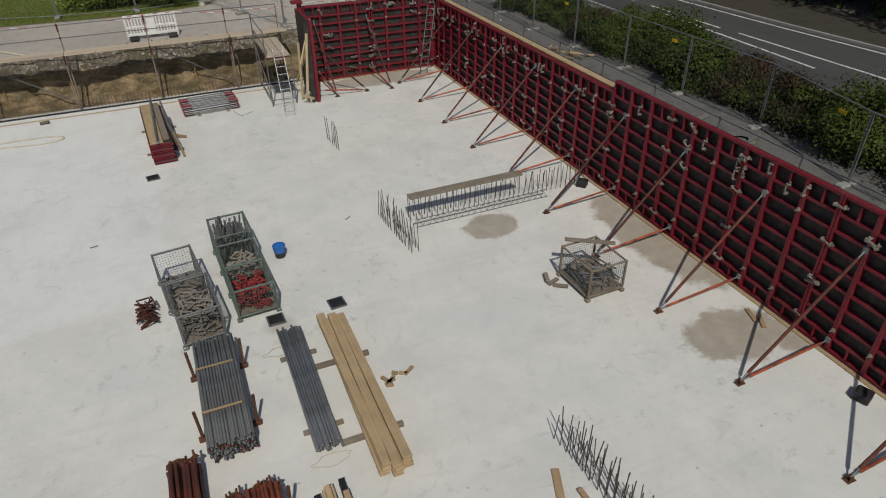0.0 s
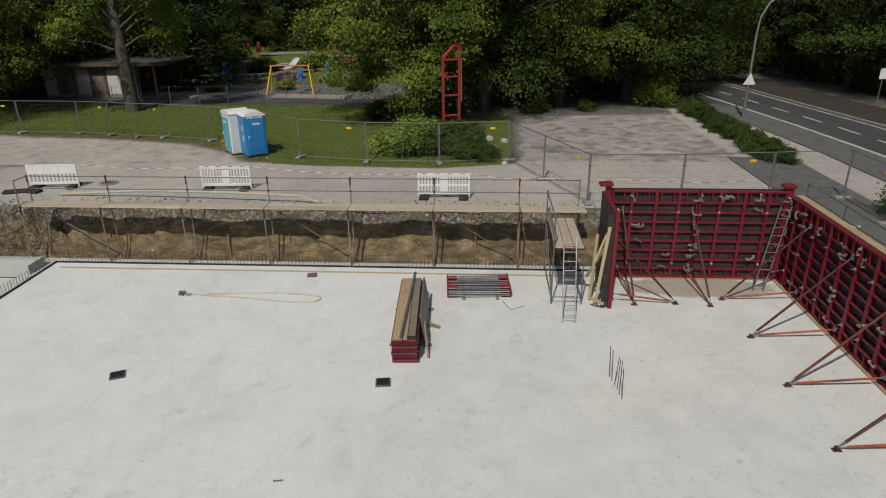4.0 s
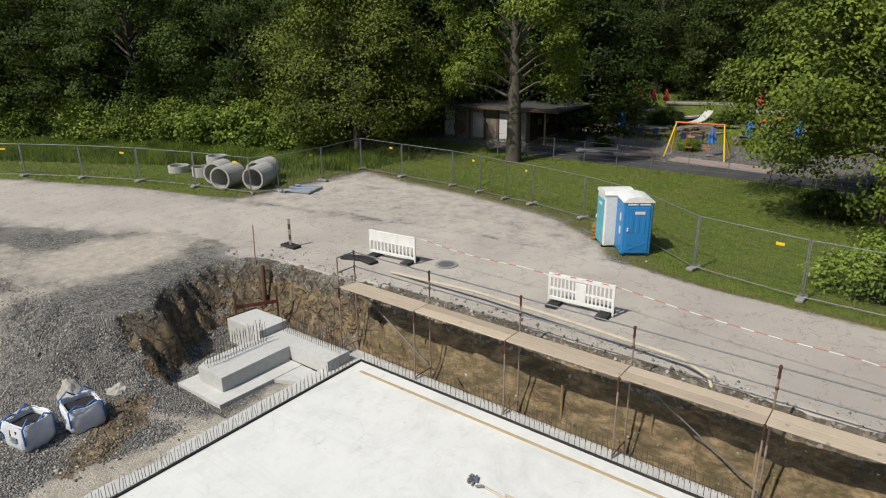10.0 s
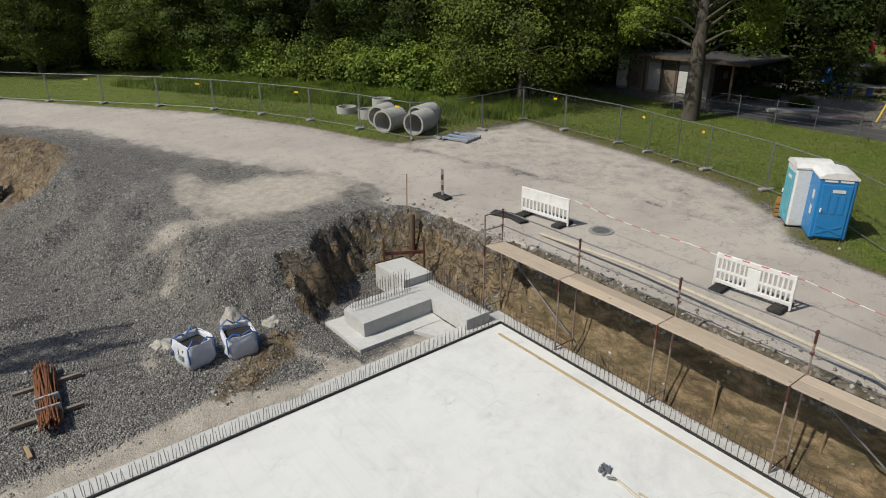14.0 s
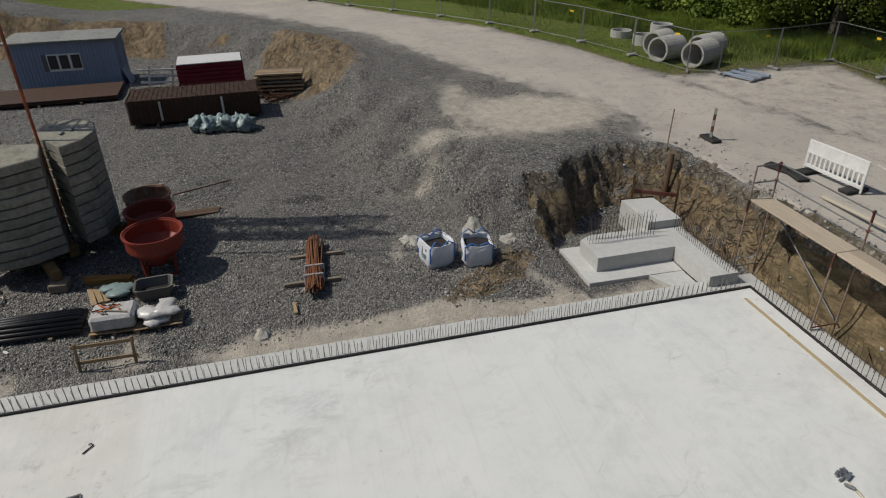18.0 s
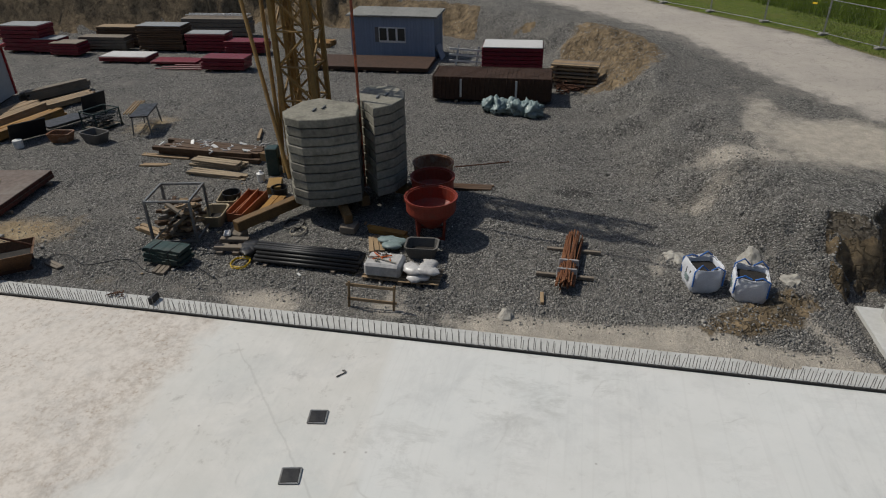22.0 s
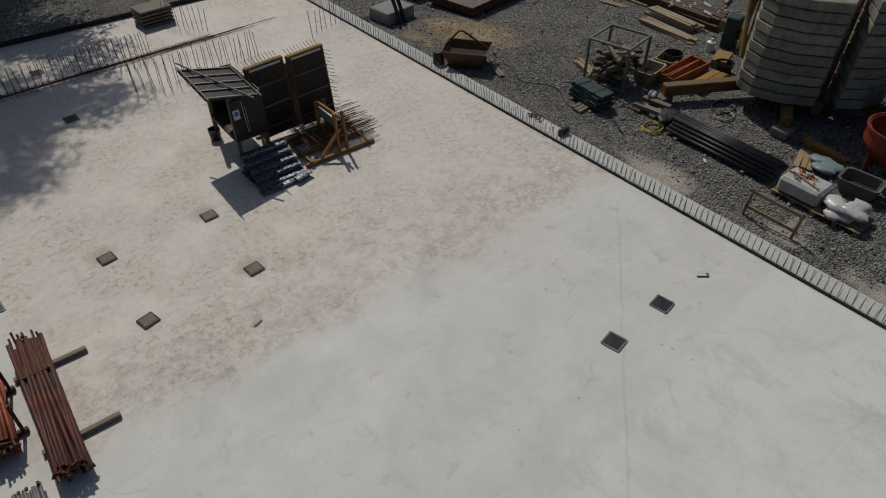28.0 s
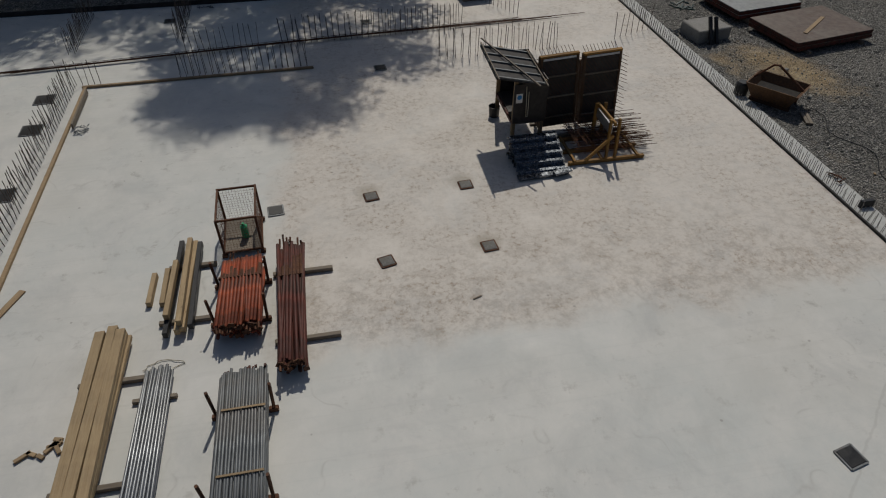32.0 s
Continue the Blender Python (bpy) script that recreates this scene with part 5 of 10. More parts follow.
part("white_stripe", whites, M_WHITEP, tape)["kind"] = "stuff"
# beacon post
bp = thing("beacon_post", "weathered striped beacon post on a rubber foot", "beacon post", pose(-6.34, 2.75, UP))
part("rubber_foot", Geo().box((0, 0, 0.06), (0.8, 0.4, 0.1), b=0.03), M_TYRE, bp)
for i in range(5):
    part("band", Geo().box((0, 0, 0.2 + i * 0.21), (0.09, 0.05, 0.21), pose(0, 0, 0, 0, 0, 35).to_3x3()), M_RUST if i % 2 else M_KERB, bp)
solo("surveying_rod", Geo().tube((-6.1, 0.9, 1.3), (-6.1, 0.95, 3.1), 0.02, 6), M_WOODZ, "thin upright timber rod at the pit edge", "rod")
# red gantry
gan = thing("gantry", "tall red steel sign gantry frame with yellow board", "gantry", pose(14.28, 14.72, UP, 0, 0, 25))
for p, q in (((-0.5, 0, 0), (-0.5, 0, 4.3)), ((0.45, 0, 0), (0.45, 0, 5.1)), ((-0.5, 0, 4.3), (0.2, 0, 5.0)), ((0.2, 0, 5.0), (0.45, 0, 5.0))):
    part("post", Geo().beam(p, q, 0.12, 0.12, 0.01), M_REDSTEEL, gan)
for z in (1.2, 2.3, 3.3, 4.2):
    part("rung", Geo().beam((-0.5, 0, z), (0.45, 0, z), 0.09, 0.09, 0.008), M_REDSTEEL, gan)
part("side_board", Geo().box((0.56, 0.02, 3.4), (0.05, 0.2, 3.0), b=0.01), M_WOODZ, gan)

# ---- things on the slab ----
def lid(x, y, dark, rz=0.0, s=0.36):
    d = thing("floor_box", "dark steel floor box lid set in the slab" if dark else "grey-brown square lid over a floor opening", "floor box", pose(x, y, 0, 0, 0, rz), "floor boxes in the slab")
    part("frame", Geo().box((0, -s / 2, 0.012), (s, 0.03, 0.03)).box((0, s / 2, 0.012), (s, 0.03, 0.03)).box((-s / 2, 0, 0.012), (0.03, s, 0.03)).box((s / 2, 0, 0.012), (0.03, s, 0.03)), M_GALVD if dark else M_RUST, d)
    part("lid", Geo().box((0, 0, 0.02), (s - 0.035, s - 0.035, 0.03), b=0.006), M_BLACK if dark else M_LIDG, d)


M_LIDG = plain("dusty_grey_lid", (0.14, 0.135, 0.125), (0.1, 0.097, 0.09), (0.2, 0.17, 0.13), 0.7, amount=0.5)
for x, y, dk, rz in ((13.63, -7.33, 1, 8), (17.27, -15.96, 1, 4), (15.85, -16.0, 1, 2), (6.54, -7.34, 1, 25), (3.17, -16.28, 1, 10), (4.71, -16.22, 1, 12), (11.6, -22.32, 0, 14), (9.27, -22.41, 0, 6), (11.69, -24.73, 0, 8), (9.3, -24.79, 0, 3), (13.99, -24.59, 1, 5), (10.66, -31.66, 1, 3), (10.73, -35.5, 1, 3), (17.9, -36.9, 1, 0)):
    lid(x, y, dk, rz, 0.36 if dk else 0.32)
lid(10.07, -0.72, 0, 12, 0.3)
for x, y, z in ((20.85, -31.38, 0), (20.75, -29.57, 0), (20.6, -26.42, 0)):
    lid(x, y, 1, 2, 0.55)
for x, y, rz in ((25.72, -22.95, 20), (25.75, -13.35, 40)):
    bx = thing("junction_box", "small black plastic box by the formwork foot", "box", pose(x, y, 0, 0, 0, rz))
    part("case", Geo().box((0, 0, 0.1), (0.3, 0.3, 0.2), b=0.02), M_BLACK, bx)
    part("cap", Geo().box((0, 0, 0.205), (0.24, 0.24, 0.02), b=0.006), M_TAR, bx)


def mesh_box(w, d, h, frame_mat, m, label, fill=None, seed=0, lattice=None, group="wire mesh pallet boxes"):
    """A wire mesh pallet box with corner posts, rims, mesh sides, floor and feet."""
    b = thing("mesh_pallet_box", label, "mesh box", m, group)
    for sx in (-1, 1):
        for sy in (-1, 1):
            part("corner_post", Geo().box((sx * w / 2, sy * d / 2, h / 2 + 0.05), (0.05, 0.05, h - 0.05), b=0.006), frame_mat, b)
            part("foot", Geo().box((sx * w / 2, sy * d / 2, 0.04), (0.11, 0.11, 0.08), b=0.012), frame_mat, b)
    for z in (0.12, h):
        for sy in (-1, 1):
            part("rim", Geo().box((0, sy * d / 2, z), (w, 0.04, 0.045), b=0.006), frame_mat, b)
        for sx in (-1, 1):
            part("rim", Geo().box((sx * w / 2, 0, z), (0.04, d, 0.045), b=0.006), frame_mat, b)
    st = 0.065
    for sy in (-1, 1):
        g = Geo()
        for i in range(1, int(w / st)):
            g.tube((-w / 2 + i * st, sy * d / 2, 0.12), (-w / 2 + i * st, sy * d / 2, h), 0.003, 3, caps=False)
        for i in range(1, int((h - 0.12) / st)):
            g.tube((-w / 2, sy * d / 2, 0.12 + i * st), (w / 2, sy * d / 2, 0.12 + i * st), 0.003, 3, caps=False)
        part("mesh_side", g, lattice or frame_mat, b)
    for sx in (-1, 1):
        g = Geo()
        for i in range(1, int(d / st)):
            g.tube((sx * w / 2, -d / 2 + i * st, 0.12), (sx * w / 2, -d / 2 + i * st, h), 0.003, 3, caps=False)
        for i in range(1, int((h - 0.12) / st)):
            g.tube((sx * w / 2, -d / 2, 0.12 + i * st), (sx * w / 2, d / 2, 0.12 + i * st), 0.003, 3, caps=False)
        part("mesh_side", g, lattice or frame_mat, b)
    part("floor_panel", Geo().box((0, 0, 0.11), (w - 0.04, d - 0.04, 0.02)), M_WOODG, b)
    return b


def rods(n, area, z0, length, r, seed, upright=False, kinds=4):
    """Jumbled short bars."""
    q = random.Random(seed)
    g = Geo()
    for _ in range(n):
        x, y, z = q.uniform(-area[0], area[0]), q.uniform(-area[1], area[1]), z0 + q.random() * area[2]
        L = length * q.uniform(0.5, 1.0)
        if upright:
            v = Vector((q.uniform(-0.2, 0.2), q.uniform(-0.2, 0.2), 1)).normalized() * L
        else:
            a = q.uniform(0, math.pi)
            v = Vector((math.cos(a), math.sin(a), q.uniform(-0.15, 0.2))) * L / 2
        p = Vector((x, y, z))
        e0, e1 = (p, p + v) if upright else (p - v, p + v)
        for e in (e0, e1):
            e.x, e.y = max(-area[0] - 0.02, min(area[0] + 0.02, e.x)), max(-area[1] - 0.02, min(area[1] + 0.02, e.y))
        g.beam(e0, e1, r * 2, r * 1.4) if q.random() < 0.5 else g.tube(e0, e1, r, 6)
    return g


def heap_in(area, z, seed):
    n = 10
    q = random.Random(seed)
    g = Geo()
    pts = [(-area[0] + 2 * area[0] * i / n, -area[1] + 2 * area[1] * j / n, z + q.uniform(-0.04, 0.06)) for j in range(n + 1) for i in range(n + 1)]
    g.add(pts, [(j * (n + 1) + i, j * (n + 1) + i + 1, (j + 1) * (n + 1) + i + 1, (j + 1) * (n + 1) + i) for j in range(n) for i in range(n)])
    return g


def load(name, label, m, n, area, z0, length, r, mt, seed, upright=False):
    solo(name, rods(n, area, z0, length, r, seed, upright), mt, label, "metal parts", m, kind="stuff")


M_MESHG = plain("grey_green_box_steel", (0.15, 0.19, 0.165), (0.1, 0.13, 0.112), (0.14, 0.11, 0.08), 0.6, 0.3, grain=14, amount=0.5)
A1, A2 = pose(14.26, -15.5, 0, 0, 0, 6), pose(14.04, -14.12, 0, 0, 0, 7)
mesh_box(0.86, 1.32, 0.86, M_GALVD, A1, "grey wire mesh pallet box full of formwork clamps")
load("clamp_load", "heap of grey formwork clamps in a mesh box", A1, 210, (0.36, 0.58, 0.5), 0.16, 0.34, 0.019, M_CLAMP, 1)
mesh_box(0.86, 1.32, 0.86, M_GALVD, A2, "nearly empty grey wire mesh pallet box")
load("clamp_load", "few grey steel parts in a mesh box", A2, 16, (0.36, 0.5, 0.08), 0.16, 0.4, 0.022, M_GALVD, 2)
M_DEEPRED = plain("dull_red_fittings", (0.3, 0.03, 0.03), (0.14, 0.022, 0.022), (0.05, 0.03, 0.028), 0.6, grain=9, blot=5, amount=0.7)
for i, (y, n, mt, zz, L, up, lab) in enumerate(((-15.2, 170, M_DEEPRED, 0.42, 0.22, False, "red painted formwork fittings in a mesh box"), (-14.17, 160, M_CLAMP, 0.45, 0.28, False, "grey formwork fittings in a mesh box"), (-13.14, 110, M_GALVD, 0.1, 0.95, True, "upright steel tie rods in a mesh box"))):
    B = pose(15.51 - 0.06 * i, y, 0, 0, 0, 3.5)
    mesh_box(0.88, 1.0, 0.82 + 0.22 * (i == 2), M_MESHG, B, "grey-green wire mesh pallet box full of formwork fittings", lattice=M_MESHG)
    load("fitting_load", lab, B, n, (0.34, 0.45, zz), 0.16, L, 0.024, mt, 11 + i, up)
load("clamp_heap", "heap of rusty clamps lying on the slab", pose(13.2, -14.75, 0), 40, (0.2, 0.4, 0.28), 0.03, 0.45, 0.018, M_BROWNRED, 21)
C = pose(23.1, -17.68, 0, 0, 0, 2)
mesh_box(0.98, 1.16, 0.86, M_WOODG, C, "rusty wire mesh pallet box with wooden rims and mixed scrap", lattice=M_GALVD)
load("scrap_load", "mixed boards and steel scrap in a mesh box", C, 50, (0.4, 0.5, 0.25), 0.15, 0.8, 0.022, M_WOODG, 31)
load("scrap_load", "grey steel scrap in a mesh box", C, 40, (0.4, 0.5, 0.4), 0.15, 0.8, 0.018, M_GALVD, 32)
solo("plank", Geo().beam((22.75, -16.95, 0.93), (23.75, -17.6, 0.93), 0.12, 0.05, 0.006), M_WOODG, "grey plank lying across a mesh box", "plank")
for k, (x, y, a) in enumerate(((22.3, -17.3, 20), (22.36, -17.55, -35), (22.2, -17.15, 70))):
    solo("timber_offcut", Geo().box((0, 0, 0.03), (0.35, 0.1, 0.05), b=0.006), M_WOODG, "short grey timber offcut on the slab", "timber offcut", pose(x, y, 0.002 + 0.03 * k, 0, 0, a), "timber offcuts")
D = pose(14.68, -23.72, 0, 0, 0, 2)
mesh_box(0.82, 1.14, 1.0, M_RUST, D, "tall rusty brown wire mesh pallet box, almost empty")
cn = thing("canister", "small green canister in the mesh box", "canister", pose(14.62, -23.6, 0.14))
part("body", Geo().lathe([(0.0, 0.0), (0.08, 0.0), (0.08, 0.3), (0.03, 0.34), (0.03, 0.38), (0.0, 0.38)], 14), plain("green_plastic", (0.02, 0.3, 0.12), (0.03, 0.34, 0.15), rough=0.4), cn, smooth=False)
bk = thing("bucket", "blue plastic bucket with dark lower half", "bucket", pose(16.46, -13.45, 0))
part("body", Geo().lathe([(0.0, 0.004), (0.13, 0.004), (0.145, 0.2)], 20), M_BLACK, bk)
part("rim_band", Geo().lathe([(0.147, 0.16), (0.16, 0.34), (0.165, 0.34), (0.165, 0.31), (0.15, 0.16)], 20).lathe([(0.0, 0.28), (0.155, 0.28)], 20), M_BLUE, bk)


def pipe_stack(name, label, cat, x0, x1, y0, y1, layers, r, mt, seed, z0=0.1, rack=True, cap=None, group=""):
    q = random.Random(seed)
    t = thing(name, label, cat)
    cols = max(2, int((x1 - x0) / (2 * r * 1.04)))
    mesh = Geo().tube((0, -0.5, 0), (0, 0.5, 0), r, 9).mesh("tube", mt, True)
    for l in range(layers):
        for c in range(cols - (l % 2)):
            o = new("tube", mesh)
            o.parent = t
            x = x0 + r * 1.04 + (c + 0.5 * (l % 2)) * 2 * r * 1.04
            L = (y1 - y0) * q.uniform(0.96, 1.0)
            o.matrix_basis = pose(x, (y0 + y1) / 2 + q.uniform(-0.06, 0.06), z0 + r + l * r * 1.78, 0, 0, q.uniform(-0.7, 0.7) * (3.2 if name == "steel_prop_stack" else 1.0)) @ Matrix.Diagonal((1, L, 1, 1))
    top = z0 + 2 * r + (layers - 1) * r * 1.78
    if cap:
        for k in range(cols):
            part("end_fork", Geo().box((x0 + r + k * 2.08 * r, y0 - 0.02, z0 + q.uniform(0.02, max(top - z0, 0.05))), (r * 1.6, 0.07, r * 1.6), b=0.01), cap, t)
    if name == "steel_prop_stack":
        for k in range(cols):
            part("inner_tube", Geo().tube((x0 + r + k * 2.08 * r, y0 + 0.05, z0 + q.uniform(0.03, top - z0)), (x0 + r + k * 2.08 * r, y0 - q.uniform(0.08, 0.28), z0 + q.uniform(0.03, top - z0)), r * 0.6, 7), M_RUST, t)
            part("collar", Geo().tube((x0 + r + k * 2.08 * r, y0 + q.uniform(0.1, 0.3) * (y1 - y0), top - r), (x0 + r + k * 2.08 * r, y0 + 0.32 * (y1 - y0), top - r), r * 1.25, 9), M_RUST, t)
            part("inner_tube", Geo().tube((x0 + r + k * 2.08 * r, y1 - 0.05, top - q.uniform(0.03, 0.12)), (x0 + r + k * 2.08 * r + q.uniform(-0.02, 0.02), y1 + q.uniform(0.05, 0.2), top - q.uniform(0.03, 0.1)), r * 0.6, 7), M_RUST, t)
            part("head_plate", Geo().box((x0 + r + k * 2.08 * r, y1 + 0.03, z0 + q.uniform(0.05, top - z0)), (0.11, 0.02, 0.11), pose(0, 0, 0, 0, q.uniform(-40, 40), q.uniform(-20, 20)).to_3x3()), M_RUST, t)
    if rack:
        for yy in (y0 + (y1 - y0) * 0.22, y0 + (y1 - y0) * 0.78):
            part("cradle_beam", Geo().box(((x0 + x1) / 2, yy, 0.05), (x1 - x0 + 0.3, 0.09, 0.1), b=0.01), M_RUST, t)
            for sx, xx in ((-1, x0 - 0.07), (1, x1 + 0.07)):
                part("cradle_post", Geo().tube((xx, yy, 0.02), (xx + sx * 0.03, yy, top + 0.28), 0.03, 9), M_RUST, t)
    return t, top


gp, top = pipe_stack("steel_tube_stack", "stack of grey steel scaffold props in a rusty cradle", "tube stack", 14.06, 14.88, -19.55, -16.6, 8, 0.026, M_GALVD, 1, cap=M_BROWNRED)
for y in (-17.5, -18.7):
    solo("timber_batten", Geo().box((14.42, y, top + 0.012), (0.72, 0.04, 0.025), b=0.003), M_WOOD, "thin timber batten across the tube stack", "batten")
op, top2 = pipe_stack("steel_prop_stack", "stack of worn orange steel props in a dark cradle", "prop stack", 14.2, 15.06, -22.55, -20.65, 6, 0.034, M_RUSTRED, 2, cap=M_RUST)
pipe_stack("steel_tube_stack", "low bundle of thin grey steel tubes tied with rope", "tube stack", 15.78, 16.28, -20.1, -16.62, 3, 0.026, M_GALV, 3, 0.08, rack=False)
for y in (-19.5, -17.4):
    solo("bearer", Geo().box((16.05, y, 0.04), (0.75, 0.08, 0.08), b=0.006), M_WOODG, "grey timber bearer under a tube bundle", "bearer")
bp_, top3 = pipe_stack("steel_prop_stack", "bundle of rusty red adjustable steel props on timber bearers", "prop stack", 13.36, 13.92, -22.9, -19.6, 5, 0.036, M_BROWNRED, 4, 0.1, rack=False, cap=M_RUST)
for y, x in ((-22.3, 13.4), (-20.4, 13.35)):
    solo("bearer", Geo().box((x, y, 0.05), (1.25, 0.1, 0.1), b=0.008), M_WOODG, "grey timber bearer under a prop bundle", "bearer", pose(0, 0, 0))
rope = Geo()
q = random.Random(8)
for cx, cy in ((16.0, -20.25), (15.72, -17.1)):
    pts = [Vector((cx + 0.3 * math.cos(a * 0.7) * (1 + 0.3 * math.sin(3 * a)), cy + 0.14 * math.sin(a * 0.7), 0.015 + 0.01 * (a % 2))) for a in [i * 0.5 for i in range(18)]]
    rope.path(pts, 0.008, 5)
solo("rope", rope, M_HOSE, "pale rope ends lying beside the tubes", "rope", kind="stuff")


def beam_stack(label, items, mt, group):
    for x, y0, y1, z, w, h in items:
        solo("timber_beam", Geo().box((0, 0, 0), (w, y1 - y0, h), b=0.008), mt, label, "timber beam", pose(x, (y0 + y1) / 2, z + h / 2, 0, 0, random.Random(x * 7 + z).uniform(-0.8, 0.8)), group)


beam_stack("long pale timber plank in a stack on the slab", [(16.76 + 0.19 * i, -21.0 - 0.1 * (i % 2), -16.65 - 0.08 * i, 0.1 + 0.1 * l, 0.175, 0.09) for l in range(3) for i in range(3)], M_WOODY, "timber planks in the stack")
for y in (-20.0, -17.9):
    solo("bearer", Geo().box((16.85, y, 0.048), (1.15, 0.1, 0.095), b=0.008), M_WOODG, "grey timber bearer under the planks", "bearer")
for i, (x, y0, y1, mt, z) in enumerate(((15.58, -23.5, -21.0, M_BLACK, 0.1), (15.7, -23.55, -20.95, M_WOODY, 0.1), (15.82, -23.5, -20.9, M_WOODY, 0.1), (16.0, -23.6, -20.85, M_BLACK, 0.1), (15.76, -23.5, -21.0, M_WOODY, 0.24), (16.0, -22.8, -21.2, M_WOODY, 0.24), (16.22, -22.85, -21.8, M_WOODY, 0.0), (16.48, -22.75, -21.85, M_WOODY, 0.0))):
    solo("formwork_beam", Geo().box((0, 0, 0.07), (0.1, y1 - y0, 0.14), b=0.008), mt, "dark-ended timber formwork beam", "formwork beam", pose(x, (y0 + y1) / 2, z, 0, 0, (-1) ** i * 0.6), "formwork beams")
for y in (-21.3, -22.9):
    solo("bearer", Geo().box((15.72, y, 0.048), (0.98, 0.1, 0.095), b=0.008), M_WOODG, "grey timber bearer under the beams", "bearer")
q = random.Random(4)
for i in range(8):
    solo("timber_offcut", Geo().box((0, 0, 0.025), (q.uniform(0.12, 0.3), 0.07, 0.05), b=0.005), M_WOOD, "small pale timber offcut on the slab", "timber offcut", pose(17.75 + q.uniform(-0.3, 0.4), -18.85 + q.uniform(-0.2, 0.2), 0.001, 0, 0, q.uniform(0, 180)), "timber offcuts")

# stack of red-edged panels
ps = thing("panel_stack", "stack of flat red-edged formwork panels with a worn timber top", "panel stack", pose(13.98, -4.45, 0, 0, 0, 3.0))
for i in range(10):
    w = 0.72 - 0.05 * ((i * 7) % 4) / 3
    pn = part("panel", Geo().box((0.015 * (-1) ** i, 0.03 * ((i * 5) % 3), 0.085 + i * 0.068), (w, 3.9, 0.05), b=0.006), M_RED, ps)
    part("face_sheet", Geo().box((0.015 * (-1) ** i, 0.03 * ((i * 5) % 3), 0.117 + i * 0.068), (w - 0.02, 3.88, 0.012)), M_PLY, pn)
part("top_sheet", Geo().box((-0.12, 0, 0.755), (0.4, 3.9, 0.03), b=0.005), M_WOODY, ps)
part("top_board", Geo().box((0.2, 0.1, 0.765), (0.2, 3.7, 0.05), b=0.005), M_WOODG, ps)
part("bearer", Geo().box((0.1, 1.2, 0.03), (1.2, 0.09, 0.055)).box((0.1, -1.0, 0.03), (1.2, 0.09, 0.055)), M_WOODG, ps)
solo("steel_tube", Geo().tube((14.0, -6.5, 0.81), (13.95, -2.2, 0.83), 0.045, 9), M_GALV, "single galvanised tube lying on the panel stack", "steel tube")
solo("formwork_sheet", Geo().box((0, 0, 0.45), (0.06, 2.6, 0.9), pose(0, 0, 0, 0, -9, 0).to_3x3(), b=0.008), M_GALVD, "grey formwork sheet leaning on the panel stack", "formwork sheet", pose(14.42, -4.0, 0.01, 0, 0, 3))
for p, q2 in (((14.7, -6.1, 0.03), (14.5, -5.1, 0.6)), ((14.9, -4.4, 0.03), (14.55, -4.3, 0.12))):
    solo("timber_strut", Geo().beam(p, q2, 0.05, 0.1, 0.006), M_WOOD, "short timber leaning on the panel stack", "timber strut")
# flat scaffold frames
M_FRAMERED = plain("crimson_frame_paint", (0.28, 0.02, 0.035), (0.2, 0.018, 0.028), (0.3, 0.12, 0.11), 0.55, grain=9, blot=3.0, amount=0.5)
fs = thing("scaffold_frame_stack", "stack of grey scaffold frames with red ends laid flat", "frame stack", pose(16.0, -1.75, 0, 0, 0, 4))
for i in range(7):
    z = 0.1 + i * 0.045
    yo = (i % 3) * 0.05
    g = Geo()
    for j in range(5):
        g.tube((-1.05, -0.55 + 0.27 * j + yo, z), (1.05, -0.55 + 0.27 * j + yo, z), 0.02, 6)
    part("frame", g, M_GALV if i % 2 else M_GALVD, fs)
    for sx in (-1, 1):
        part("end_rail", Geo().tube((sx * 1.02, -0.6 + yo, z), (sx * 1.02, 0.58 + yo, z), 0.024, 7).box((sx * 0.85, -0.4 + yo, z), (0.28, 0.3, 0.02)).box((sx * 0.85, 0.3 + yo, z), (0.28, 0.24, 0.02)), M_FRAMERED, fs)
part("bearer", Geo().box((-0.5, 0, 0.035), (0.1, 1.4, 0.07)).box((0.6, 0, 0.035), (0.1, 1.4, 0.07)), M_WOODG, fs)
solo("wire_end", Geo().path([Vector((16.8, -2.55, 0.05)), Vector((16.95, -2.9, 0.02)), Vector((17.05, -3.1, 0.012)), Vector((17.3, -2.95, 0.012)), Vector((17.5, -2.8, 0.012))], 0.007, 5), M_REBAR, "loose bent wire on the slab", "wire")
hp = [Vector((6.15, -2.5, 0.03)), Vector((6.6, -2.45, 0.03)), Vector((7.4, -2.6, 0.02)), Vector((8.3, -2.62, 0.02)), Vector((9.3, -2.85, 0.02)), Vector((10.2, -2.95, 0.02)), Vector((10.75, -2.85, 0.02)), Vector((10.9, -2.6, 0.02)), Vector((10.7, -2.35, 0.02)), Vector((9.8, -2.25, 0.02)), Vector((8.6, -2.3, 0.02)), Vector((7.4, -2.4, 0.02)), Vector((6.5, -2.42, 0.03))]
fine = []
for a, b in zip(hp[:-1], hp[1:]):
    fine += [a.lerp(b, k / 4) for k in range(4)]
fine = [sum((fine[max(0, min(len(fine) - 1, i + d))] for d in range(-3, 4)), Vector()) / 7 for i in range(len(fine))]
hz = thing("hose", "pale hose lying in a long loop on the slab", "hose")
part("tube", Geo().path(fine, 0.026, 6), M_HOSE, hz)
load("hose_couplings", "small heap of hose couplings", pose(6.2, -2.45, 0), 8, (0.25, 0.14, 0.05), 0.03, 0.22, 0.025, M_GALV, 41)


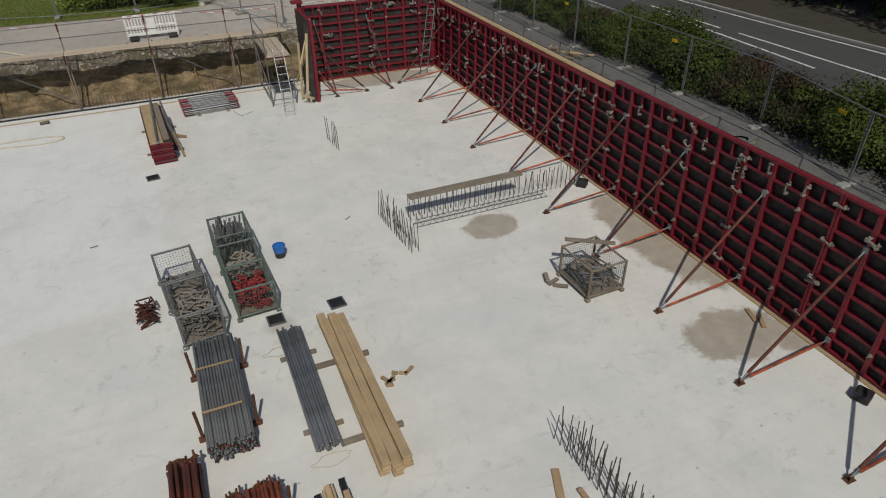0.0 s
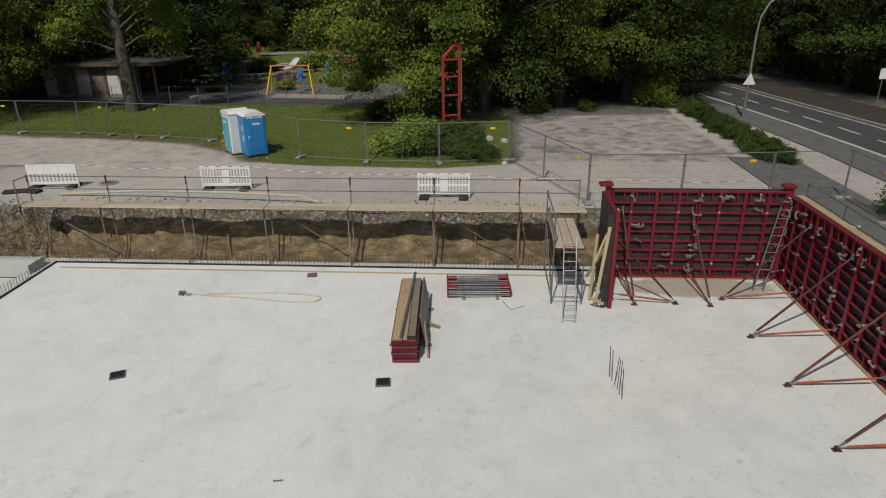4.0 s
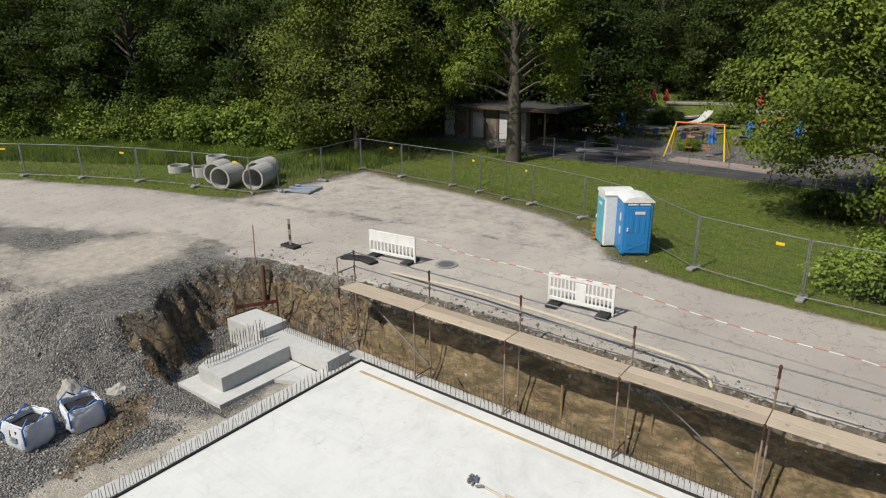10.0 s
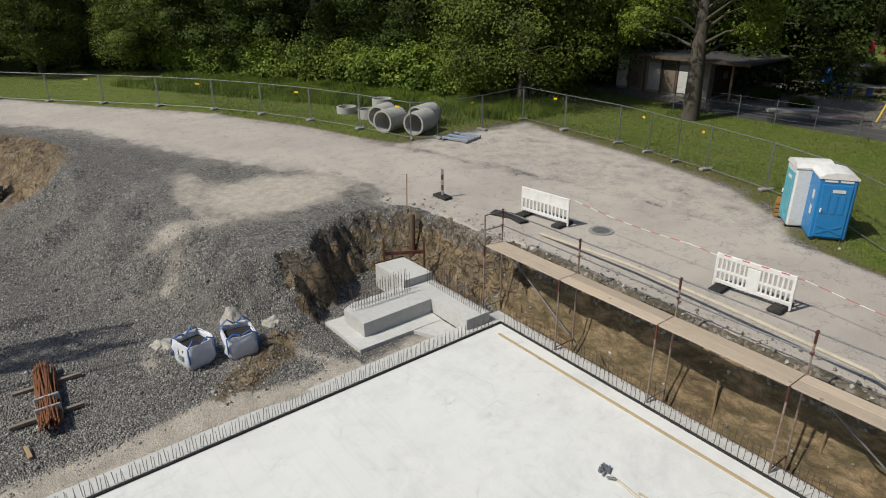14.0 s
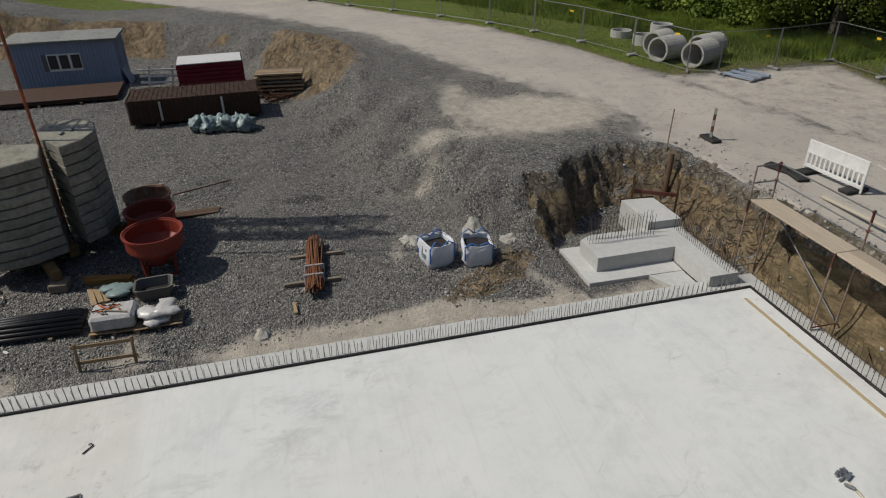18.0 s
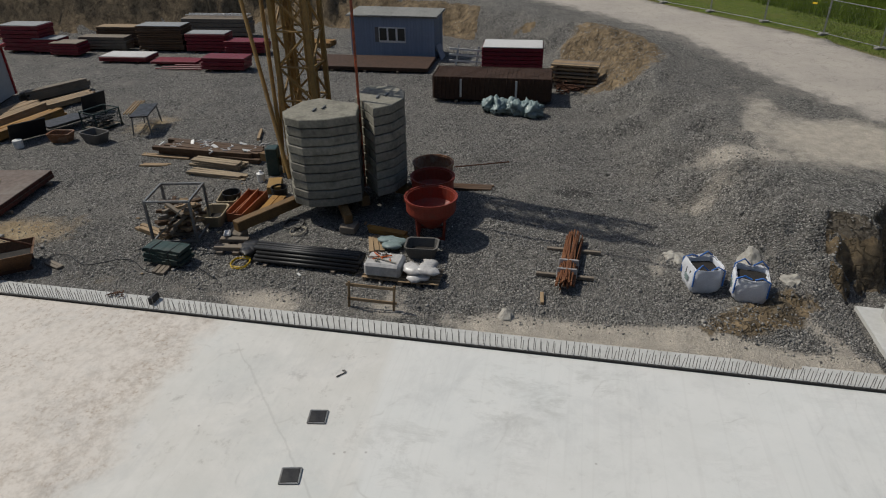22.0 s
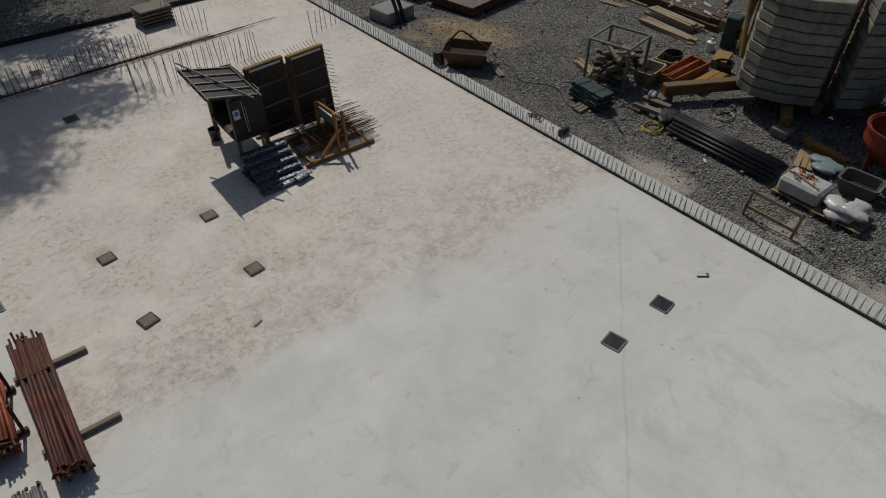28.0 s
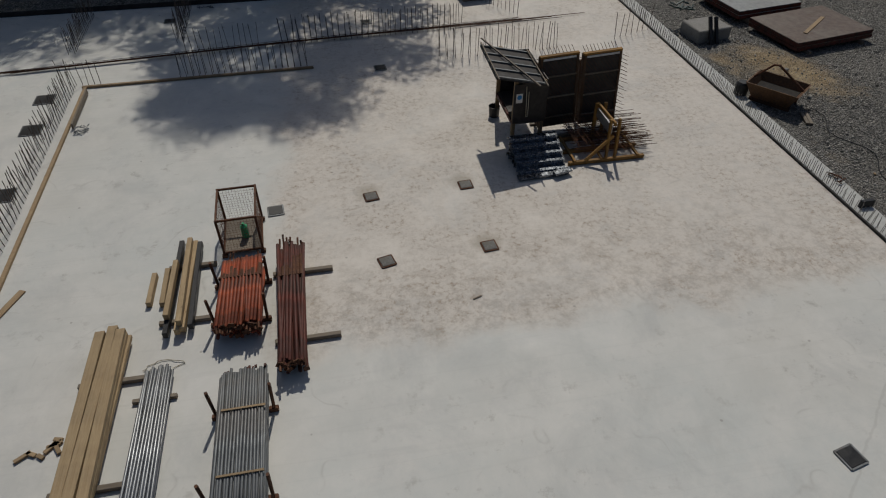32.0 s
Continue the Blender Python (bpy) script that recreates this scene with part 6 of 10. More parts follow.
# ---- rebar starters standing in the slab ----
def row(a, b, step, h, label="row of upright rebar starters in the slab", r=0.0105, seed=0, lean=0.06, rows=1, gap=0.18):
    a, b = Vector(a), Vector(b)
    n = max(1, int((b - a).length / step))
    t = (b - a).normalized()
    side = Vector((-t.y, t.x))
    pts = []
    for k in range(rows):
        off = side * gap * k
        pts += [(*(a.lerp(b, i / n) + off), 0.0) for i in range(n + 1)]
    solo("rebar_row", bars(pts, h, r, lean, seed), M_REBAR, label, "rebar", kind="stuff")


row((19.45, -12.5), (19.62, -14.7), 0.17, 0.78, seed=5, rows=2, gap=0.2)
row((20.2, -12.95), (25.9, -12.95), 0.16, 0.68, seed=6, rows=2, gap=-0.22)
row((19.5, -6.75), (19.62, -7.75), 0.17, 0.95, seed=7)
row((19.8, -21.4), (20.1, -23.6), 0.17, 0.7, seed=8, rows=2, gap=0.2)
row((20.35, -32.0), (20.1, -21.8), 0.2, 0.75, seed=9, rows=2, gap=0.22)
row((19.4, -32.15), (20.5, -32.25), 0.16, 0.8, seed=10)
row((13.0, -32.3), (17.0, -32.35), 0.2, 0.85, seed=11, rows=2, gap=0.2)
row((14.6, -34.1), (17.0, -34.0), 0.2, 0.85, seed=12)
row((7.4, -34.55), (13.8, -34.3), 0.2, 0.9, seed=13, rows=2, gap=0.25)
row((4.5, -32.3), (8.6, -32.2), 0.25, 0.95, seed=14, rows=2, gap=0.25)
row((0.7, -33.0), (2.2, -32.45), 0.25, 0.95, seed=15)
row((20.7, -34.6), (20.75, -37.9), 0.18, 0.8, seed=16, rows=2, gap=0.2)
row((17.2, -34.9), (17.25, -38.2), 0.18, 0.95, seed=17, rows=2, gap=0.2)
row((5.0, -35.2), (6.0, -36.8), 0.2, 0.9, seed=18)
solo("plank", Geo().box((0, 0, 0), (3.55, 0.3, 0.05), b=0.006), M_WOODG, "brown plank laid over the rebar starters", "plank", pose(21.95, -13.05, 0.72, 0, 0, 1))
lg = thing("lattice_girder", "pair of grey steel lattice girders lying on the slab", "lattice girder", pose(22.3, -13.45, 0, 0, 0, 1))
for k, (y, z) in enumerate(((-0.1, 0.02), (0.1, 0.02), (0, 0.2))):
    part("chord", Geo().tube((-2.1, y, z), (2.1, y, z), 0.012, 6), M_GALVD, lg)
gz = Geo()
for i in range(21):
    x = -2.1 + i * 0.2
    for y in (-0.1, 0.1):
        gz.tube((x, y, 0.02), (x + 0.1, 0, 0.2), 0.006, 4).tube((x + 0.1, 0, 0.2), (x + 0.2, y, 0.02), 0.006, 4)
part("web", gz, M_GALVD, lg)
solo("plank", Geo().box((0, 0, 0.02), (0.9, 0.14, 0.035), b=0.005), M_WOOD, "short pale plank on the slab", "plank", pose(19.3, -22.4, 0.001, 0, 0, 68))
for k, (p, q2) in enumerate((((19.8, -31.9, 0.04), (19.62, -22.5, 0.04)), ((19.9, -31.95, 0.04), (12.8, -32.05, 0.04)))):
    solo("edge_timber", Geo().beam(p, q2, 0.09, 0.07, 0.006), M_WOOD, "long pale timber edging on the slab", "edge timber")
solo("edge_timber", Geo().beam((19.65, -31.5, 0.11), (19.6, -29.4, 0.11), 0.05, 0.16, 0.006), M_WOODG, "dark timber upstand on the slab", "edge timber")
lb = thing("rebar_bundle", "long bundle of dark rebar lying on the slab", "rebar bundle")
q = random.Random(3)
for i in range(12):
    x0, x1 = 22.8 + q.uniform(-0.6, 0.4), 2.4 + q.uniform(0, 3.0)
    part("bar", Geo().path([Vector((x0, -33.35 + q.uniform(-0.06, 0.06), 0.06 + 0.012 * (i % 3))), Vector(((x0 + x1) / 2, -34.05 + q.uniform(-0.05, 0.05), 0.1 + 0.012 * (i % 4))), Vector((x1, -34.72 + q.uniform(-0.2, 0.2), 0.05))], 0.009, 5), M_RUST, lb)
load("shackle_heap", "small heap of steel shackles on the slab", pose(19.35, -29.3, 0), 22, (0.16, 0.2, 0.08), 0.02, 0.16, 0.014, M_GALV, 51)
load("shackle_heap", "small heap of steel parts on the slab", pose(16.7, -38.0, 0), 16, (0.3, 0.12, 0.06), 0.02, 0.2, 0.014, M_GALVD, 52)
pal = thing("timber_pallet", "dark timber pallet stack on the slab", "pallet", pose(6.2, -37.3, 0, 0, 0, 5))
for k in range(5):
    part("board", Geo().box((0, 0, 0.06 + k * 0.13), (1.2, 0.9, 0.07), b=0.008), M_WOODG, pal)
solo("bent_bar", Geo().path([Vector((1.92, -16.33, 0.02)), Vector((1.74, -16.18, 0.02)), Vector((1.68, -16.21, 0.03)), Vector((1.69, -16.27, 0.02))], 0.014, 6), M_BLACK, "short bent dark bar on the slab", "bent bar")
for x, y, a in ((9.9, -20.9, 20), (18.6, -12.3, 40), (12.0, -11.0, 10)):
    solo("timber_offcut", Geo().box((0, 0, 0.012), (0.2, 0.03, 0.02)), M_WOODG, "thin wood splinter on the slab", "timber offcut", pose(x, y, 0.001, 0, 0, a))
for p, a in (((26.0, -20.2), 70), ((26.05, -20.45), 60)):
    solo("timber_offcut", Geo().box((0, 0, 0.02), (0.45, 0.1, 0.03), b=0.004), M_WOOD, "pale board offcut by the formwork", "timber offcut", pose(p[0] - 0.3, p[1], 0.006, 0, 0, a))

# ---- work shelter with standing panels ----
sh = thing("work_shelter", "small timber shelter with dark sheet walls and slatted roof", "shelter", pose(7.28, -27.2, 0))
for x, y, h in ((-0.4, 0.78, 1.85), (0.38, 0.78, 2.0), (-0.4, -0.85, 1.9), (0.38, -0.85, 2.08)):
    part("post", Geo().box((x, y, h / 2), (0.1, 0.1, h), b=0.008), M_WOODZ, sh)
for y in (0.78, -0.85):
    part("rail", Geo().box((0, y, 0.68), (0.8, 0.06, 0.1), b=0.006), M_WOODG, sh)
part("rail", Geo().box((0.41, -0.03, 0.68), (0.06, 1.65, 0.1), b=0.006), M_BROWNRED, sh)
part("side_wall", Geo().box((-0.45, -0.03, 1.28), (0.03, 1.7, 1.2)), M_PLY, sh)
part("front_wall", Geo().box((-0.02, 0.84, 1.25), (0.9, 0.03, 1.12)), M_PLY, sh)
part("back_wall", Geo().box((-0.02, -0.91, 1.3), (0.86, 0.03, 1.25)), M_PLY, sh)
part("shelf", Geo().box((0, -0.03, 0.745), (0.78, 1.6, 0.03)), M_PLY, sh)
part("notice", Geo().box((0.29, 0.862, 1.42), (0.17, 0.01, 0.26)), M_WHITEP, sh)
part("notice_disc", Geo().lathe([(0, 0), (0.065, 0), (0.065, 0.006), (0, 0.006)], 14).turned(pose(0.29, 0.868, 1.45, 90)), M_BLUEP, sh)
part("rope", Geo().path([Vector((0.12, 0.87, 1.75)), Vector((0.1, 0.9, 1.2)), Vector((0.08, 0.89, 0.88)), Vector((0.03, 0.89, 0.9)), Vector((0.05, 0.88, 1.6))], 0.012, 5), M_HOSE, sh)
rf = pose(0.36, 0.25, 2.06, -2, -13, 0)
part("roof_sheet", Geo().box((0, 0, 0), (1.36, 1.8, 0.03)).turned(rf), M_PLY, sh)
for k in range(5):
    part("roof_batten", Geo().box((0, -0.85 + k * 0.425, 0.035), (1.38, 0.05, 0.04)).turned(rf), M_GALVD, sh)
for x in (-0.66, 0.66):
    part("roof_batten", Geo().box((x, 0.05, 0.07), (0.035, 2.0, 0.03)).turned(rf), M_WOODG, sh)
part("roof_batten", Geo().beam((0.6, -1.2, 0.09), (-0.4, 1.15, 0.09), 0.045, 0.03).turned(rf), M_WOODG, sh)
solo("bucket", Geo().lathe([(0, 0), (0.14, 0), (0.17, 0.32), (0.16, 0.32), (0.13, 0.03), (0, 0.03)], 14), M_BLACK, "black bucket beside the shelter post", "bucket", pose(7.75, -28.0, 0))
for i, x in enumerate((6.22, 5.02)):
    pf = thing("standing_panel", "upright dark formwork panel with timber frame and projecting rods", "formwork panel", pose(x, -27.0, 0.12, 2, 3, 1), "standing formwork panels")
    part("sheet", Geo().box((0, 0, 1.02), (0.98, 0.06, 2.04), b=0.008), M_PLY, pf)
    for sx in (-1, 1):
        part("stile", Geo().box((sx * 0.5, -0.04, 1.02), (0.07, 0.2, 2.04), b=0.008), M_BRWOOD, pf)
    part("back_stile", Geo().box((0.5, -0.24, 0.9), (0.07, 0.1, 1.8), b=0.008), M_BRWOOD, pf)
    for z in (0.3, 0.9, 1.5):
        part("rail", Geo().box((0, 0.045, z), (0.98, 0.04, 0.045), b=0.006), M_WOODG, pf)
    part("top_rail", Geo().box((0, 0.0, 2.06), (1.08, 0.12, 0.06), b=0.006), M_ORWOOD, pf)
    part("top_strip", Geo().box((0, 0.05, 1.99), (0.9, 0.03, 0.05)), M_WHITEP, pf)
    part("brace", Geo().beam((-0.55, -0.1, 1.6), (-0.62, -0.75, 0.0), 0.05, 0.08), M_BRWOOD, pf)
    q = random.Random(60 + i)
    face = part("rod", Geo().tube((0, -0.02, 0.04), (-0.05, 0.15, -0.05), 0.006, 4, caps=False), M_RUST, pf)
    face.matrix_basis = pose(-0.45, 0, 0.12)
    for a in range(10):
        for b in range(15):
            if a or b:
                again(face, pose(-0.45 + a * 0.1, q.uniform(-0.02, 0.02), 0.12 + b * 0.13))
    for k in range(10):
        part("rod", Geo().tube((-0.46 + k * 0.1, -0.02, 2.0), (-0.36 + k * 0.1, -0.12, 2.26), 0.007, 4), M_RUST, pf)
    for k in range(16):
        part("rod", Geo().tube((-0.5, 0, 0.3 + k * 0.11), (-0.5 - q.uniform(0.16, 0.3), 0.1, 0.2 + k * 0.11), 0.007, 4), M_RUST, pf)
        if i == 0:
            part("rod", Geo().tube((0.5, -0.05, 0.3 + k * 0.11), (0.62, -0.05, 0.36 + k * 0.11), 0.007, 4), M_RUST, pf)
    for y in (0.5, -0.3):
        part("bearer", Geo().box((0, y, -0.07), (1.3, 0.09, 0.09), b=0.006), M_WOODG, pf)
rk = thing("rebar_rack", "low timber rack full of rusty bent rebar", "rebar rack", pose(5.42, -25.7, 0))
for y in (-0.6, 0.0, 0.55):
    part("bearer", Geo().box((0, y, 0.06), (2.1, 0.09, 0.1), b=0.006), M_ORWOOD, rk)
for x in (-0.85, 0.15, 0.9):
    part("cross_timber", Geo().box((x, 0, 0.14), (0.07, 1.25, 0.06), b=0.006), M_ORWOOD, rk)
q = random.Random(66)
g = Geo()
for k in range(14):
    for l in range(4):
        y, z = -0.95 + k * 0.1 + q.uniform(-0.02, 0.02), 0.2 + l * 0.12 * (1 - 0.055 * k)
        if y > 0.35 and l > 2:
            continue
        part("bar", Geo().tube((0.75 + q.uniform(-0.2, 0.1), y, z), (-1.05 - q.uniform(0.1, 0.45), y + q.uniform(-0.03, 0.03), z + q.uniform(-0.02, 0.04)), 0.008, 4), M_RUST, rk)
for _ in range(60):
    x, z = q.uniform(-0.9, 0.9), 0.2 + q.random() * 0.4
    y = q.uniform(-0.9, 0.2)
    part("bar", Geo().tube((x, y - 0.4, z), (x + q.uniform(-0.05, 0.05), y + 0.4, z), 0.007, 4), M_RUST, rk)
for x in (-0.22, 0.02):
    part("timber", Geo().beam((x, 0.55, 0.12), (x, 0.45, 1.2), 0.06, 0.09, 0.006), M_ORWOOD, rk)
    part("timber", Geo().beam((x, -0.5, 0.12), (x, -0.5, 1.15), 0.06, 0.09, 0.006), M_ORWOOD, rk)
part("timber", Geo().beam((0.6, 0.58, 0.12), (-0.1, 0.5, 0.75), 0.05, 0.09, 0.006), M_ORWOOD, rk)
part("timber", Geo().beam((-0.1, 0.5, 1.08), (-0.05, -0.6, 1.08), 0.06, 0.09, 0.006), M_ORWOOD, rk)
part("board", Geo().box((-0.02, 0.0, 0.9), (0.06, 0.95, 0.26), b=0.006), M_GALV, rk)
ss = thing("steel_sheet_stack", "stack of shiny dark steel trays beside the shelter", "steel stack", pose(7.27, -25.35, 0))
M_TRAY = plain("shiny_dark_steel", (0.4, 0.43, 0.47), (0.2, 0.22, 0.25), (0.05, 0.05, 0.055), 0.24, 0.9, grain=9, blot=5, amount=0.6, spread=0.5)
q = random.Random(70)
for k in range(5):
    y = -0.42 + 0.2 * k
    for l in range(5 - k):
        z = 0.04 + l * 0.125
        x = q.uniform(-0.04, 0.04)
        t = Geo().box((x, y, z + 0.085), (1.3, 0.19, 0.018), b=0.004).box((x, y + 0.09, z + 0.04), (1.3, 0.016, 0.09)).box((x, y - 0.09, z + 0.04), (1.3, 0.016, 0.09))
        for c in range(9):
            t.box((x - 0.56 + c * 0.14, y + 0.1, z + 0.045), (0.02, 0.012, 0.07))
        part("tray", t, M_TRAY, ss)
part("tray", Geo().box((0.0, 0.56, 0.06), (1.35, 0.2, 0.07), pose(0, 0, 0, 0, 0, 3).to_3x3(), b=0.006), M_TRAY, ss)
part("tray", Geo().box((-0.5, 0.6, 0.13), (0.5, 0.18, 0.05), pose(0, 0, 0, 0, 0, 14).to_3x3(), b=0.006), M_TRAY, ss)

# ---- yard ----
def big_bag(m, seed):
    q = random.Random(seed)
    b = thing("big_bag", "white woven bulk bag with blue lifting straps, open and half full", "bulk bag", m, "bulk bags on the gravel")
    n, g = 24, Geo()
    prof = [(0.40, 0.0), (0.45, 0.06), (0.49, 0.2), (0.485, 0.4), (0.49, 0.56), (0.475, 0.7), (0.46, 0.8), (0.44, 0.83), (0.43, 0.78), (0.43, 0.6), (0.43, 0.35)]
    pts = []
    for k, (r, z) in enumerate(prof):
        for i in range(n):
            a = 2 * math.pi * i / n
            sq = (abs(math.cos(a)) ** 7 + abs(math.sin(a)) ** 7) ** (-1 / 7)
            w = 1 + 0.13 * noise.fractal(Vector((math.cos(a) * 2.2, math.sin(a) * 2.2, z * 3.5 + seed * 3)), 0.7, 2.0, 3)
            zz = z * (0.92 if seed == 2 else 1.0) + (0.2 * noise.noise(Vector((math.cos(a) * 1.7, math.sin(a) * 1.7, seed + 5))) * (z - 0.3) if k >= 3 else 0)
            pts.append((r * sq * w * math.cos(a), r * sq * w * math.sin(a), zz))
    g.add(pts, [(k * n + i, k * n + (i + 1) % n, (k + 1) * n + (i + 1) % n, (k + 1) * n + i) for k in range(len(prof) - 1) for i in range(n)])
    part("bag", g, M_BAG, b, smooth=True)
    # contents surface, its near-black colour standing in for shade within the bag
    part("fill", Geo().prism([(0.42 * (abs(math.cos(a)) ** 7 + abs(math.sin(a)) ** 7) ** (-1 / 7) * math.cos(a), 0.46 * (abs(math.cos(a)) ** 7 + abs(math.sin(a)) ** 7) ** (-1 / 7) * math.sin(a)) for a in [2 * math.pi * i / 20 for i in range(20)]], 0.4, 0.64), M_FILLSHADE, b)
    for sx in (-1, 1):
        for sy in (-1, 1):
            c = Vector((sx * 0.46, sy * 0.46, 0.78))
            part("strap", Geo().path([c + Vector((0, 0, -0.5)), c, c + Vector((-sx * 0.05, -sy * 0.22, 0.14 + q.uniform(-0.06, 0.08))), c + Vector((-sx * 0.02, -sy * 0.42, 0.02))], 0.025, 5), M_BLUE, b)
    part("rim_band", Geo().path([Vector((0.47 * (abs(math.cos(a)) ** 7 + abs(math.sin(a)) ** 7) ** (-1 / 7) * math.cos(a), 0.47 * (abs(math.cos(a)) ** 7 + abs(math.sin(a)) ** 7) ** (-1 / 7) * math.sin(a), 0.83 * (0.92 if seed == 2 else 1.0) + 0.106 * noise.noise(Vector((math.cos(a) * 1.7, math.sin(a) * 1.7, seed + 5))))) for a in [2 * math.pi * k / 24 for k in range(25)]], 0.014, 5), M_BAG, b)
    for z, w in ((0.47, 0.3), (0.42, 0.24), (0.37, 0.3), (0.32, 0.18)):
        part("print_bar", Geo().box((0.05, -0.51, z), (w, 0.03, 0.018)), M_TARP, b)
    return b


big_bag(at(-3.7, -7.85, -0.03, 14) @ Matrix.Diagonal((0.88, 0.88, 0.92, 1)), 1)
big_bag(at(-3.3, -6.72, -0.05, -8) @ Matrix.Diagonal((0.88, 0.88, 0.92, 1)), 2)


def spill(x, y, r, seed):
    """A crusted splash of old concrete."""
    g, n = Geo(), 18
    prof = [(1.0, -0.02), (0.85, 0.05), (0.55, 0.1), (0.25, 0.13), (0.02, 0.14)]
    pts = []
    for k, (f, z) in enumerate(prof):
        for i in range(n):
            a = 2 * math.pi * i / n
            w = 1 + 0.55 * noise.fractal(Vector((math.cos(a) * 1.3, math.sin(a) * 1.3, seed + f)), 0.8, 2.0, 3)
            px, py = x + r * f * w * math.cos(a), y + 0.8 * r * f * w * math.sin(a)
            pts.append((px, py, height_at(px, py) + z * (1 + 0.6 * noise.noise(Vector((px * 6, py * 6, seed))))))
    g.add(pts, [(k * n + i, k * n + (i + 1) % n, (k + 1) * n + (i + 1) % n, (k + 1) * n + i) for k in range(4) for i in range(n)])
    solo("concrete_spill", g, M_SPILL, "crusted pale splash of old concrete on the gravel", "concrete spill", group="concrete splashes")


M_SPILL = plain("crusted_concrete", (0.46, 0.44, 0.39), (0.34, 0.32, 0.28), (0.2, 0.18, 0.15), 0.95, grain=9, blot=3, amount=0.6, bump=1.0)
for i, (x, y, r) in enumerate(((-5.2, -8.4, 0.4), (-4.75, -6.45, 0.34), (-4.1, -5.45, 0.3), (-1.3, -12.9, 0.28))):
    spill(x, y, r, i * 4.0 + 1)


def rod_bundle(name, label, p, q2, n, r, spread, mt, seed, ties=()):
    q = random.Random(seed)
    t = thing(name, label, "rebar bundle")
    p, q2 = Vector(p), Vector(q2)
    for i in range(n):
        a, d = q.uniform(0, 2 * math.pi), math.sqrt(q.random()) * spread
        off, off2 = Vector((0, math.cos(a) * d, abs(math.sin(a)) * d)), Vector((0, math.cos(a + 0.5) * d, abs(math.sin(a + 0.5)) * d))
        part("bar", Geo().tube(p + off + Vector((q.uniform(-0.15, 0.15), 0, r)), q2 + off2 + Vector((q.uniform(-0.15, 0.15), 0, r)), r, 6), mt, t)
    for k in ties:
        c = p.lerp(q2, k) + Vector((0, 0, spread * 0.5))
        part("tie", Geo().box(c, (0.05, spread * 2.1, spread * 1.25), b=0.02), M_SACKS, t)
    return t


z0 = height_at(-4.2, -11.4)
for x, y0, y1 in ((-4.9, -12.1, -10.5), (-3.4, -12.3, -10.7)):
    solo("bearer", Geo().box((x, (y0 + y1) / 2, z0 + 0.05), (0.1, y1 - y0, 0.1), b=0.008), M_WOODG, "grey timber bearer under rebar", "bearer")
rod_bundle("rebar_bundle", "bundle of rust-brown rebar tied with white straps", (-5.5, -11.3, z0 + 0.1), (-2.7, -11.5, z0 + 0.1), 46, 0.02, 0.27, plain("orange_rust_rebar", (0.2, 0.075, 0.028), (0.12, 0.045, 0.02), (0.3, 0.15, 0.07), 0.8, grain=18, blot=4.0, amount=0.5), 5, (0.62, 0.8))
solo("timber_offcut", Geo().box((0, 0, 0.05), (0.5, 0.09, 0.09), b=0.008), M_WOOD, "short timber block on the gravel", "timber offcut", at(-2.2, -12.05, 0, 5))


def pallet(m, label="weathered timber pallet on the gravel"):
    p = thing("timber_pallet", label, "pallet", m)
    for i in range(6):
        part("board", Geo().box((0, -0.36 + i * 0.145, 0.135), (1.15, 0.1, 0.022), b=0.004), M_WOOD, p)
    for x in (-0.5, 0, 0.5):
        part("block", Geo().box((x, 0, 0.06), (0.1, 0.8, 0.12), b=0.006), M_WOODG, p)
    return p


def sack_pile(m, label, n, area, z, mt, seed):
    q = random.Random(seed)
    t = thing("sack_pile", label, "sacks", m)
    for i in range(n):
        g = Geo()
        nn, pts = 12, []
        for k in range(7):
            u = -1 + 2 * k / 6
            rr = (1 - abs(u) ** 3) ** 0.5
            for j in range(nn):
                a = 2 * math.pi * j / nn
                w = 1 + 0.45 * noise.fractal(Vector((u * 3 + i, math.cos(a) * 1.6, math.sin(a) * 1.6 + seed)), 0.8, 2.0, 3)
                pts.append((0.36 * u, 0.22 * rr * w * math.cos(a), 0.1 + 0.09 * rr * w * math.sin(a)))
        g.add(pts, [(k * nn + j, k * nn + (j + 1) % nn, (k + 1) * nn + (j + 1) % nn, (k + 1) * nn + j) for k in range(6) for j in range(nn)])
        o = part("sack", g, mt, t, smooth=True)
        o.matrix_basis = pose(q.uniform(-area[0], area[0]), q.uniform(-area[1], area[1]), z + (i // 4) * 0.15, q.uniform(-10, 10), q.uniform(-10, 10), q.uniform(0, 180))
    return t


pallet(at(-2.55, -15.45, 0, 92))
sack_pile(at(-2.55, -15.45, 0.15), "white plastic sacks piled on a pallet", 7, (0.2, 0.25), 0.0, M_SACKS, 3)
pallet(at(-2.6, -16.5, 0, 88))
bl = thing("wrapped_bricks", "film-wrapped block pile with loose rods and orange tools on top", "wrapped goods", at(-2.6, -16.5, 0.15, 90))
part("film", Geo().box((0, 0, 0.22), (1.05, 0.75, 0.42), b=0.07), M_SACKS, bl)
q = random.Random(9)
for k in range(9):
    part("tool", Geo().tube((q.uniform(-0.4, 0.4), q.uniform(-0.3, 0.3), 0.46), (q.uniform(-0.5, 0.5), q.uniform(-0.3, 0.3), 0.47), 0.018, 6), (M_ORANGE, M_BALLAST, M_RUST)[k % 3], bl)
bpz = thing("pipe_stack", "stack of long black plastic pipes on timber blocks", "pipe stack")
pm = Geo().tube((0, -1.6, 0), (0, 1.6, 0), 0.055, 12).mesh("pipe", M_BLACK, True)
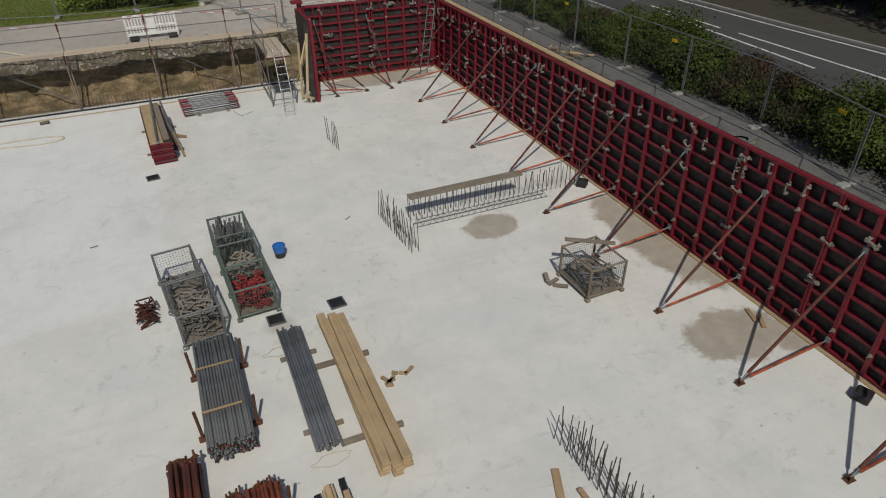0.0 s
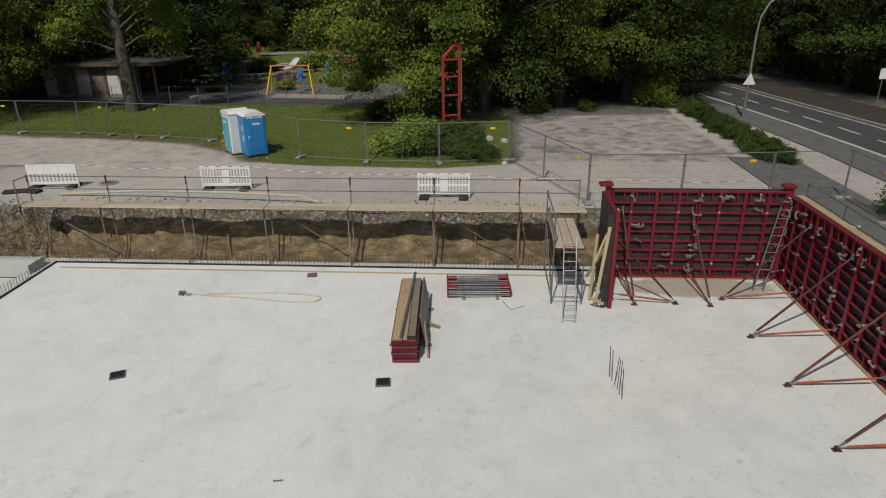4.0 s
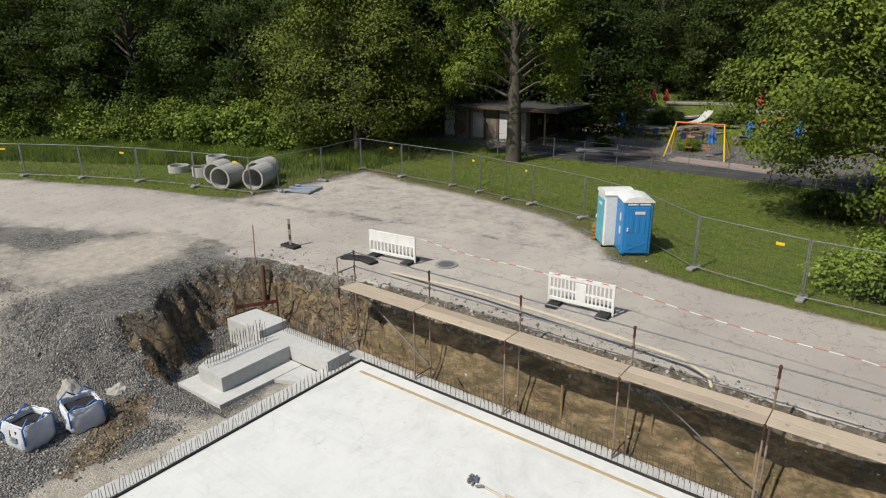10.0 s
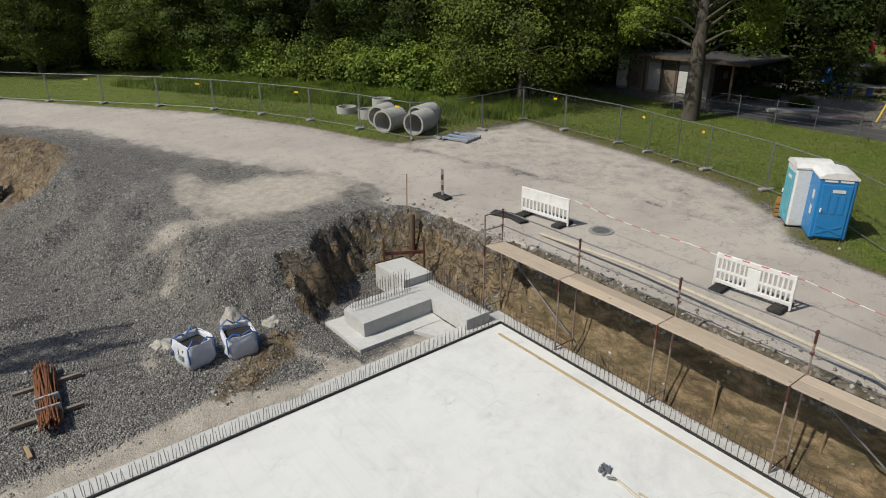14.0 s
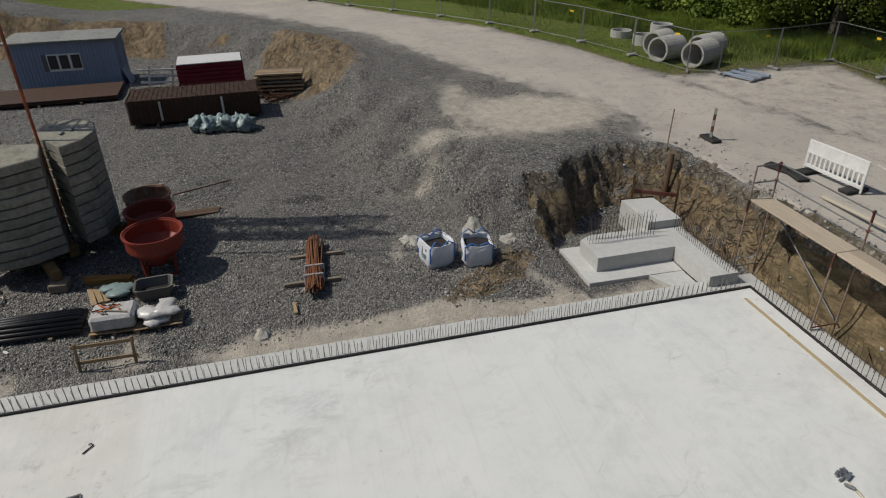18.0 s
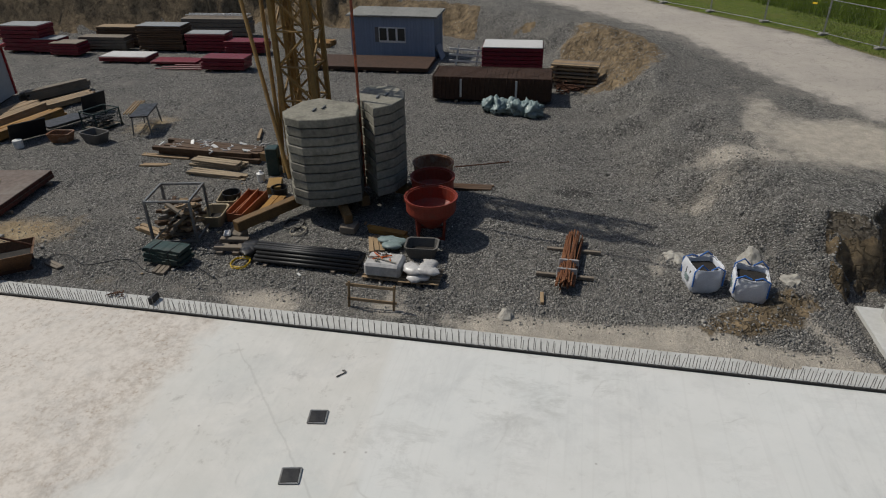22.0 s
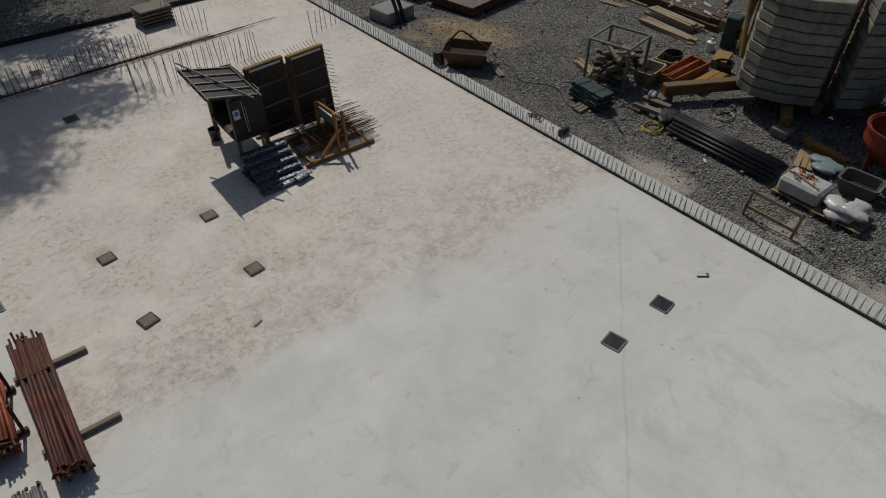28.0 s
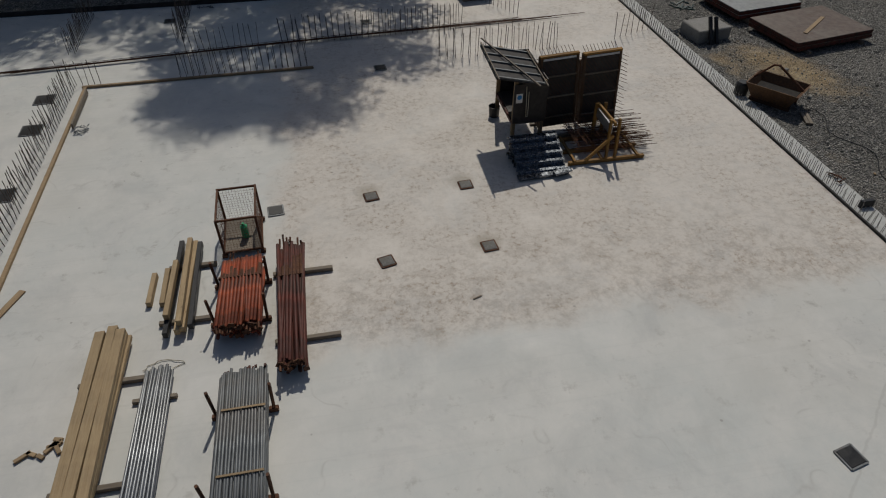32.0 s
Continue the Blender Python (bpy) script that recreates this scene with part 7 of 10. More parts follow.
for l in range(4):
    for c in range(7 - l):
        o = new("pipe", pm)
        o.parent = bpz
        o.matrix_basis = pose(-3.15 + 0.113 * (c + 0.5 * l), -18.9 + 0.04 * ((c * 3 + l) % 3), height_at(-2.8, -18.9) + 0.13 + l * 0.098, 0, 0, 0.8 * ((c + l) % 3 - 1))
for y in (-20.1, -18.0):
    solo("bearer", Geo().box((0, 0, 0.02), (0.95, 0.1, 0.11), b=0.006), M_WOODG, "timber bearer under pipes", "bearer", at(-2.8, y))
tr = thing("trestle_frame", "open timber batter-board frame by the slab edge", "timber frame", at(-0.95, -16.4, -0.05, 90))
for x in (-0.6, 0.62):
    part("post", Geo().box((x, 0, 0.42), (0.06, 0.06, 0.85), pose(0, 0, 0, 0, 4, 0).to_3x3(), b=0.006), M_WOODZ, tr)
for z in (0.28, 0.72):
    part("rail", Geo().box((0, 0.04, z), (1.35, 0.03, 0.09), b=0.004), M_WOOD, tr)


def hopper(m, mt, label, r=0.78, h=1.35):
    t = thing("concrete_skip", label, "concrete skip", m, "round concrete skips")
    part("bowl", Geo().lathe([(0.12, 0.32), (0.2, 0.3), (r * 0.95, h - 0.5), (r, h - 0.42), (r, h), (r + 0.03, h), (r + 0.03, h - 0.03), (r - 0.04, h - 0.03), (r - 0.05, h - 0.4), (0.3, h - 0.75), (0.0, h - 0.75)], 28), mt, t, smooth=False)
    part("rim", Geo().lathe([(r + 0.02, h - 0.06), (r + 0.05, h - 0.06), (r + 0.05, h + 0.01), (r + 0.02, h + 0.01)], 28), mt, t)
    for i in range(4):
        a = math.pi / 4 + i * math.pi / 2
        part("leg", Geo().beam((0.55 * math.cos(a), 0.55 * math.sin(a), 0), (0.62 * math.cos(a), 0.62 * math.sin(a), h - 0.5), 0.07, 0.07, 0.006), mt, t)
        b = a + math.pi / 2
        part("base_rail", Geo().beam((0.55 * math.cos(a), 0.55 * math.sin(a), 0.06), (0.55 * math.cos(b), 0.55 * math.sin(b), 0.06), 0.06, 0.06, 0.005), mt, t)
    return t


M_SKIP = plain("orange_red_skip_paint", (0.26, 0.036, 0.018), (0.19, 0.028, 0.015), (0.12, 0.07, 0.05), 0.6, amount=0.5, blot=2.5)
hopper(at(-5.25, -15.75, 0, 10), M_SKIP, "large orange-red round concrete skip on a leg frame")
hopper(at(-6.85, -16.05, 0, 30), M_SKIP, "orange-red round concrete skip behind the crane ballast", 0.7, 1.3)
hopper(at(-8.3, -16.35, 0, 50), plain("rust_and_cement_crust", (0.3, 0.16, 0.09), (0.22, 0.1, 0.055), (0.42, 0.37, 0.3), 0.85, grain=8, blot=3.0, amount=0.75), "rusty round concrete skip crusted with cement", 0.68, 1.2)

# ---- tower crane foot ----
M_OUTR = plain("rusty_yellow_brown_paint", (0.2, 0.115, 0.04), (0.13, 0.075, 0.03), (0.06, 0.04, 0.025), 0.65, amount=0.6, blot=3)
cr = thing("tower_crane", "yellow tower crane foot with lattice mast and concrete ballast", "tower crane")
CX, CY = -9.3, -21.3


def ballast(poly, z, n, h, gap=0.02):
    for i in range(n):
        k = 1 + 0.012 * math.sin(i * 2.3)
        cx, cy = sum(p[0] for p in poly) / len(poly), sum(p[1] for p in poly) / len(poly)
        pl = [(cx + (x - cx) * k, cy + (y - cy) * k) for x, y in poly]
        g = Geo()
        m = len(pl)
        e = 0.022
        small = [(cx + (x - cx) * (k - e), cy + (y - cy) * (k - e)) for x, y in poly]
        zz = z + i * (h + gap)
        rings = [(small, zz), (pl, zz + e), (pl, zz + h - e), (small, zz + h)]
        for rg, zr in rings:
            g.v += [(x, y, zr) for x, y in rg]
        g.f = [(a * m + j, a * m + (j + 1) % m, (a + 1) * m + (j + 1) % m, (a + 1) * m + j) for a in range(3) for j in range(m)] + [tuple(range(m))[::-1], tuple(range(3 * m, 4 * m))]
        part("ballast_block", g, M_BALLAST, cr, "grey concrete ballast block")
    top = z + n * (h + gap)
    part("lifting_eye", Geo().box((cx - 0.15, cy + 0.1, top + 0.005), (0.28, 0.07, 0.04), b=0.01), M_GALVD, cr)
    part("lifting_eye", Geo().box((cx + 0.15, cy - 0.1, top + 0.005), (0.28, 0.07, 0.04), b=0.01), M_GALVD, cr)


for a, b, w in (((-3.9, -21.75, 0.3), (-8.6, -19.0, 0.4), 0.3), ((-11.6, -22.6, 0.35), (-6.2, -18.2, 0.4), 0.3), ((-7.5, -17.0, 0.35), (-9.5, -23.5, 0.4), 0.3), ((-5.0, -18.4, 0.3), (-9.2, -20.8, 0.4), 0.26)):
    part("outrigger_beam", Geo().beam(a, b, w, 0.34, 0.02), M_OUTR, cr, "rusty brown outrigger beam")
    part("jack_pad", Geo().box((a[0], a[1], 0.02), (0.5, 0.5, 0.24), b=0.02), M_WOODG, cr)
ballast([(-5.85, -20.6), (-5.35, -20.3), (-5.12, -19.75), (-5.35, -18.95), (-5.9, -18.22), (-7.05, -18.5), (-7.2, -19.2), (-7.45, -19.95), (-7.0, -20.4)], 0.55, 10, 0.262, 0.032)
ballast([(-6.66, -18.06), (-6.2, -17.75), (-6.7, -17.3), (-7.5, -17.1), (-8.3, -17.3), (-8.85, -17.85), (-8.6, -18.7), (-7.4, -18.72)], 0.6, 10, 0.27, 0.032)
part("turntable", Geo().lathe([(0.0, 0.5), (0.95, 0.5), (0.95, 0.75), (0.8, 0.85), (0.0, 0.85)], 24, (-7.6, -19.6, 0)), M_YELLOW, cr)
W = 0.62
for sx in (-1, 1):
    for sy in (-1, 1):
        part("mast_chord", Geo().beam((CX + sx * W, CY + sy * W, 0.2), (CX + sx * W, CY + sy * W, 15.0), 0.16, 0.16, 0.01), M_YELLOW, cr)
for k in range(12):
    z = 0.5 + k * 1.2
    for i, (p, r) in enumerate((((-1, -1), (1, -1)), ((1, -1), (1, 1)), ((1, 1), (-1, 1)), ((-1, 1), (-1, -1)))):
        a, b = (p, r) if k % 2 else (r, p)
        part("mast_lacing", Geo().tube((CX + a[0] * W, CY + a[1] * W, z), (CX + b[0] * W, CY + b[1] * W, z + 1.2), 0.045, 6), M_YELLOW, cr)
        part("mast_lacing", Geo().tube((CX + a[0] * W, CY + a[1] * W, z), (CX + b[0] * W, CY + b[1] * W, z), 0.038, 6), M_YELLOW, cr)
for sx in (-1, 1):
    for sy in (-1, 1):
        part("inner_chord", Geo().beam((CX + sx * 0.36, CY + sy * 0.36, 0.4), (CX + sx * 0.36, CY + sy * 0.36, 15.0), 0.09, 0.09, 0.01), M_YELLOW, cr)
for k in range(16):
    z = 0.6 + k * 0.9
    for p, r in (((-1, -1), (1, -1)), ((1, -1), (1, 1)), ((1, 1), (-1, 1)), ((-1, 1), (-1, -1))):
        a, b = (p, r) if k % 2 else (r, p)
        part("inner_lacing", Geo().tube((CX + a[0] * 0.36, CY + a[1] * 0.36, z), (CX + b[0] * 0.36, CY + b[1] * 0.36, z + 0.9), 0.026, 5), M_YELLOW, cr)
for s in (-1, 1):
    part("raking_strut", Geo().tube((-7.9 - 0.25 * s, -21.75 - 0.2 * s, 0.35), (-10.9 + 0.5 * s, -24.0 + 0.9 * s, 9.2), 0.075, 9), M_YELLOW, cr)
    part("inner_strut", Geo().tube((CX + 0.7 * s, CY - 0.9, 0.3), (CX + 0.3 * s, CY - 0.5, 8.0), 0.05, 8), M_YELLOW, cr)
part("mast_strut", Geo().tube((-6.95, -18.45, 0.6), (-7.0, -18.5, 15.0), 0.045, 8), M_RUSTRED, cr, "rusty orange tube strut")
for k in range(6):
    part("ladder_rung", Geo().tube((CX + W + 0.05, CY - 0.2, 1 + k * 0.4), (CX + W + 0.05, CY + 0.2, 1 + k * 0.4), 0.014, 5), M_YELLOW, cr)
solo("cabinet", Geo().box((0, 0, 0.55), (0.5, 0.45, 1.1), b=0.03), M_GREEN, "dark green switch cabinet beside the crane mast", "switch cabinet", at(-9.0, -22.8, 0, 12))
solo("canister", Geo().lathe([(0.0, 0), (0.14, 0), (0.15, 0.3), (0.05, 0.36), (0.04, 0.42), (0.0, 0.42)], 14), M_WHITEP, "white plastic canister on the gravel", "canister", at(-8.2, -23.0))


def boards(cx, cy, rz, n, length, w, h, per, mt, label, seed, group, dz=0.0, jit=0.12):
    q = random.Random(seed)
    zb = height_at(cx, cy) + dz
    for i in range(n):
        r, l = i % per, i // per
        d = Vector((q.uniform(-jit, jit), (r - (per - 1) / 2) * w * 1.12, 0))
        c, s = math.cos(radians(rz)), math.sin(radians(rz))
        solo("timber_board", Geo().box((0, 0, h / 2), (length * q.uniform(0.85, 1.0), w, h), b=0.006), mt, label, "timber board", pose(cx + d.x * c - d.y * s, cy + d.x * s + d.y * c, zb + l * (h + 0.004), 0, 0, rz + q.uniform(-2, 2)), group)


for y, x in ((-28.4, -10.2), (-27.2, -10.6), (-26.0, -10.3), (-25.0, -10.8), (-24.5, -10.1)):
    solo("strap_scrap", Geo().box((0, 0, 0.05), (0.3, 0.14, 0.03), pose(0, 0, 0, 15, 20, 30).to_3x3()), M_WHITEP, "scrap of white strap on the beams", "strap", pose(x, y, height_at(-10, -26) + 0.36, 0, 0, y * 40))
boards(-8.9, -27.9, 100, 2, 1.2, 0.12, 0.07, 2, M_WOOD, "loose timber on the gravel", 3, "loose timbers")
boards(-12.6, -25.2, 20, 2, 1.5, 0.12, 0.07, 1, M_WOOD, "loose timber on the gravel", 4, "loose timbers", jit=0.4)

# rack of offcuts
rc = thing("offcut_rack", "grey steel stillage full of timber offcuts", "stillage", at(-3.7, -23.5, 0, 12) @ Matrix.Diagonal((1.22, 1.22, 1.12, 1)))
for sx in (-1, 1):
    for sy in (-1, 1):
        part("post", Geo().box((sx * 0.55, sy * 0.55, 0.68), (0.06, 0.06, 1.36), b=0.006), M_GALVD, rc)
for z in (0.15, 1.34):
    for s in (-1, 1):
        part("rail", Geo().box((0, s * 0.55, z), (1.1, 0.05, 0.06), b=0.005), M_GALVD, rc)
        part("rail", Geo().box((s * 0.55, 0, z), (0.05, 1.1, 0.06), b=0.005), M_GALVD, rc)
part("brace", Geo().beam((0.55, -0.5, 0.2), (0.55, 0.5, 1.3), 0.04, 0.02), M_GALVD, rc)
q = random.Random(12)
for k in range(80):
    solo("timber_offcut", Geo().box((0, 0, 0), (q.uniform(0.5, 1.05), 0.12, 0.09), b=0.005), (M_BRWOOD, M_WOODG, M_WOOD)[k % 3], "timber offcut in a steel stillage", "timber offcut", at(-3.7 + q.uniform(-0.38, 0.38), -23.5 + q.uniform(-0.38, 0.38), 0.22 + 0.0115 * k) @ pose(0, 0, 0, q.uniform(-20, 20), q.uniform(-20, 20), q.uniform(0, 180)), "timber offcuts in the stillage")
boards(-3.6, -24.5, 70, 4, 1.5, 0.14, 0.08, 2, M_WOOD, "timber beside the stillage", 8, "timbers by the stillage")
gb = thing("folded_tarpaulins", "dark green tarpaulins folded in a strapped bundle on timbers", "tarpaulin", at(-2.15, -23.05, 0.1, 84))
for k in range(5):
    g, nn = Geo(), 14
    pts = []
    for u, hz in ((-1.0, 0.0), (-1.0, 0.09), (1.0, 0.09), (1.0, 0.0)):
        for j in range(nn):
            x = -0.62 + 1.24 * j / (nn - 1)
            wv = noise.noise(Vector((x * 5, k * 3.0, u)))
            pts.append((x, u * (0.34 - 0.02 * k) + 0.05 * wv, hz + 0.02 * noise.noise(Vector((x * 7, u, k * 2.0)))))
    g.add(pts, [(r * nn + j, r * nn + j + 1, ((r + 1) % 4) * nn + j + 1, ((r + 1) % 4) * nn + j) for r in range(4) for j in range(nn - 1)] + [(0, nn, 2 * nn, 3 * nn), (nn - 1, 4 * nn - 1, 3 * nn - 1, 2 * nn - 1)])
    part("fold", g, M_GREEN, gb).matrix_basis = pose(0.03 * (-1) ** k, 0, 0.02 + 0.085 * k, 0, 0, 2.5 * (-1) ** k)
for x in (-0.3, 0.32):
    part("strap", Geo().path([Vector((x, -0.37, 0.0)), Vector((x, -0.36, 0.46)), Vector((x, 0.36, 0.46)), Vector((x, 0.37, 0.0))], 0.012, 5), M_BLACK, gb)
boards(-2.1, -23.0, 5, 3, 1.5, 0.12, 0.1, 3, M_WOODG, "timber bearer under the tarpaulin", 9, "tarpaulin bearers")


def tipping_skip(m, mt):
    t = thing("tipping_skip", "rusty brown steel mortar skip with lifting bail", "skip", m)
    g = Geo()
    lo = [(-0.45, -0.3, 0.1), (0.45, -0.3, 0.1), (0.45, 0.3, 0.1), (-0.45, 0.3, 0.1)]
    hi = [(-0.65, -0.45, 0.52), (0.65, -0.45, 0.52), (0.65, 0.45, 0.52), (-0.65, 0.45, 0.52)]
    li = [(x * 0.93, y * 0.93, 0.13) for x, y, z in lo]
    hi2 = [(x * 0.95, y * 0.95, 0.52) for x, y, z in hi]
    g.add(lo + hi + hi2 + li, [(3, 2, 1, 0), (0, 1, 5, 4), (1, 2, 6, 5), (2, 3, 7, 6), (3, 0, 4, 7)] + [(4 + i, 4 + (i + 1) % 4, 8 + (i + 1) % 4, 8 + i) for i in range(4)] + [(8 + i, 8 + (i + 1) % 4, 12 + (i + 1) % 4, 12 + i) for i in range(4)] + [(12, 13, 14, 15)])
    part("trough", g, mt, t)
    part("bail", Geo().path([Vector((-0.62, 0, 0.5)), Vector((-0.25, 0, 0.95)), Vector((-0.12, 0, 0.97)), Vector((0.62, 0, 0.5))], 0.03, 7), M_RUST, t)
    part("fill", Geo().box((0, 0, 0.25), (1.0, 0.66, 0.1)), M_FILLSHADE, t)
    part("runner", Geo().box((0, -0.25, 0.05), (1.0, 0.08, 0.1)).box((0, 0.25, 0.05), (1.0, 0.08, 0.1)), M_RUST, t)


M_SKIPB = plain("brown_rusty_skip", (0.17, 0.085, 0.036), (0.1, 0.05, 0.024), (0.07, 0.04, 0.025), 0.75, amount=0.6, blot=3)
tipping_skip(at(-0.9, -27.45, 0, 128) @ Matrix.Diagonal((1.2, 1.25, 1.15, 1)), M_SKIPB)
boards(-1.3, -28.3, 45, 1, 1.0, 0.18, 0.06, 1, M_WOOD, "pale plank beside the skip", 10, "loose timbers")
boards(-1.3, -26.3, 70, 2, 0.7, 0.1, 0.08, 2, M_WOODG, "timber block beside the skip", 11, "loose timbers")
kb = thing("edge_motor_box", "small black box on the slab ledge", "box", pose(-0.12, -28.0, -0.04))
part("case", Geo().lathe([(0.0, 0), (0.2, 0), (0.2, 0.34), (0.15, 0.4), (0.0, 0.4)], 14), M_BLACK, kb)
solo("edge_marker", Geo().box((-0.1, -22.2, 0.05), (0.36, 0.1, 0.2), b=0.01), M_BLACK, "black rubber piece over the slab ledge", "rubber piece")
load("wire_tangle", "tangle of tie wire on the slab ledge", pose(-0.15, -23.4, -0.04), 14, (0.12, 0.3, 0.08), 0.01, 0.3, 0.012, M_RUST, 61)


def deck(cx, cy, w, d, rz, mt, edge, label, layers=2):
    t = thing("formwork_deck", label, "formwork deck", at(cx, cy, 0, rz))
    for k in range(layers):
        part("frame", Geo().box((0.04 * k, 0, 0.2 + k * 0.16), (w, d, 0.13), b=0.01), edge, t)
        part("sheet", Geo().box((0.04 * k, 0, 0.276 + k * 0.16), (w - 0.02, d - 0.02, 0.022)), mt, t)
    for x in (-0.35, 0.35):
        part("bearer", Geo().box((x * w, 0, 0.07), (0.12, d + 0.3, 0.13), b=0.008), M_WOODG, t)
    return t


M_BRSHEET = plain("brown_formwork_sheet", (0.14, 0.098, 0.074), (0.1, 0.07, 0.054), (0.22, 0.2, 0.17), 0.6, grain=6, blot=1.0, amount=0.4)
M_GRSHEET = plain("grey_formwork_sheet", (0.3, 0.31, 0.31), (0.24, 0.25, 0.25), (0.16, 0.15, 0.14), 0.6, grain=6, blot=1.0, amount=0.4)
deck(-4.95, -31.7, 3.4, 2.4, 10, M_BRSHEET, M_BROWNRED, "brown formwork decking stacked on timbers, red edges")
solo("plank", Geo().box((0, 0, 0.02), (1.9, 0.14, 0.04), b=0.005), M_WOOD, "plank lying on the formwork deck", "plank", at(-4.9, -31.5, 0.45, 38))
deck(-4.2, -34.5, 2.9, 2.4, 9, M_GRSHEET, M_BROWNRED, "grey formwork decking stacked on timbers, red edges", 2)
wc = thing("concrete_plinth", "white concrete block with two dark tubes leaning on it", "concrete block", at(-1.05, -32.3, 0, 8))
part("block", Geo().box((-0.15, 0, 0.2), (1.35, 1.1, 0.46), b=0.03), M_KERB, wc)
part("tube", Geo().tube((0.1, 0.75, 0.0), (0.1, 0.35, 0.85), 0.07, 10), M_BLACK, wc)
part("tube", Geo().tube((-0.15, 0.75, 0.0), (-0.15, 0.35, 0.8), 0.07, 10), M_BLACK, wc)
load("hose_coil", "green hose and cable coil on the ledge", pose(-0.7, -33.4, 0.5), 14, (0.35, 0.3, 0.12), 0.05, 0.5, 0.03, M_GREEN, 62)
# sawing table, carts, lumber
ct = thing("saw_table", "dark folding saw table with timber rails", "saw table", at(-12.9, -30.9, 0, 20) @ Matrix.Diagonal((1.3, 1.3, 1.15, 1)))
part("top", Geo().box((0, 0, 0.75), (1.5, 0.6, 0.06), b=0.01), M_BLACK, ct)
for k in range(4):
    part("rail", Geo().box((-0.5, -0.5 + k * 0.1 - 0.1, 0.74), (1.6, 0.04, 0.05)), M_WOOD, ct)
for x, y in ((-0.65, -0.25), (0.65, -0.25), (-0.65, 0.25), (0.65, 0.25)):
    part("leg", Geo().tube((x * 1.1, y * 1.2, 0), (x, y, 0.73), 0.025, 6), M_GALVD, ct)
boards(-12.2, -38.2, 176, 20, 4.6, 0.2, 0.13, 7, M_WOOD, "long pale timber beam in the lumber stack", 20, "lumber stacks by the container", 0.1)
boards(-11.9, -36.5, 174, 9, 4.2, 0.22, 0.12, 4, M_ORWOOD, "yellow-brown timber beam in the lumber stack", 21, "lumber stacks by the container", 0.1)
boards(-17.0, -39.1, 157, 14, 3.4, 0.2, 0.13, 4, M_WOODG, "grey timber beam in the lumber stack", 22, "lumber stacks by the container", 0.1)
boards(-15.6, -37.2, 160, 8, 3.0, 0.2, 0.12, 4, M_WOOD, "pale timber beam in the lumber stack", 23, "lumber stacks by the container", 0.1)
for x, y, w, h, rz, tilt in ((-10.6, -35.2, 1.5, 0.95, 150, 28), (-14.6, -34.9, 1.3, 1.0, 165, 12), (-12.3, -34.8, 1.9, 0.1, 160, 0)):
    solo("dark_sheet", Geo().box((0, 0, h / 2 + 0.3 * (h < 0.2)), (w, 0.05 if h > 0.2 else 1.1, h), pose(0, 0, 0, tilt, 0, 0).to_3x3(), b=0.01), M_BLACK, "black plastic-faced board leaning among the lumber", "board", at(x, y, 0, rz))


def tub(m, w, d, h, mt, label):
    t = thing("mortar_tub", label, "mortar tub", m)
    g = Geo()
    for s, z in ((0.8, 0.0), (1.0, h), (1.06, h), (1.06, h - 0.03), (0.99, h - 0.03), (0.94, h - 0.01), (0.76, 0.03)):
        g.v += [(sx * w / 2 * s, sy * d / 2 * s, z) for sx, sy in ((-0.8, -1), (0.8, -1), (1, -0.75), (1, 0.75), (0.8, 1), (-0.8, 1), (-1, 0.75), (-1, -0.75))]
    order = [0, 3, 2, 1, 5, 6]
    g.f = [(a * 8 + i, a * 8 + (i + 1) % 8, b * 8 + (i + 1) % 8, b * 8 + i) for a, b in zip(order[:-1], order[1:]) for i in range(8)] + [tuple(range(8))[::-1], tuple(range(48, 56))]
    part("shell", g, mt, t)
    part("residue", Geo().box((0, 0, h * 0.3), (w * 0.72, d * 0.7, 0.03)), M_FILLSHADE, t)
    return t


M_TUBO = plain("brown_plastic_tub", (0.26, 0.11, 0.045), (0.2, 0.085, 0.035), (0.3, 0.27, 0.22), 0.6, amount=0.5)
M_TUBB = plain("beige_plastic_tub", (0.36, 0.29, 0.18), (0.3, 0.24, 0.15), (0.15, 0.13, 0.1), 0.6, amount=0.5)
tub(at(-10.75, -33.7, 0, 100), 0.95, 0.65, 0.42, M_TUBO, "brown plastic mortar tub on the gravel")
tub(at(-10.9, -32.1, 0, 75), 1.1, 0.75, 0.45, M_LIDG, "grey plastic mortar tub on the gravel")
mesh_box(1.3, 1.0, 0.85, M_GREEN, at(-12.7, -33.1, 0, 165), "dark green wire mesh box on the gravel")
load("box_scrap", "dark scrap in a green mesh box", at(-12.7, -33.1, 0, 165), 60, (0.5, 0.4, 0.35), 0.15, 0.5, 0.03, M_BLACK, 91)
solo("canister", Geo().lathe([(0.0, 0), (0.19, 0), (0.2, 0.32), (0.19, 0.36), (0.0, 0.36)], 14), M_WHITEP, "white plastic bucket on the gravel", "bucket", at(-9.7, -35.0))
for x, y in ((-8.6, -37.2), (-8.2, -38.4)):
    solo("bucket", Geo().lathe([(0, 0), (0.24, 0), (0.28, 0.5), (0.26, 0.5), (0.22, 0.04), (0, 0.04)], 16), M_LIDG, "dark grey bucket beside the container", "bucket", at(x, y))
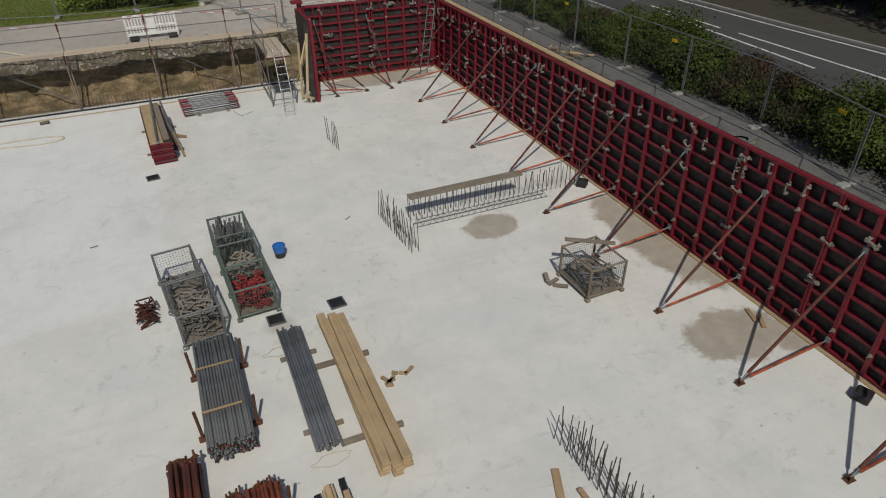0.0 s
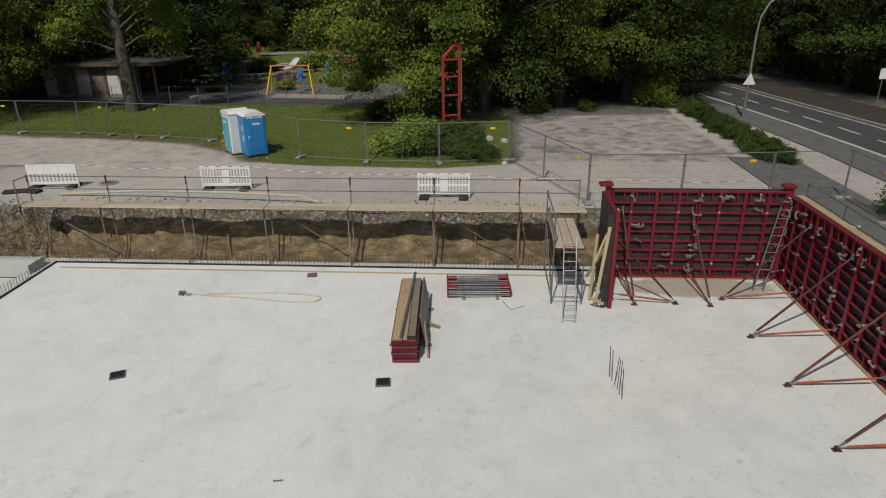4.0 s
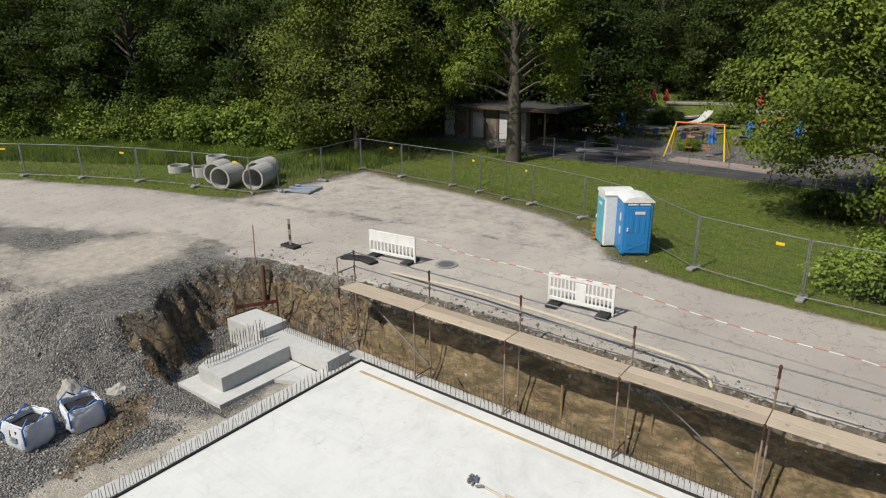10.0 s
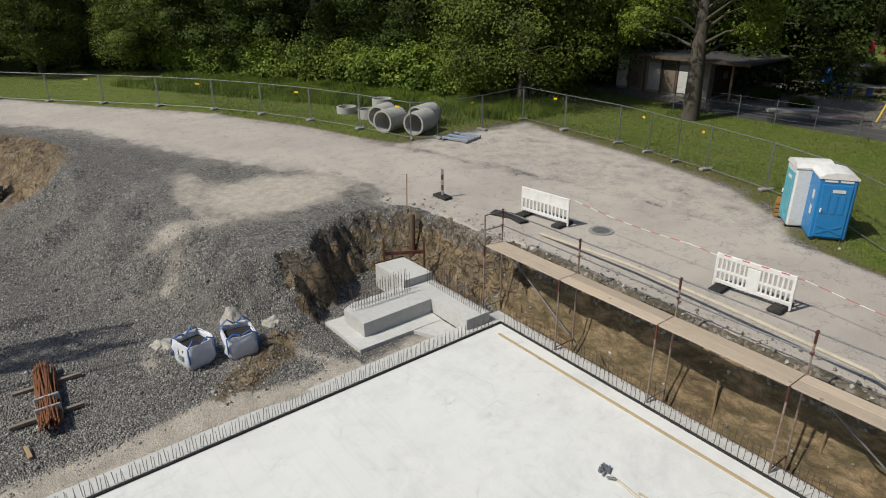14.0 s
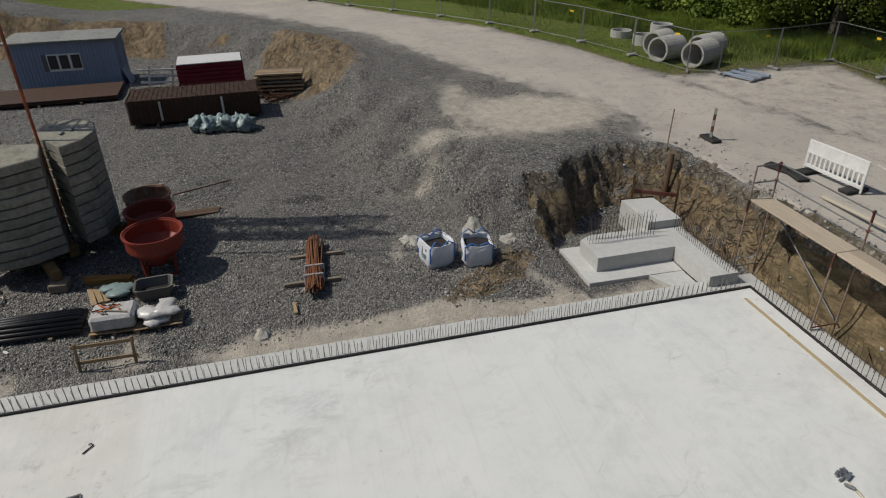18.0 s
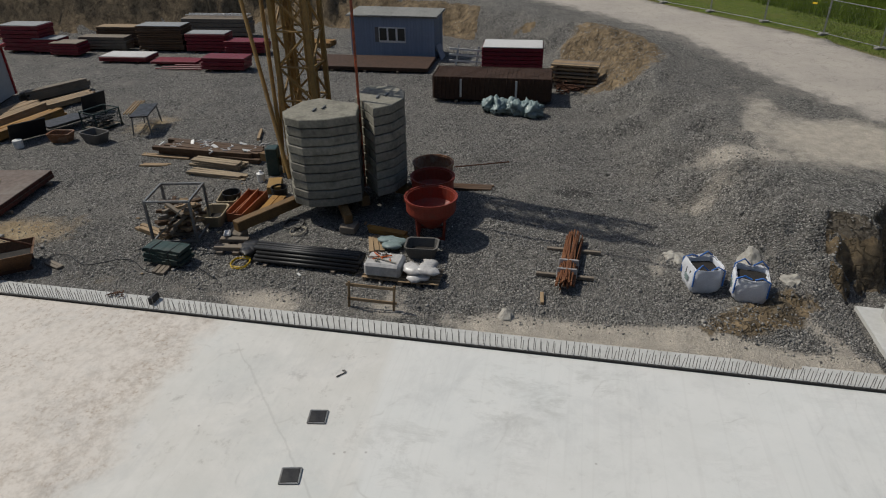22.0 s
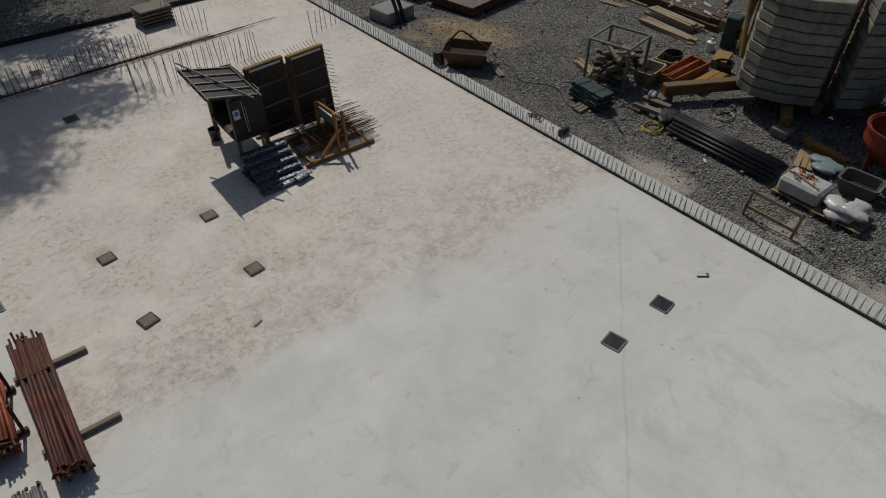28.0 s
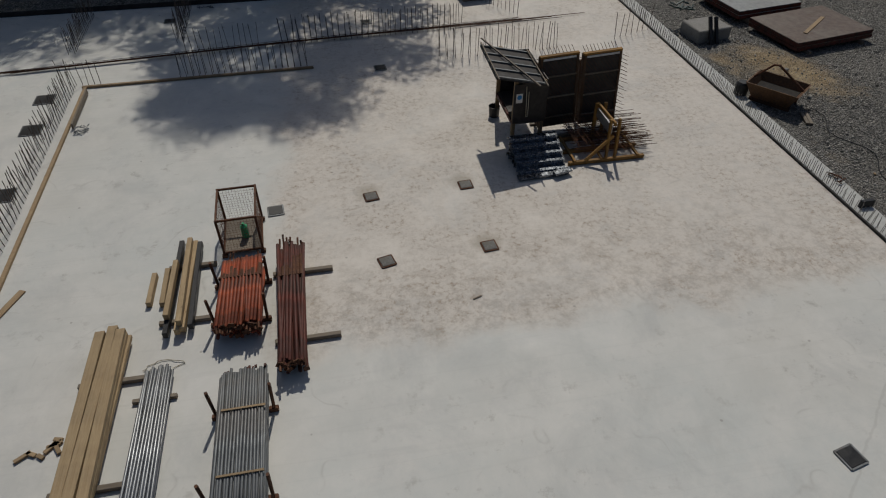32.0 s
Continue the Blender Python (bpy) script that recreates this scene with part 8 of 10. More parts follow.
# by the crane foot
boards(-10.35, -26.2, 87, 10, 4.8, 0.19, 0.17, 5, M_BRWOOD, "dark brown timber beam in a pile by the crane", 24, "beam pile by the crane", 0.05, 0.25)
M_BOARDP = wood("weathered_pale_board", (0.47, 0.37, 0.24), (0.36, 0.27, 0.17), (0.2, 0.15, 0.1), amount=0.4)
boards(-9.3, -25.3, 85, 11, 2.3, 0.15, 0.08, 4, M_BOARDP, "brown timber board in a pile by the crane", 1, "timber pile by the crane", 0.02)
boards(-8.45, -24.95, 86, 7, 2.5, 0.13, 0.08, 4, M_BOARDP, "pale weathered timber board in a pile by the crane", 2, "timber pile by the crane")
boards(-9.85, -28.0, 88, 2, 2.2, 0.12, 0.08, 2, M_WOOD, "pale thin timber beside the beam pile", 25, "loose timbers")
M_TROUGH = plain("orange_brown_sheet_trough", (0.38, 0.13, 0.045), (0.28, 0.09, 0.035), (0.12, 0.07, 0.045), 0.6, amount=0.5)
for x, y, z, rz, L in ((-5.75, -22.45, 0.02, 4, 1.9), (-5.7, -22.15, 0.02, 1, 1.9)):
    solo("formwork_trough", Geo().box((0, 0, 0.03), (L, 0.34, 0.03)).box((0, -0.17, 0.2), (L, 0.03, 0.36)).box((0, 0.17, 0.2), (L, 0.03, 0.36)).box((-L / 2 + 0.015, 0, 0.18), (0.03, 0.34, 0.3)).box((L / 2 - 0.015, 0, 0.18), (0.03, 0.34, 0.3)), M_TROUGH, "orange-brown sheet trough lying on the gravel", "trough", at(x, y, z, rz))
boards(-5.9, -21.55, 2, 2, 1.8, 0.24, 0.14, 2, M_ORWOOD, "yellow timber formwork beam on the gravel", 6, "yellow beams", 0.06)
solo("yellow_block", Geo().box((0, 0, 0.14), (0.9, 0.5, 0.28), b=0.02), M_YELLOW, "yellow steel ballast foot beside the mast", "steel block", at(-7.6, -22.15, 0, 20))
tub(at(-6.0, -23.1, 0, 15), 0.95, 0.65, 0.4, M_TUBB, "beige plastic mortar tub on the gravel")
tub(at(-4.75, -22.95, 0, 10), 1.0, 0.7, 0.42, M_TUBB, "beige plastic mortar tub beside the stillage")
solo("bucket", Geo().lathe([(0, 0), (0.26, 0), (0.32, 0.4), (0.3, 0.4), (0.24, 0.04), (0, 0.04)], 18), M_BLACK, "black rubber bucket standing in a tub", "bucket", at(-6.1, -23.05, 0.1))
solo("bucket", Geo().lathe([(0, 0), (0.26, 0), (0.3, 0.35), (0.28, 0.35), (0.24, 0.04), (0, 0.04)], 18), M_BLACK, "black rubber bucket by the crane foot", "bucket", at(-7.1, -21.75))
for k in range(4):
    solo("jack_timber", Geo().box((0, 0, 0.06), (0.9, 0.2, 0.12), b=0.01), M_WOODG, "thick grey timber under the crane jack", "timber", at(-3.2, -21.55, 0.12 * (k // 2), 8 + 90 * (k // 2)) @ pose(0, -0.25 + 0.5 * (k % 2), 0))
sack_pile(at(-3.0, -20.85, 0.1, 30), "black plastic sheeting crumpled by the crane jack", 3, (0.3, 0.12), 0.0, M_BLACK, 18)
solo("white_rag", Geo().box((0, 0, 0.06), (0.36, 0.22, 0.1), b=0.04), M_SACKS, "white plastic rag by the crane jack", "rag", at(-3.6, -21.9, 0.24, 25))
sack_pile(at(-4.35, -16.8, 0.05, 30), "green and grey sacks beside the crane ballast", 3, (0.3, 0.2), 0.0, M_TARP, 19)
boards(-4.3, -17.3, 20, 3, 1.1, 0.14, 0.07, 3, M_WOOD, "short timber under the crane ballast", 26, "loose timbers")
boards(-5.0, -17.1, 80, 4, 1.4, 0.12, 0.08, 2, M_ORWOOD, "yellow timber beside the skips", 27, "loose timbers")
boards(-9.0, -15.4, 95, 3, 2.6, 0.14, 0.1, 3, M_BRWOOD, "dark timber behind the skips", 28, "loose timbers")
solo("steel_rod", Geo().tube((-10.4, -16.0, 0.1), (-11.4, -14.0, 0.06), 0.025, 6), M_RUST, "long rusty rod on the gravel", "steel rod")
for i, (x, y, rr, mt) in enumerate(((-2.35, -20.85, 0.3, M_SIGNY), (-5.0, -20.3, 0.35, M_BLACK), (-4.6, -20.0, 0.28, M_HOSE))):
    solo("cable_coil", Geo().path([Vector((rr * (1 + 0.12 * math.sin(k * 1.7)) * math.cos(k * 0.5), rr * math.sin(k * 0.5) * (1 + 0.15 * math.cos(k)), 0.03 + 0.002 * k)) for k in range(36)], 0.014, 5), mt, "loose coil of cable on the gravel", "cable coil", at(x, y))
wire = [Vector((-1.7 - 0.25 * math.sin(k * 0.9), -27.0 + 0.31 * k, height_at(-1.9, -27 + 0.31 * k) + 0.03)) for k in range(20)]
solo("cable", Geo().path(wire, 0.014, 5), M_BLACK, "black power cable lying on the gravel", "cable")
for i in range(14):
    qq = random.Random(400 + i)
    rag = Geo().path([Vector((0.12 * k, 0.08 * math.sin(k * 1.9 + i), 0.03 + 0.04 * abs(math.cos(k * 1.3 + i)))) for k in range(5)], 0.035, 5)
    solo("wrapping_scrap", rag, M_SACKS, "torn white plastic wrapping on the beams", "wrapping", at(qq.uniform(-10.9, -9.9), qq.uniform(-28.3, -24.2), 0.33, qq.uniform(0, 180)), "white wrapping scraps by the crane")
for i in range(26):
    qq = random.Random(200 + i)
    x, y = qq.uniform(-9, -1), qq.uniform(-26, -15)
    solo("litter_scrap", Geo().box((0, 0, 0.02), (qq.uniform(0.06, 0.2), qq.uniform(0.04, 0.1), 0.02), pose(0, 0, 0, qq.uniform(-20, 20), qq.uniform(-20, 20), qq.uniform(0, 180)).to_3x3()), (M_WHITEP, M_WOOD, M_SACKS, M_WOODG)[i % 4], "small scrap of timber or plastic on the gravel", "scrap", at(x, y, 0.01), "scraps on the gravel")


tub(at(-3.95, -15.75, 0, 95), 0.95, 0.7, 0.4, M_LIDG, "grey plastic mortar tub beside the sacks")
# site office containers
ofc = thing("site_container", "white site container with red corner trim and ribbed roof", "container", at(-12.75, -42.6, 0.0, 200))
part("body", Geo().box((0, 0, 1.35), (6.4, 5.0, 2.5), b=0.02), M_NWALL, ofc)
part("roof", Geo().box((0, 0, 2.66), (6.7, 5.3, 0.1), b=0.01), M_DARKBLUE, ofc)
for k in range(22):
    part("roof_rib", Geo().box((-3.15 + k * 0.3, 0, 2.73), (0.12, 5.2, 0.05), b=0.01), M_ROOFING, ofc)
part("roof_trim", Geo().box((0, -2.67, 2.64), (6.8, 0.06, 0.16)).box((-3.37, 0, 2.64), (0.06, 5.3, 0.16)).box((3.37, 0, 2.64), (0.06, 5.3, 0.16)), M_REDSTEEL, ofc)
for sx in (-1, 1):
    part("corner_trim", Geo().box((sx * 3.2, -2.5, 1.35), (0.14, 0.14, 2.5)), M_REDSTEEL, ofc)
part("vent", Geo().box((-0.6, -2.53, 1.9), (0.18, 0.04, 0.14)), M_BLACK, ofc)
blc = thing("site_container", "dark blue steel site container with ribbed sides", "container", at(-6.4, -40.2, 0.0, 180))
part("body", Geo().box((0, 0, 1.3), (6.0, 2.5, 2.5), b=0.03), M_DARKBLUE, blc)
for k in range(26):
    part("side_rib", Geo().box((-2.9 + k * 0.232, -1.27, 1.3), (0.09, 0.05, 2.3), b=0.008), M_DARKBLUE, blc)
part("roof", Geo().box((0, 0, 2.58), (6.0, 2.5, 0.06), b=0.01), M_SHED, blc)

# ---- back of the yard ----
shd = thing("site_hut", "blue-grey corrugated site hut with felt roof", "site hut", at(-29.35, -23.4, -0.1, 0))
part("body", Geo().box((0, 0, 1.3), (2.4, 5.5, 2.6)), M_SHED, shd)
rib = part("cladding_rib", Geo().box((1.21, 0, 1.3), (0.03, 0.1, 2.58)), M_SHED, shd)
rib.matrix_basis = pose(0, -2.66, 0)
for k in range(1, 29):
    again(rib, pose(0, -2.66 + k * 0.19, 0))
rib2 = part("cladding_rib", Geo().box((0, 2.76, 1.3), (0.1, 0.03, 2.58)), M_SHED, shd)
for k in range(1, 11):
    again(rib2, pose(-1.15 + k * 0.21, 0, 0))
roof = Geo()
roof.box((0, 0, 2.72), (2.75, 5.9, 0.09), pose(0, 0, 0, 0, 2, 0).to_3x3(), b=0.02)
part("roof", roof, M_ROOFING, shd)
for k in range(4):
    part("roof_lap", Geo().box((0.02 * k, -2.2 + 1.46 * k, 2.775), (2.7, 1.48, 0.02), pose(0, 0, 0, 0, 2, 0).to_3x3()), M_ROOFING, shd)
win = part("window", Geo().box((1.23, 0.0, 1.55), (0.05, 1.75, 0.95), b=0.008), M_WHITEP, shd)
for y in (-0.58, 0.0, 0.6):
    part("pane", Geo().box((1.26, y, 1.58), (0.02, 0.46, 0.74)), M_GLASS, win)
part("shutter", Geo().box((1.24, -1.0, 1.55), (0.03, 0.24, 0.9)), M_LIDG, win)
part("leaning_sheet", Geo().box((0.6, 3.0, 0.5), (1.2, 0.05, 1.0), pose(0, 0, 0, 20, 0, 0).to_3x3()), M_SHED, shd)
fm = thing("mesh_mat_stack", "low stack of rust-brown reinforcement mats on timbers", "mesh mats", at(-25.9, -24.2, 0, 3))
for k in range(3):
    part("mat", Geo().box((0, 0, 0.16 + k * 0.07), (3.0, 7.6, 0.05)), M_MATS, fm)
for y in (-2, 0, 2):
    part("bearer", Geo().box((0.2, y, 0.06), (2.8, 0.12, 0.12)), M_WOODG, fm)


def mat_pile(m, w, d, layers, label):
    t = thing("mesh_mat_pile", label, "mesh mats", m)
    h = 0.028
    for l in range(layers):
        g = Geo()
        z = 0.12 + l * h
        o = 0.03 * ((l * 7) % 5 - 2)
        for i in range(int(w / 0.22) + 1):
            g.box((-w / 2 + i * 0.22 + o * 0.3, 0, z), (0.012, d, 0.012))
        for i in range(int(d / 0.22) + 1):
            g.box((o * 0.3, -d / 2 + i * 0.22, z + 0.012), (w, 0.012, 0.012))
        part("mat", g, M_MATS, t)
    part("core", Geo().box((0, 0, 0.1 + layers * h / 2), (w - 0.16, d - 0.16, layers * h - 0.05)), M_MATS, t)
    part("bearer", Geo().box((0, d * 0.3, 0.05), (w + 0.3, 0.1, 0.1)).box((0, -d * 0.3, 0.05), (w + 0.3, 0.1, 0.1)), M_WOODG, t)
    return t


mat_pile(at(-20.6, -15.9, 0, 3), 2.3, 6.0, 42, "tall pile of rust-brown reinforcement mesh mats")
for y in (-17.4, -14.6):
    solo("strap_scrap", Geo().box((0, 0, 0), (0.04, 0.1, 0.9)), M_SACKS, "pale lashing hanging on the mesh mats", "strap", at(-19.4, y, 0.75))
tp = thing("tarpaulin_bundle", "crumpled grey-green tarpaulin bundle on the gravel", "tarpaulin", at(-18.1, -14.6, 0, 80) @ Matrix.Diagonal((0.95, 1.15, 1.35, 1)))
for k in range(6):
    g, nn, pts = Geo(), 26, []
    for i in range(15):
        u = -1 + i / 7
        rr = max(0.03, (1 - u * u)) ** 0.5
        for j in range(nn):
            a = 2 * math.pi * j / nn
            w = 1 + 0.75 * noise.fractal(Vector((u * 3 + k * 3, math.cos(a) * 2.6, math.sin(a) * 2.6)), 0.7, 2, 4)
            pts.append((0.55 * u, 0.38 * rr * w * math.cos(a), max(0, 0.2 + 0.26 * rr * w * math.sin(a))))
    g.add(pts, [(i * nn + j, i * nn + (j + 1) % nn, (i + 1) * nn + (j + 1) % nn, (i + 1) * nn + j) for i in range(14) for j in range(nn)])
    part("fold", g, M_TARP, tp, smooth=True).matrix_basis = pose(-1.15 + 0.46 * k, 0.1 * (-1) ** k, 0.0, 0, 0, 60 + 37 * k)
rb = thing("formwork_stack", "stack of dark red formwork elements with a white sheet on top", "formwork stack", at(-25.0, -15.4, 0.15, 4))
for k in range(7):
    part("element", Geo().box((0, 0, 0.2 + k * 0.22), (2.0, 3.4, 0.19), b=0.015), M_RED, rb)
part("top_sheet", Geo().box((0, 0, 1.66), (2.05, 3.3, 0.05), b=0.01), M_NWALL, rb)
lf = thing("timber_lattice", "white timber trestle frames standing by the formwork", "trestle", at(-26.8, -18.4, 0.0, 80))
for z in (0.3, 0.65, 1.0):
    part("rail", Geo().box((0, 0, z), (2.2, 0.06, 0.1)), M_NWALL, lf)
for x in (-0.7, 0.6):
    part("post", Geo().beam((x, 0.05, 0), (x + 0.2, 0.05, 1.25), 0.06, 0.1), M_NWALL, lf)
for l in range(6):
    for k in range(5):
        solo("stacked_plank", Geo().box((0, 0, 0), (2.5, 0.2, 0.1), b=0.008), M_WOOD if (k + l) % 3 else M_WOODG, "thick timber plank in a spaced stack at the heap foot", "plank", at(-23.3, -11.9, 0.2 + l * 0.2, 84) @ pose(0.05 * ((k * 3 + l) % 3), -0.5 + 0.25 * k, 0), "plank stack at the heap")
    for u in (-0.85, 0.8):
        solo("stack_spacer", Geo().box((0, 0, 0), (0.1, 1.25, 0.09), b=0.006), M_BRWOOD, "dark timber spacer in the plank stack", "spacer", at(-23.3, -11.9, 0.1 + l * 0.2, 84) @ pose(u, 0, 0), "plank stack spacers")
load("scrap_heap", "heap of rusty scrap and cable", at(-22.6, -12.0, 0), 60, (0.9, 0.7, 0.5), 0.0, 1.0, 0.03, M_RUST, 63)
boards(-31.0, -29.5, 88, 12, 2.0, 0.3, 0.1, 4, M_ORWOOD, "yellow-brown timber pallet board by the hut", 33, "timber by the hut")
def yard_stack(x, y, length, height, layers, mt, label, top=None, depth=1.3, turn=5, name="formwork_stack"):
    st = thing(name, label, "formwork stack", at(x - depth / 2, y, 0, turn), "stacks before the bank")
    step = (height - 0.12) / layers
    for u in (-0.3, 0.3):
        part("bearer", Geo().box((0, u * length, 0.06), (depth * 0.95, 0.1, 0.12)), M_BRWOOD, st)
    for k in range(layers):
        part("element", Geo().box((0.03 * ((k * 5) % 3 - 1), 0.05 * ((k * 7) % 3 - 1), 0.12 + (k + 0.5) * step), (depth, length, step * 0.88), b=min(0.015, step * 0.2)), mt, st)
    if top:
        part("top_sheet", Geo().box((0, 0, height + 0.02), (depth * 0.97, length * 0.97, 0.035)), top, st)
    return st


RED_LABEL = "stack of dark red formwork panels before the bank"
yard_stack(-27.4, -39.5, 3.2, 1.65, 13, M_BRWOOD, "tall stack of weathered brown formwork boards", M_GRSHEET, 1.5)
yard_stack(-27.5, -36.2, 2.8, 1.25, 5, M_RED, RED_LABEL, M_GRSHEET)
yard_stack(-27.4, -33.4, 2.7, 0.85, 4, M_RED, RED_LABEL)
yard_stack(-28.4, -43.0, 3.9, 1.3, 6, M_BRWOOD, "stack of dark formwork girders with pale timber on top", M_WOOD, 1.1)
yard_stack(-26.9, -43.6, 3.4, 0.9, 4, M_WOODG, "stack of grey weathered formwork girders", M_WOODG, 1.0)
yard_stack(-25.5, -48.7, 2.9, 1.75, 6, M_RED, RED_LABEL, M_GRSHEET, 1.6)
yard_stack(-25.5, -46.9, 1.9, 0.95, 4, M_RED, RED_LABEL, M_GRSHEET)
yard_stack(-25.0, -45.1, 2.0, 0.85, 4, M_RED, "stack of dark red panels under weathered boards", M_WOODG)
yard_stack(-23.0, -32.6, 2.7, 0.85, 3, M_RED, "upright dark red formwork panels standing on battens")
yard_stack(-24.0, -40.1, 3.2, 0.4, 2, M_RED, "low stack of red panels under a pale sheet", M_NWALL, 1.6)
yard_stack(-23.8, -36.4, 3.0, 0.3, 2, M_RED, "low stack of dark red frames on the gravel", None, 1.2)
lt = yard_stack(-32.3, -38.2, 5.0, 1.35, 4, M_WOODG, "stack of grey beams with a lattice girder on top", None, 1.4)
for u in (-0.5, 0.1):
    part("girder_chord", Geo().tube((u, -2.4, 1.5), (u, 2.4, 1.5), 0.04, 6), M_NWALL, lt)
for k in range(16):
    part("girder_web", Geo().tube((-0.5 if k % 2 else 0.1, -2.4 + 0.3 * k, 1.5), (0.1 if k % 2 else -0.5, -2.1 + 0.3 * k, 1.5), 0.022, 5), M_NWALL, lt)
for k in range(8):
    solo("formwork_tube", Geo().tube((0, -1.5, 0.1), (0, 1.5, 0.1), 0.05, 7), M_RED, "dark red steel rail on the gravel", "steel rail", at(-23.0 - 0.25 * k, -35.5 + 0.3 * k, 0.05 * (k % 2), 5), "red steel rails")

# loose stones on the gravel and in the cuts
q = np.random.RandomState(5)


def heights_at(x, y):
    i, j = np.clip(np.searchsorted(gx, x) - 1, 0, nx - 2), np.clip(np.searchsorted(gy, y) - 1, 0, ny - 2)
    a, b = (x - gx[i]) / (gx[i + 1] - gx[i]), (y - gy[j]) / (gy[j + 1] - gy[j])
    return (1 - a) * (1 - b) * Z[j, i] + a * (1 - b) * Z[j, i + 1] + (1 - a) * b * Z[j + 1, i] + a * b * Z[j + 1, i + 1]


tet = np.array([(1, 1, 0.7), (-1, -1, 0.8), (-1, 1, -0.6), (1, -1, -0.6), (0.2, 0.1, 1.2), (0, -0.2, -1.0)])
tri = np.array([(0, 4, 3), (0, 2, 4), (2, 1, 4), (1, 3, 4), (0, 3, 5), (0, 5, 2), (2, 5, 1), (1, 5, 3)])


def stones(x, y, z, s):
    """Many small faceted stones as one mesh."""
    n = len(x)
    a = q.uniform(0, 6.28, n)
    p = tet[None] * (s[:, None, None] * q.uniform(0.6, 1.3, (n, 1, 3)))
    c, d = np.cos(a)[:, None], np.sin(a)[:, None]
    p = np.stack([p[..., 0] * c - p[..., 1] * d, p[..., 0] * d + p[..., 1] * c, p[..., 2]], -1)
    p += np.stack([x, y, z], -1)[:, None]
    return p.reshape(-1, 3), (tri[None] + 6 * np.arange(n)[:, None, None]).reshape(-1, 3)


n = 105000
sx, sy = -0.8 - q.beta(1.0, 1.9, n) * 40, 0.5 - q.beta(1.25, 2.0, n) * 42
keep = inside(CREST, sx, sy) & ~((sx > -5.0) & (sy > -4.1) & (sy < 0.5))
sx, sy = sx[keep], sy[keep]
pale = np.clip(sandy, 0, 1)[np.clip(np.searchsorted(gy, sy), 0, ny - 1), np.clip(np.searchsorted(gx, sx), 0, nx - 1)]
keep = q.rand(len(sx)) > pale * 1.1 - 0.25
sx, sy = sx[keep], sy[keep]
ss = 0.009 + 0.024 * q.rand(len(sx)) ** 2.4 + 0.03 * (q.rand(len(sx)) < 0.01)
ex, ey = np.r_[q.uniform(-8, 26, 900), q.uniform(-4, 20, 800)], np.r_[q.uniform(0.6, 2.6, 900), 1.7 + np.abs(q.normal(0, 0.4, 800))]
es = 0.01 + 0.045 * q.rand(1700) ** 4
wx, wy = 27.35 + np.abs(q.normal(0, 0.55, 2600)), q.uniform(-27, 1.5, 2600)
ws = 0.02 + 0.1 * q.rand(2600) ** 3
ax, ay, az = np.r_[sx, ex, wx], np.r_[sy, ey, wy], np.r_[heights_at(sx, sy) + ss * 0.3, heights_at(ex, ey) + es * 0.3, np.full(2600, UP + 0.06)]
V, F = stones(ax, ay, az, np.r_[ss, es, ws])
n_ = Nodes("loose_stone")
M_STONES = n_.done(n_.ramp(n_.island(), (0.0, (0.1, 0.097, 0.091)), (0.5, (0.2, 0.192, 0.177)), (0.9, (0.32, 0.306, 0.28)), (1.0, (0.42, 0.4, 0.365))), 0.95)
tagged(new("loose_stones", mesh_np("loose_stones", V, F, M_STONES)), "loose grey stones scattered over the gravel and cuts", "stones", kind="stuff")

# ---- trees ----
def leaves(centres, radii, per, size, seed, droop=0.25, out=None):
    """Leaf cards in clumps: each card is two triangles bent along its rib."""
    q = np.random.RandomState(seed)
    C = np.repeat(np.asarray(centres), per, 0)
    R = np.repeat(np.asarray(radii), per, 0)
    n = len(C)
    d = q.normal(size=(n, 3))
    d /= np.linalg.norm(d, axis=1)[:, None]
    d[:, 2] = np.where(q.random_sample(n) < 0.6, np.abs(d[:, 2]), d[:, 2])
    stray = np.where(q.random_sample(n) < 0.22, q.uniform(1.0, 1.7, n), 1.0)
    P = C + d * R * (q.uniform(0.45, 1.05, n) ** 0.6 * stray)[:, None]
    nrm = d * 0.7 + q.normal(size=(n, 3)) * 0.5 + (0, 0, 0.5)
    if out is not None:
        nrm = np.repeat(np.asarray(out), per, 0) * 0.8 + d * 0.35 + q.normal(size=(n, 3)) * 0.42 + (0, 0, 0.3)
    nrm /= np.linalg.norm(nrm, axis=1)[:, None]
    u = np.cross(nrm, q.normal(size=(n, 3)))
    u /= np.linalg.norm(u, axis=1)[:, None]
    v = np.cross(nrm, u)
    s = size * q.uniform(0.6, 1.25, n)[:, None]
    tip = P + u * s - nrm * s * droop
    V = np.stack([P - u * s * 0.8, P - v * s * 0.55, tip, P + v * s * 0.55], 1).reshape(-1, 3)
    F = np.arange(4 * n).reshape(n, 4)
    return V, F


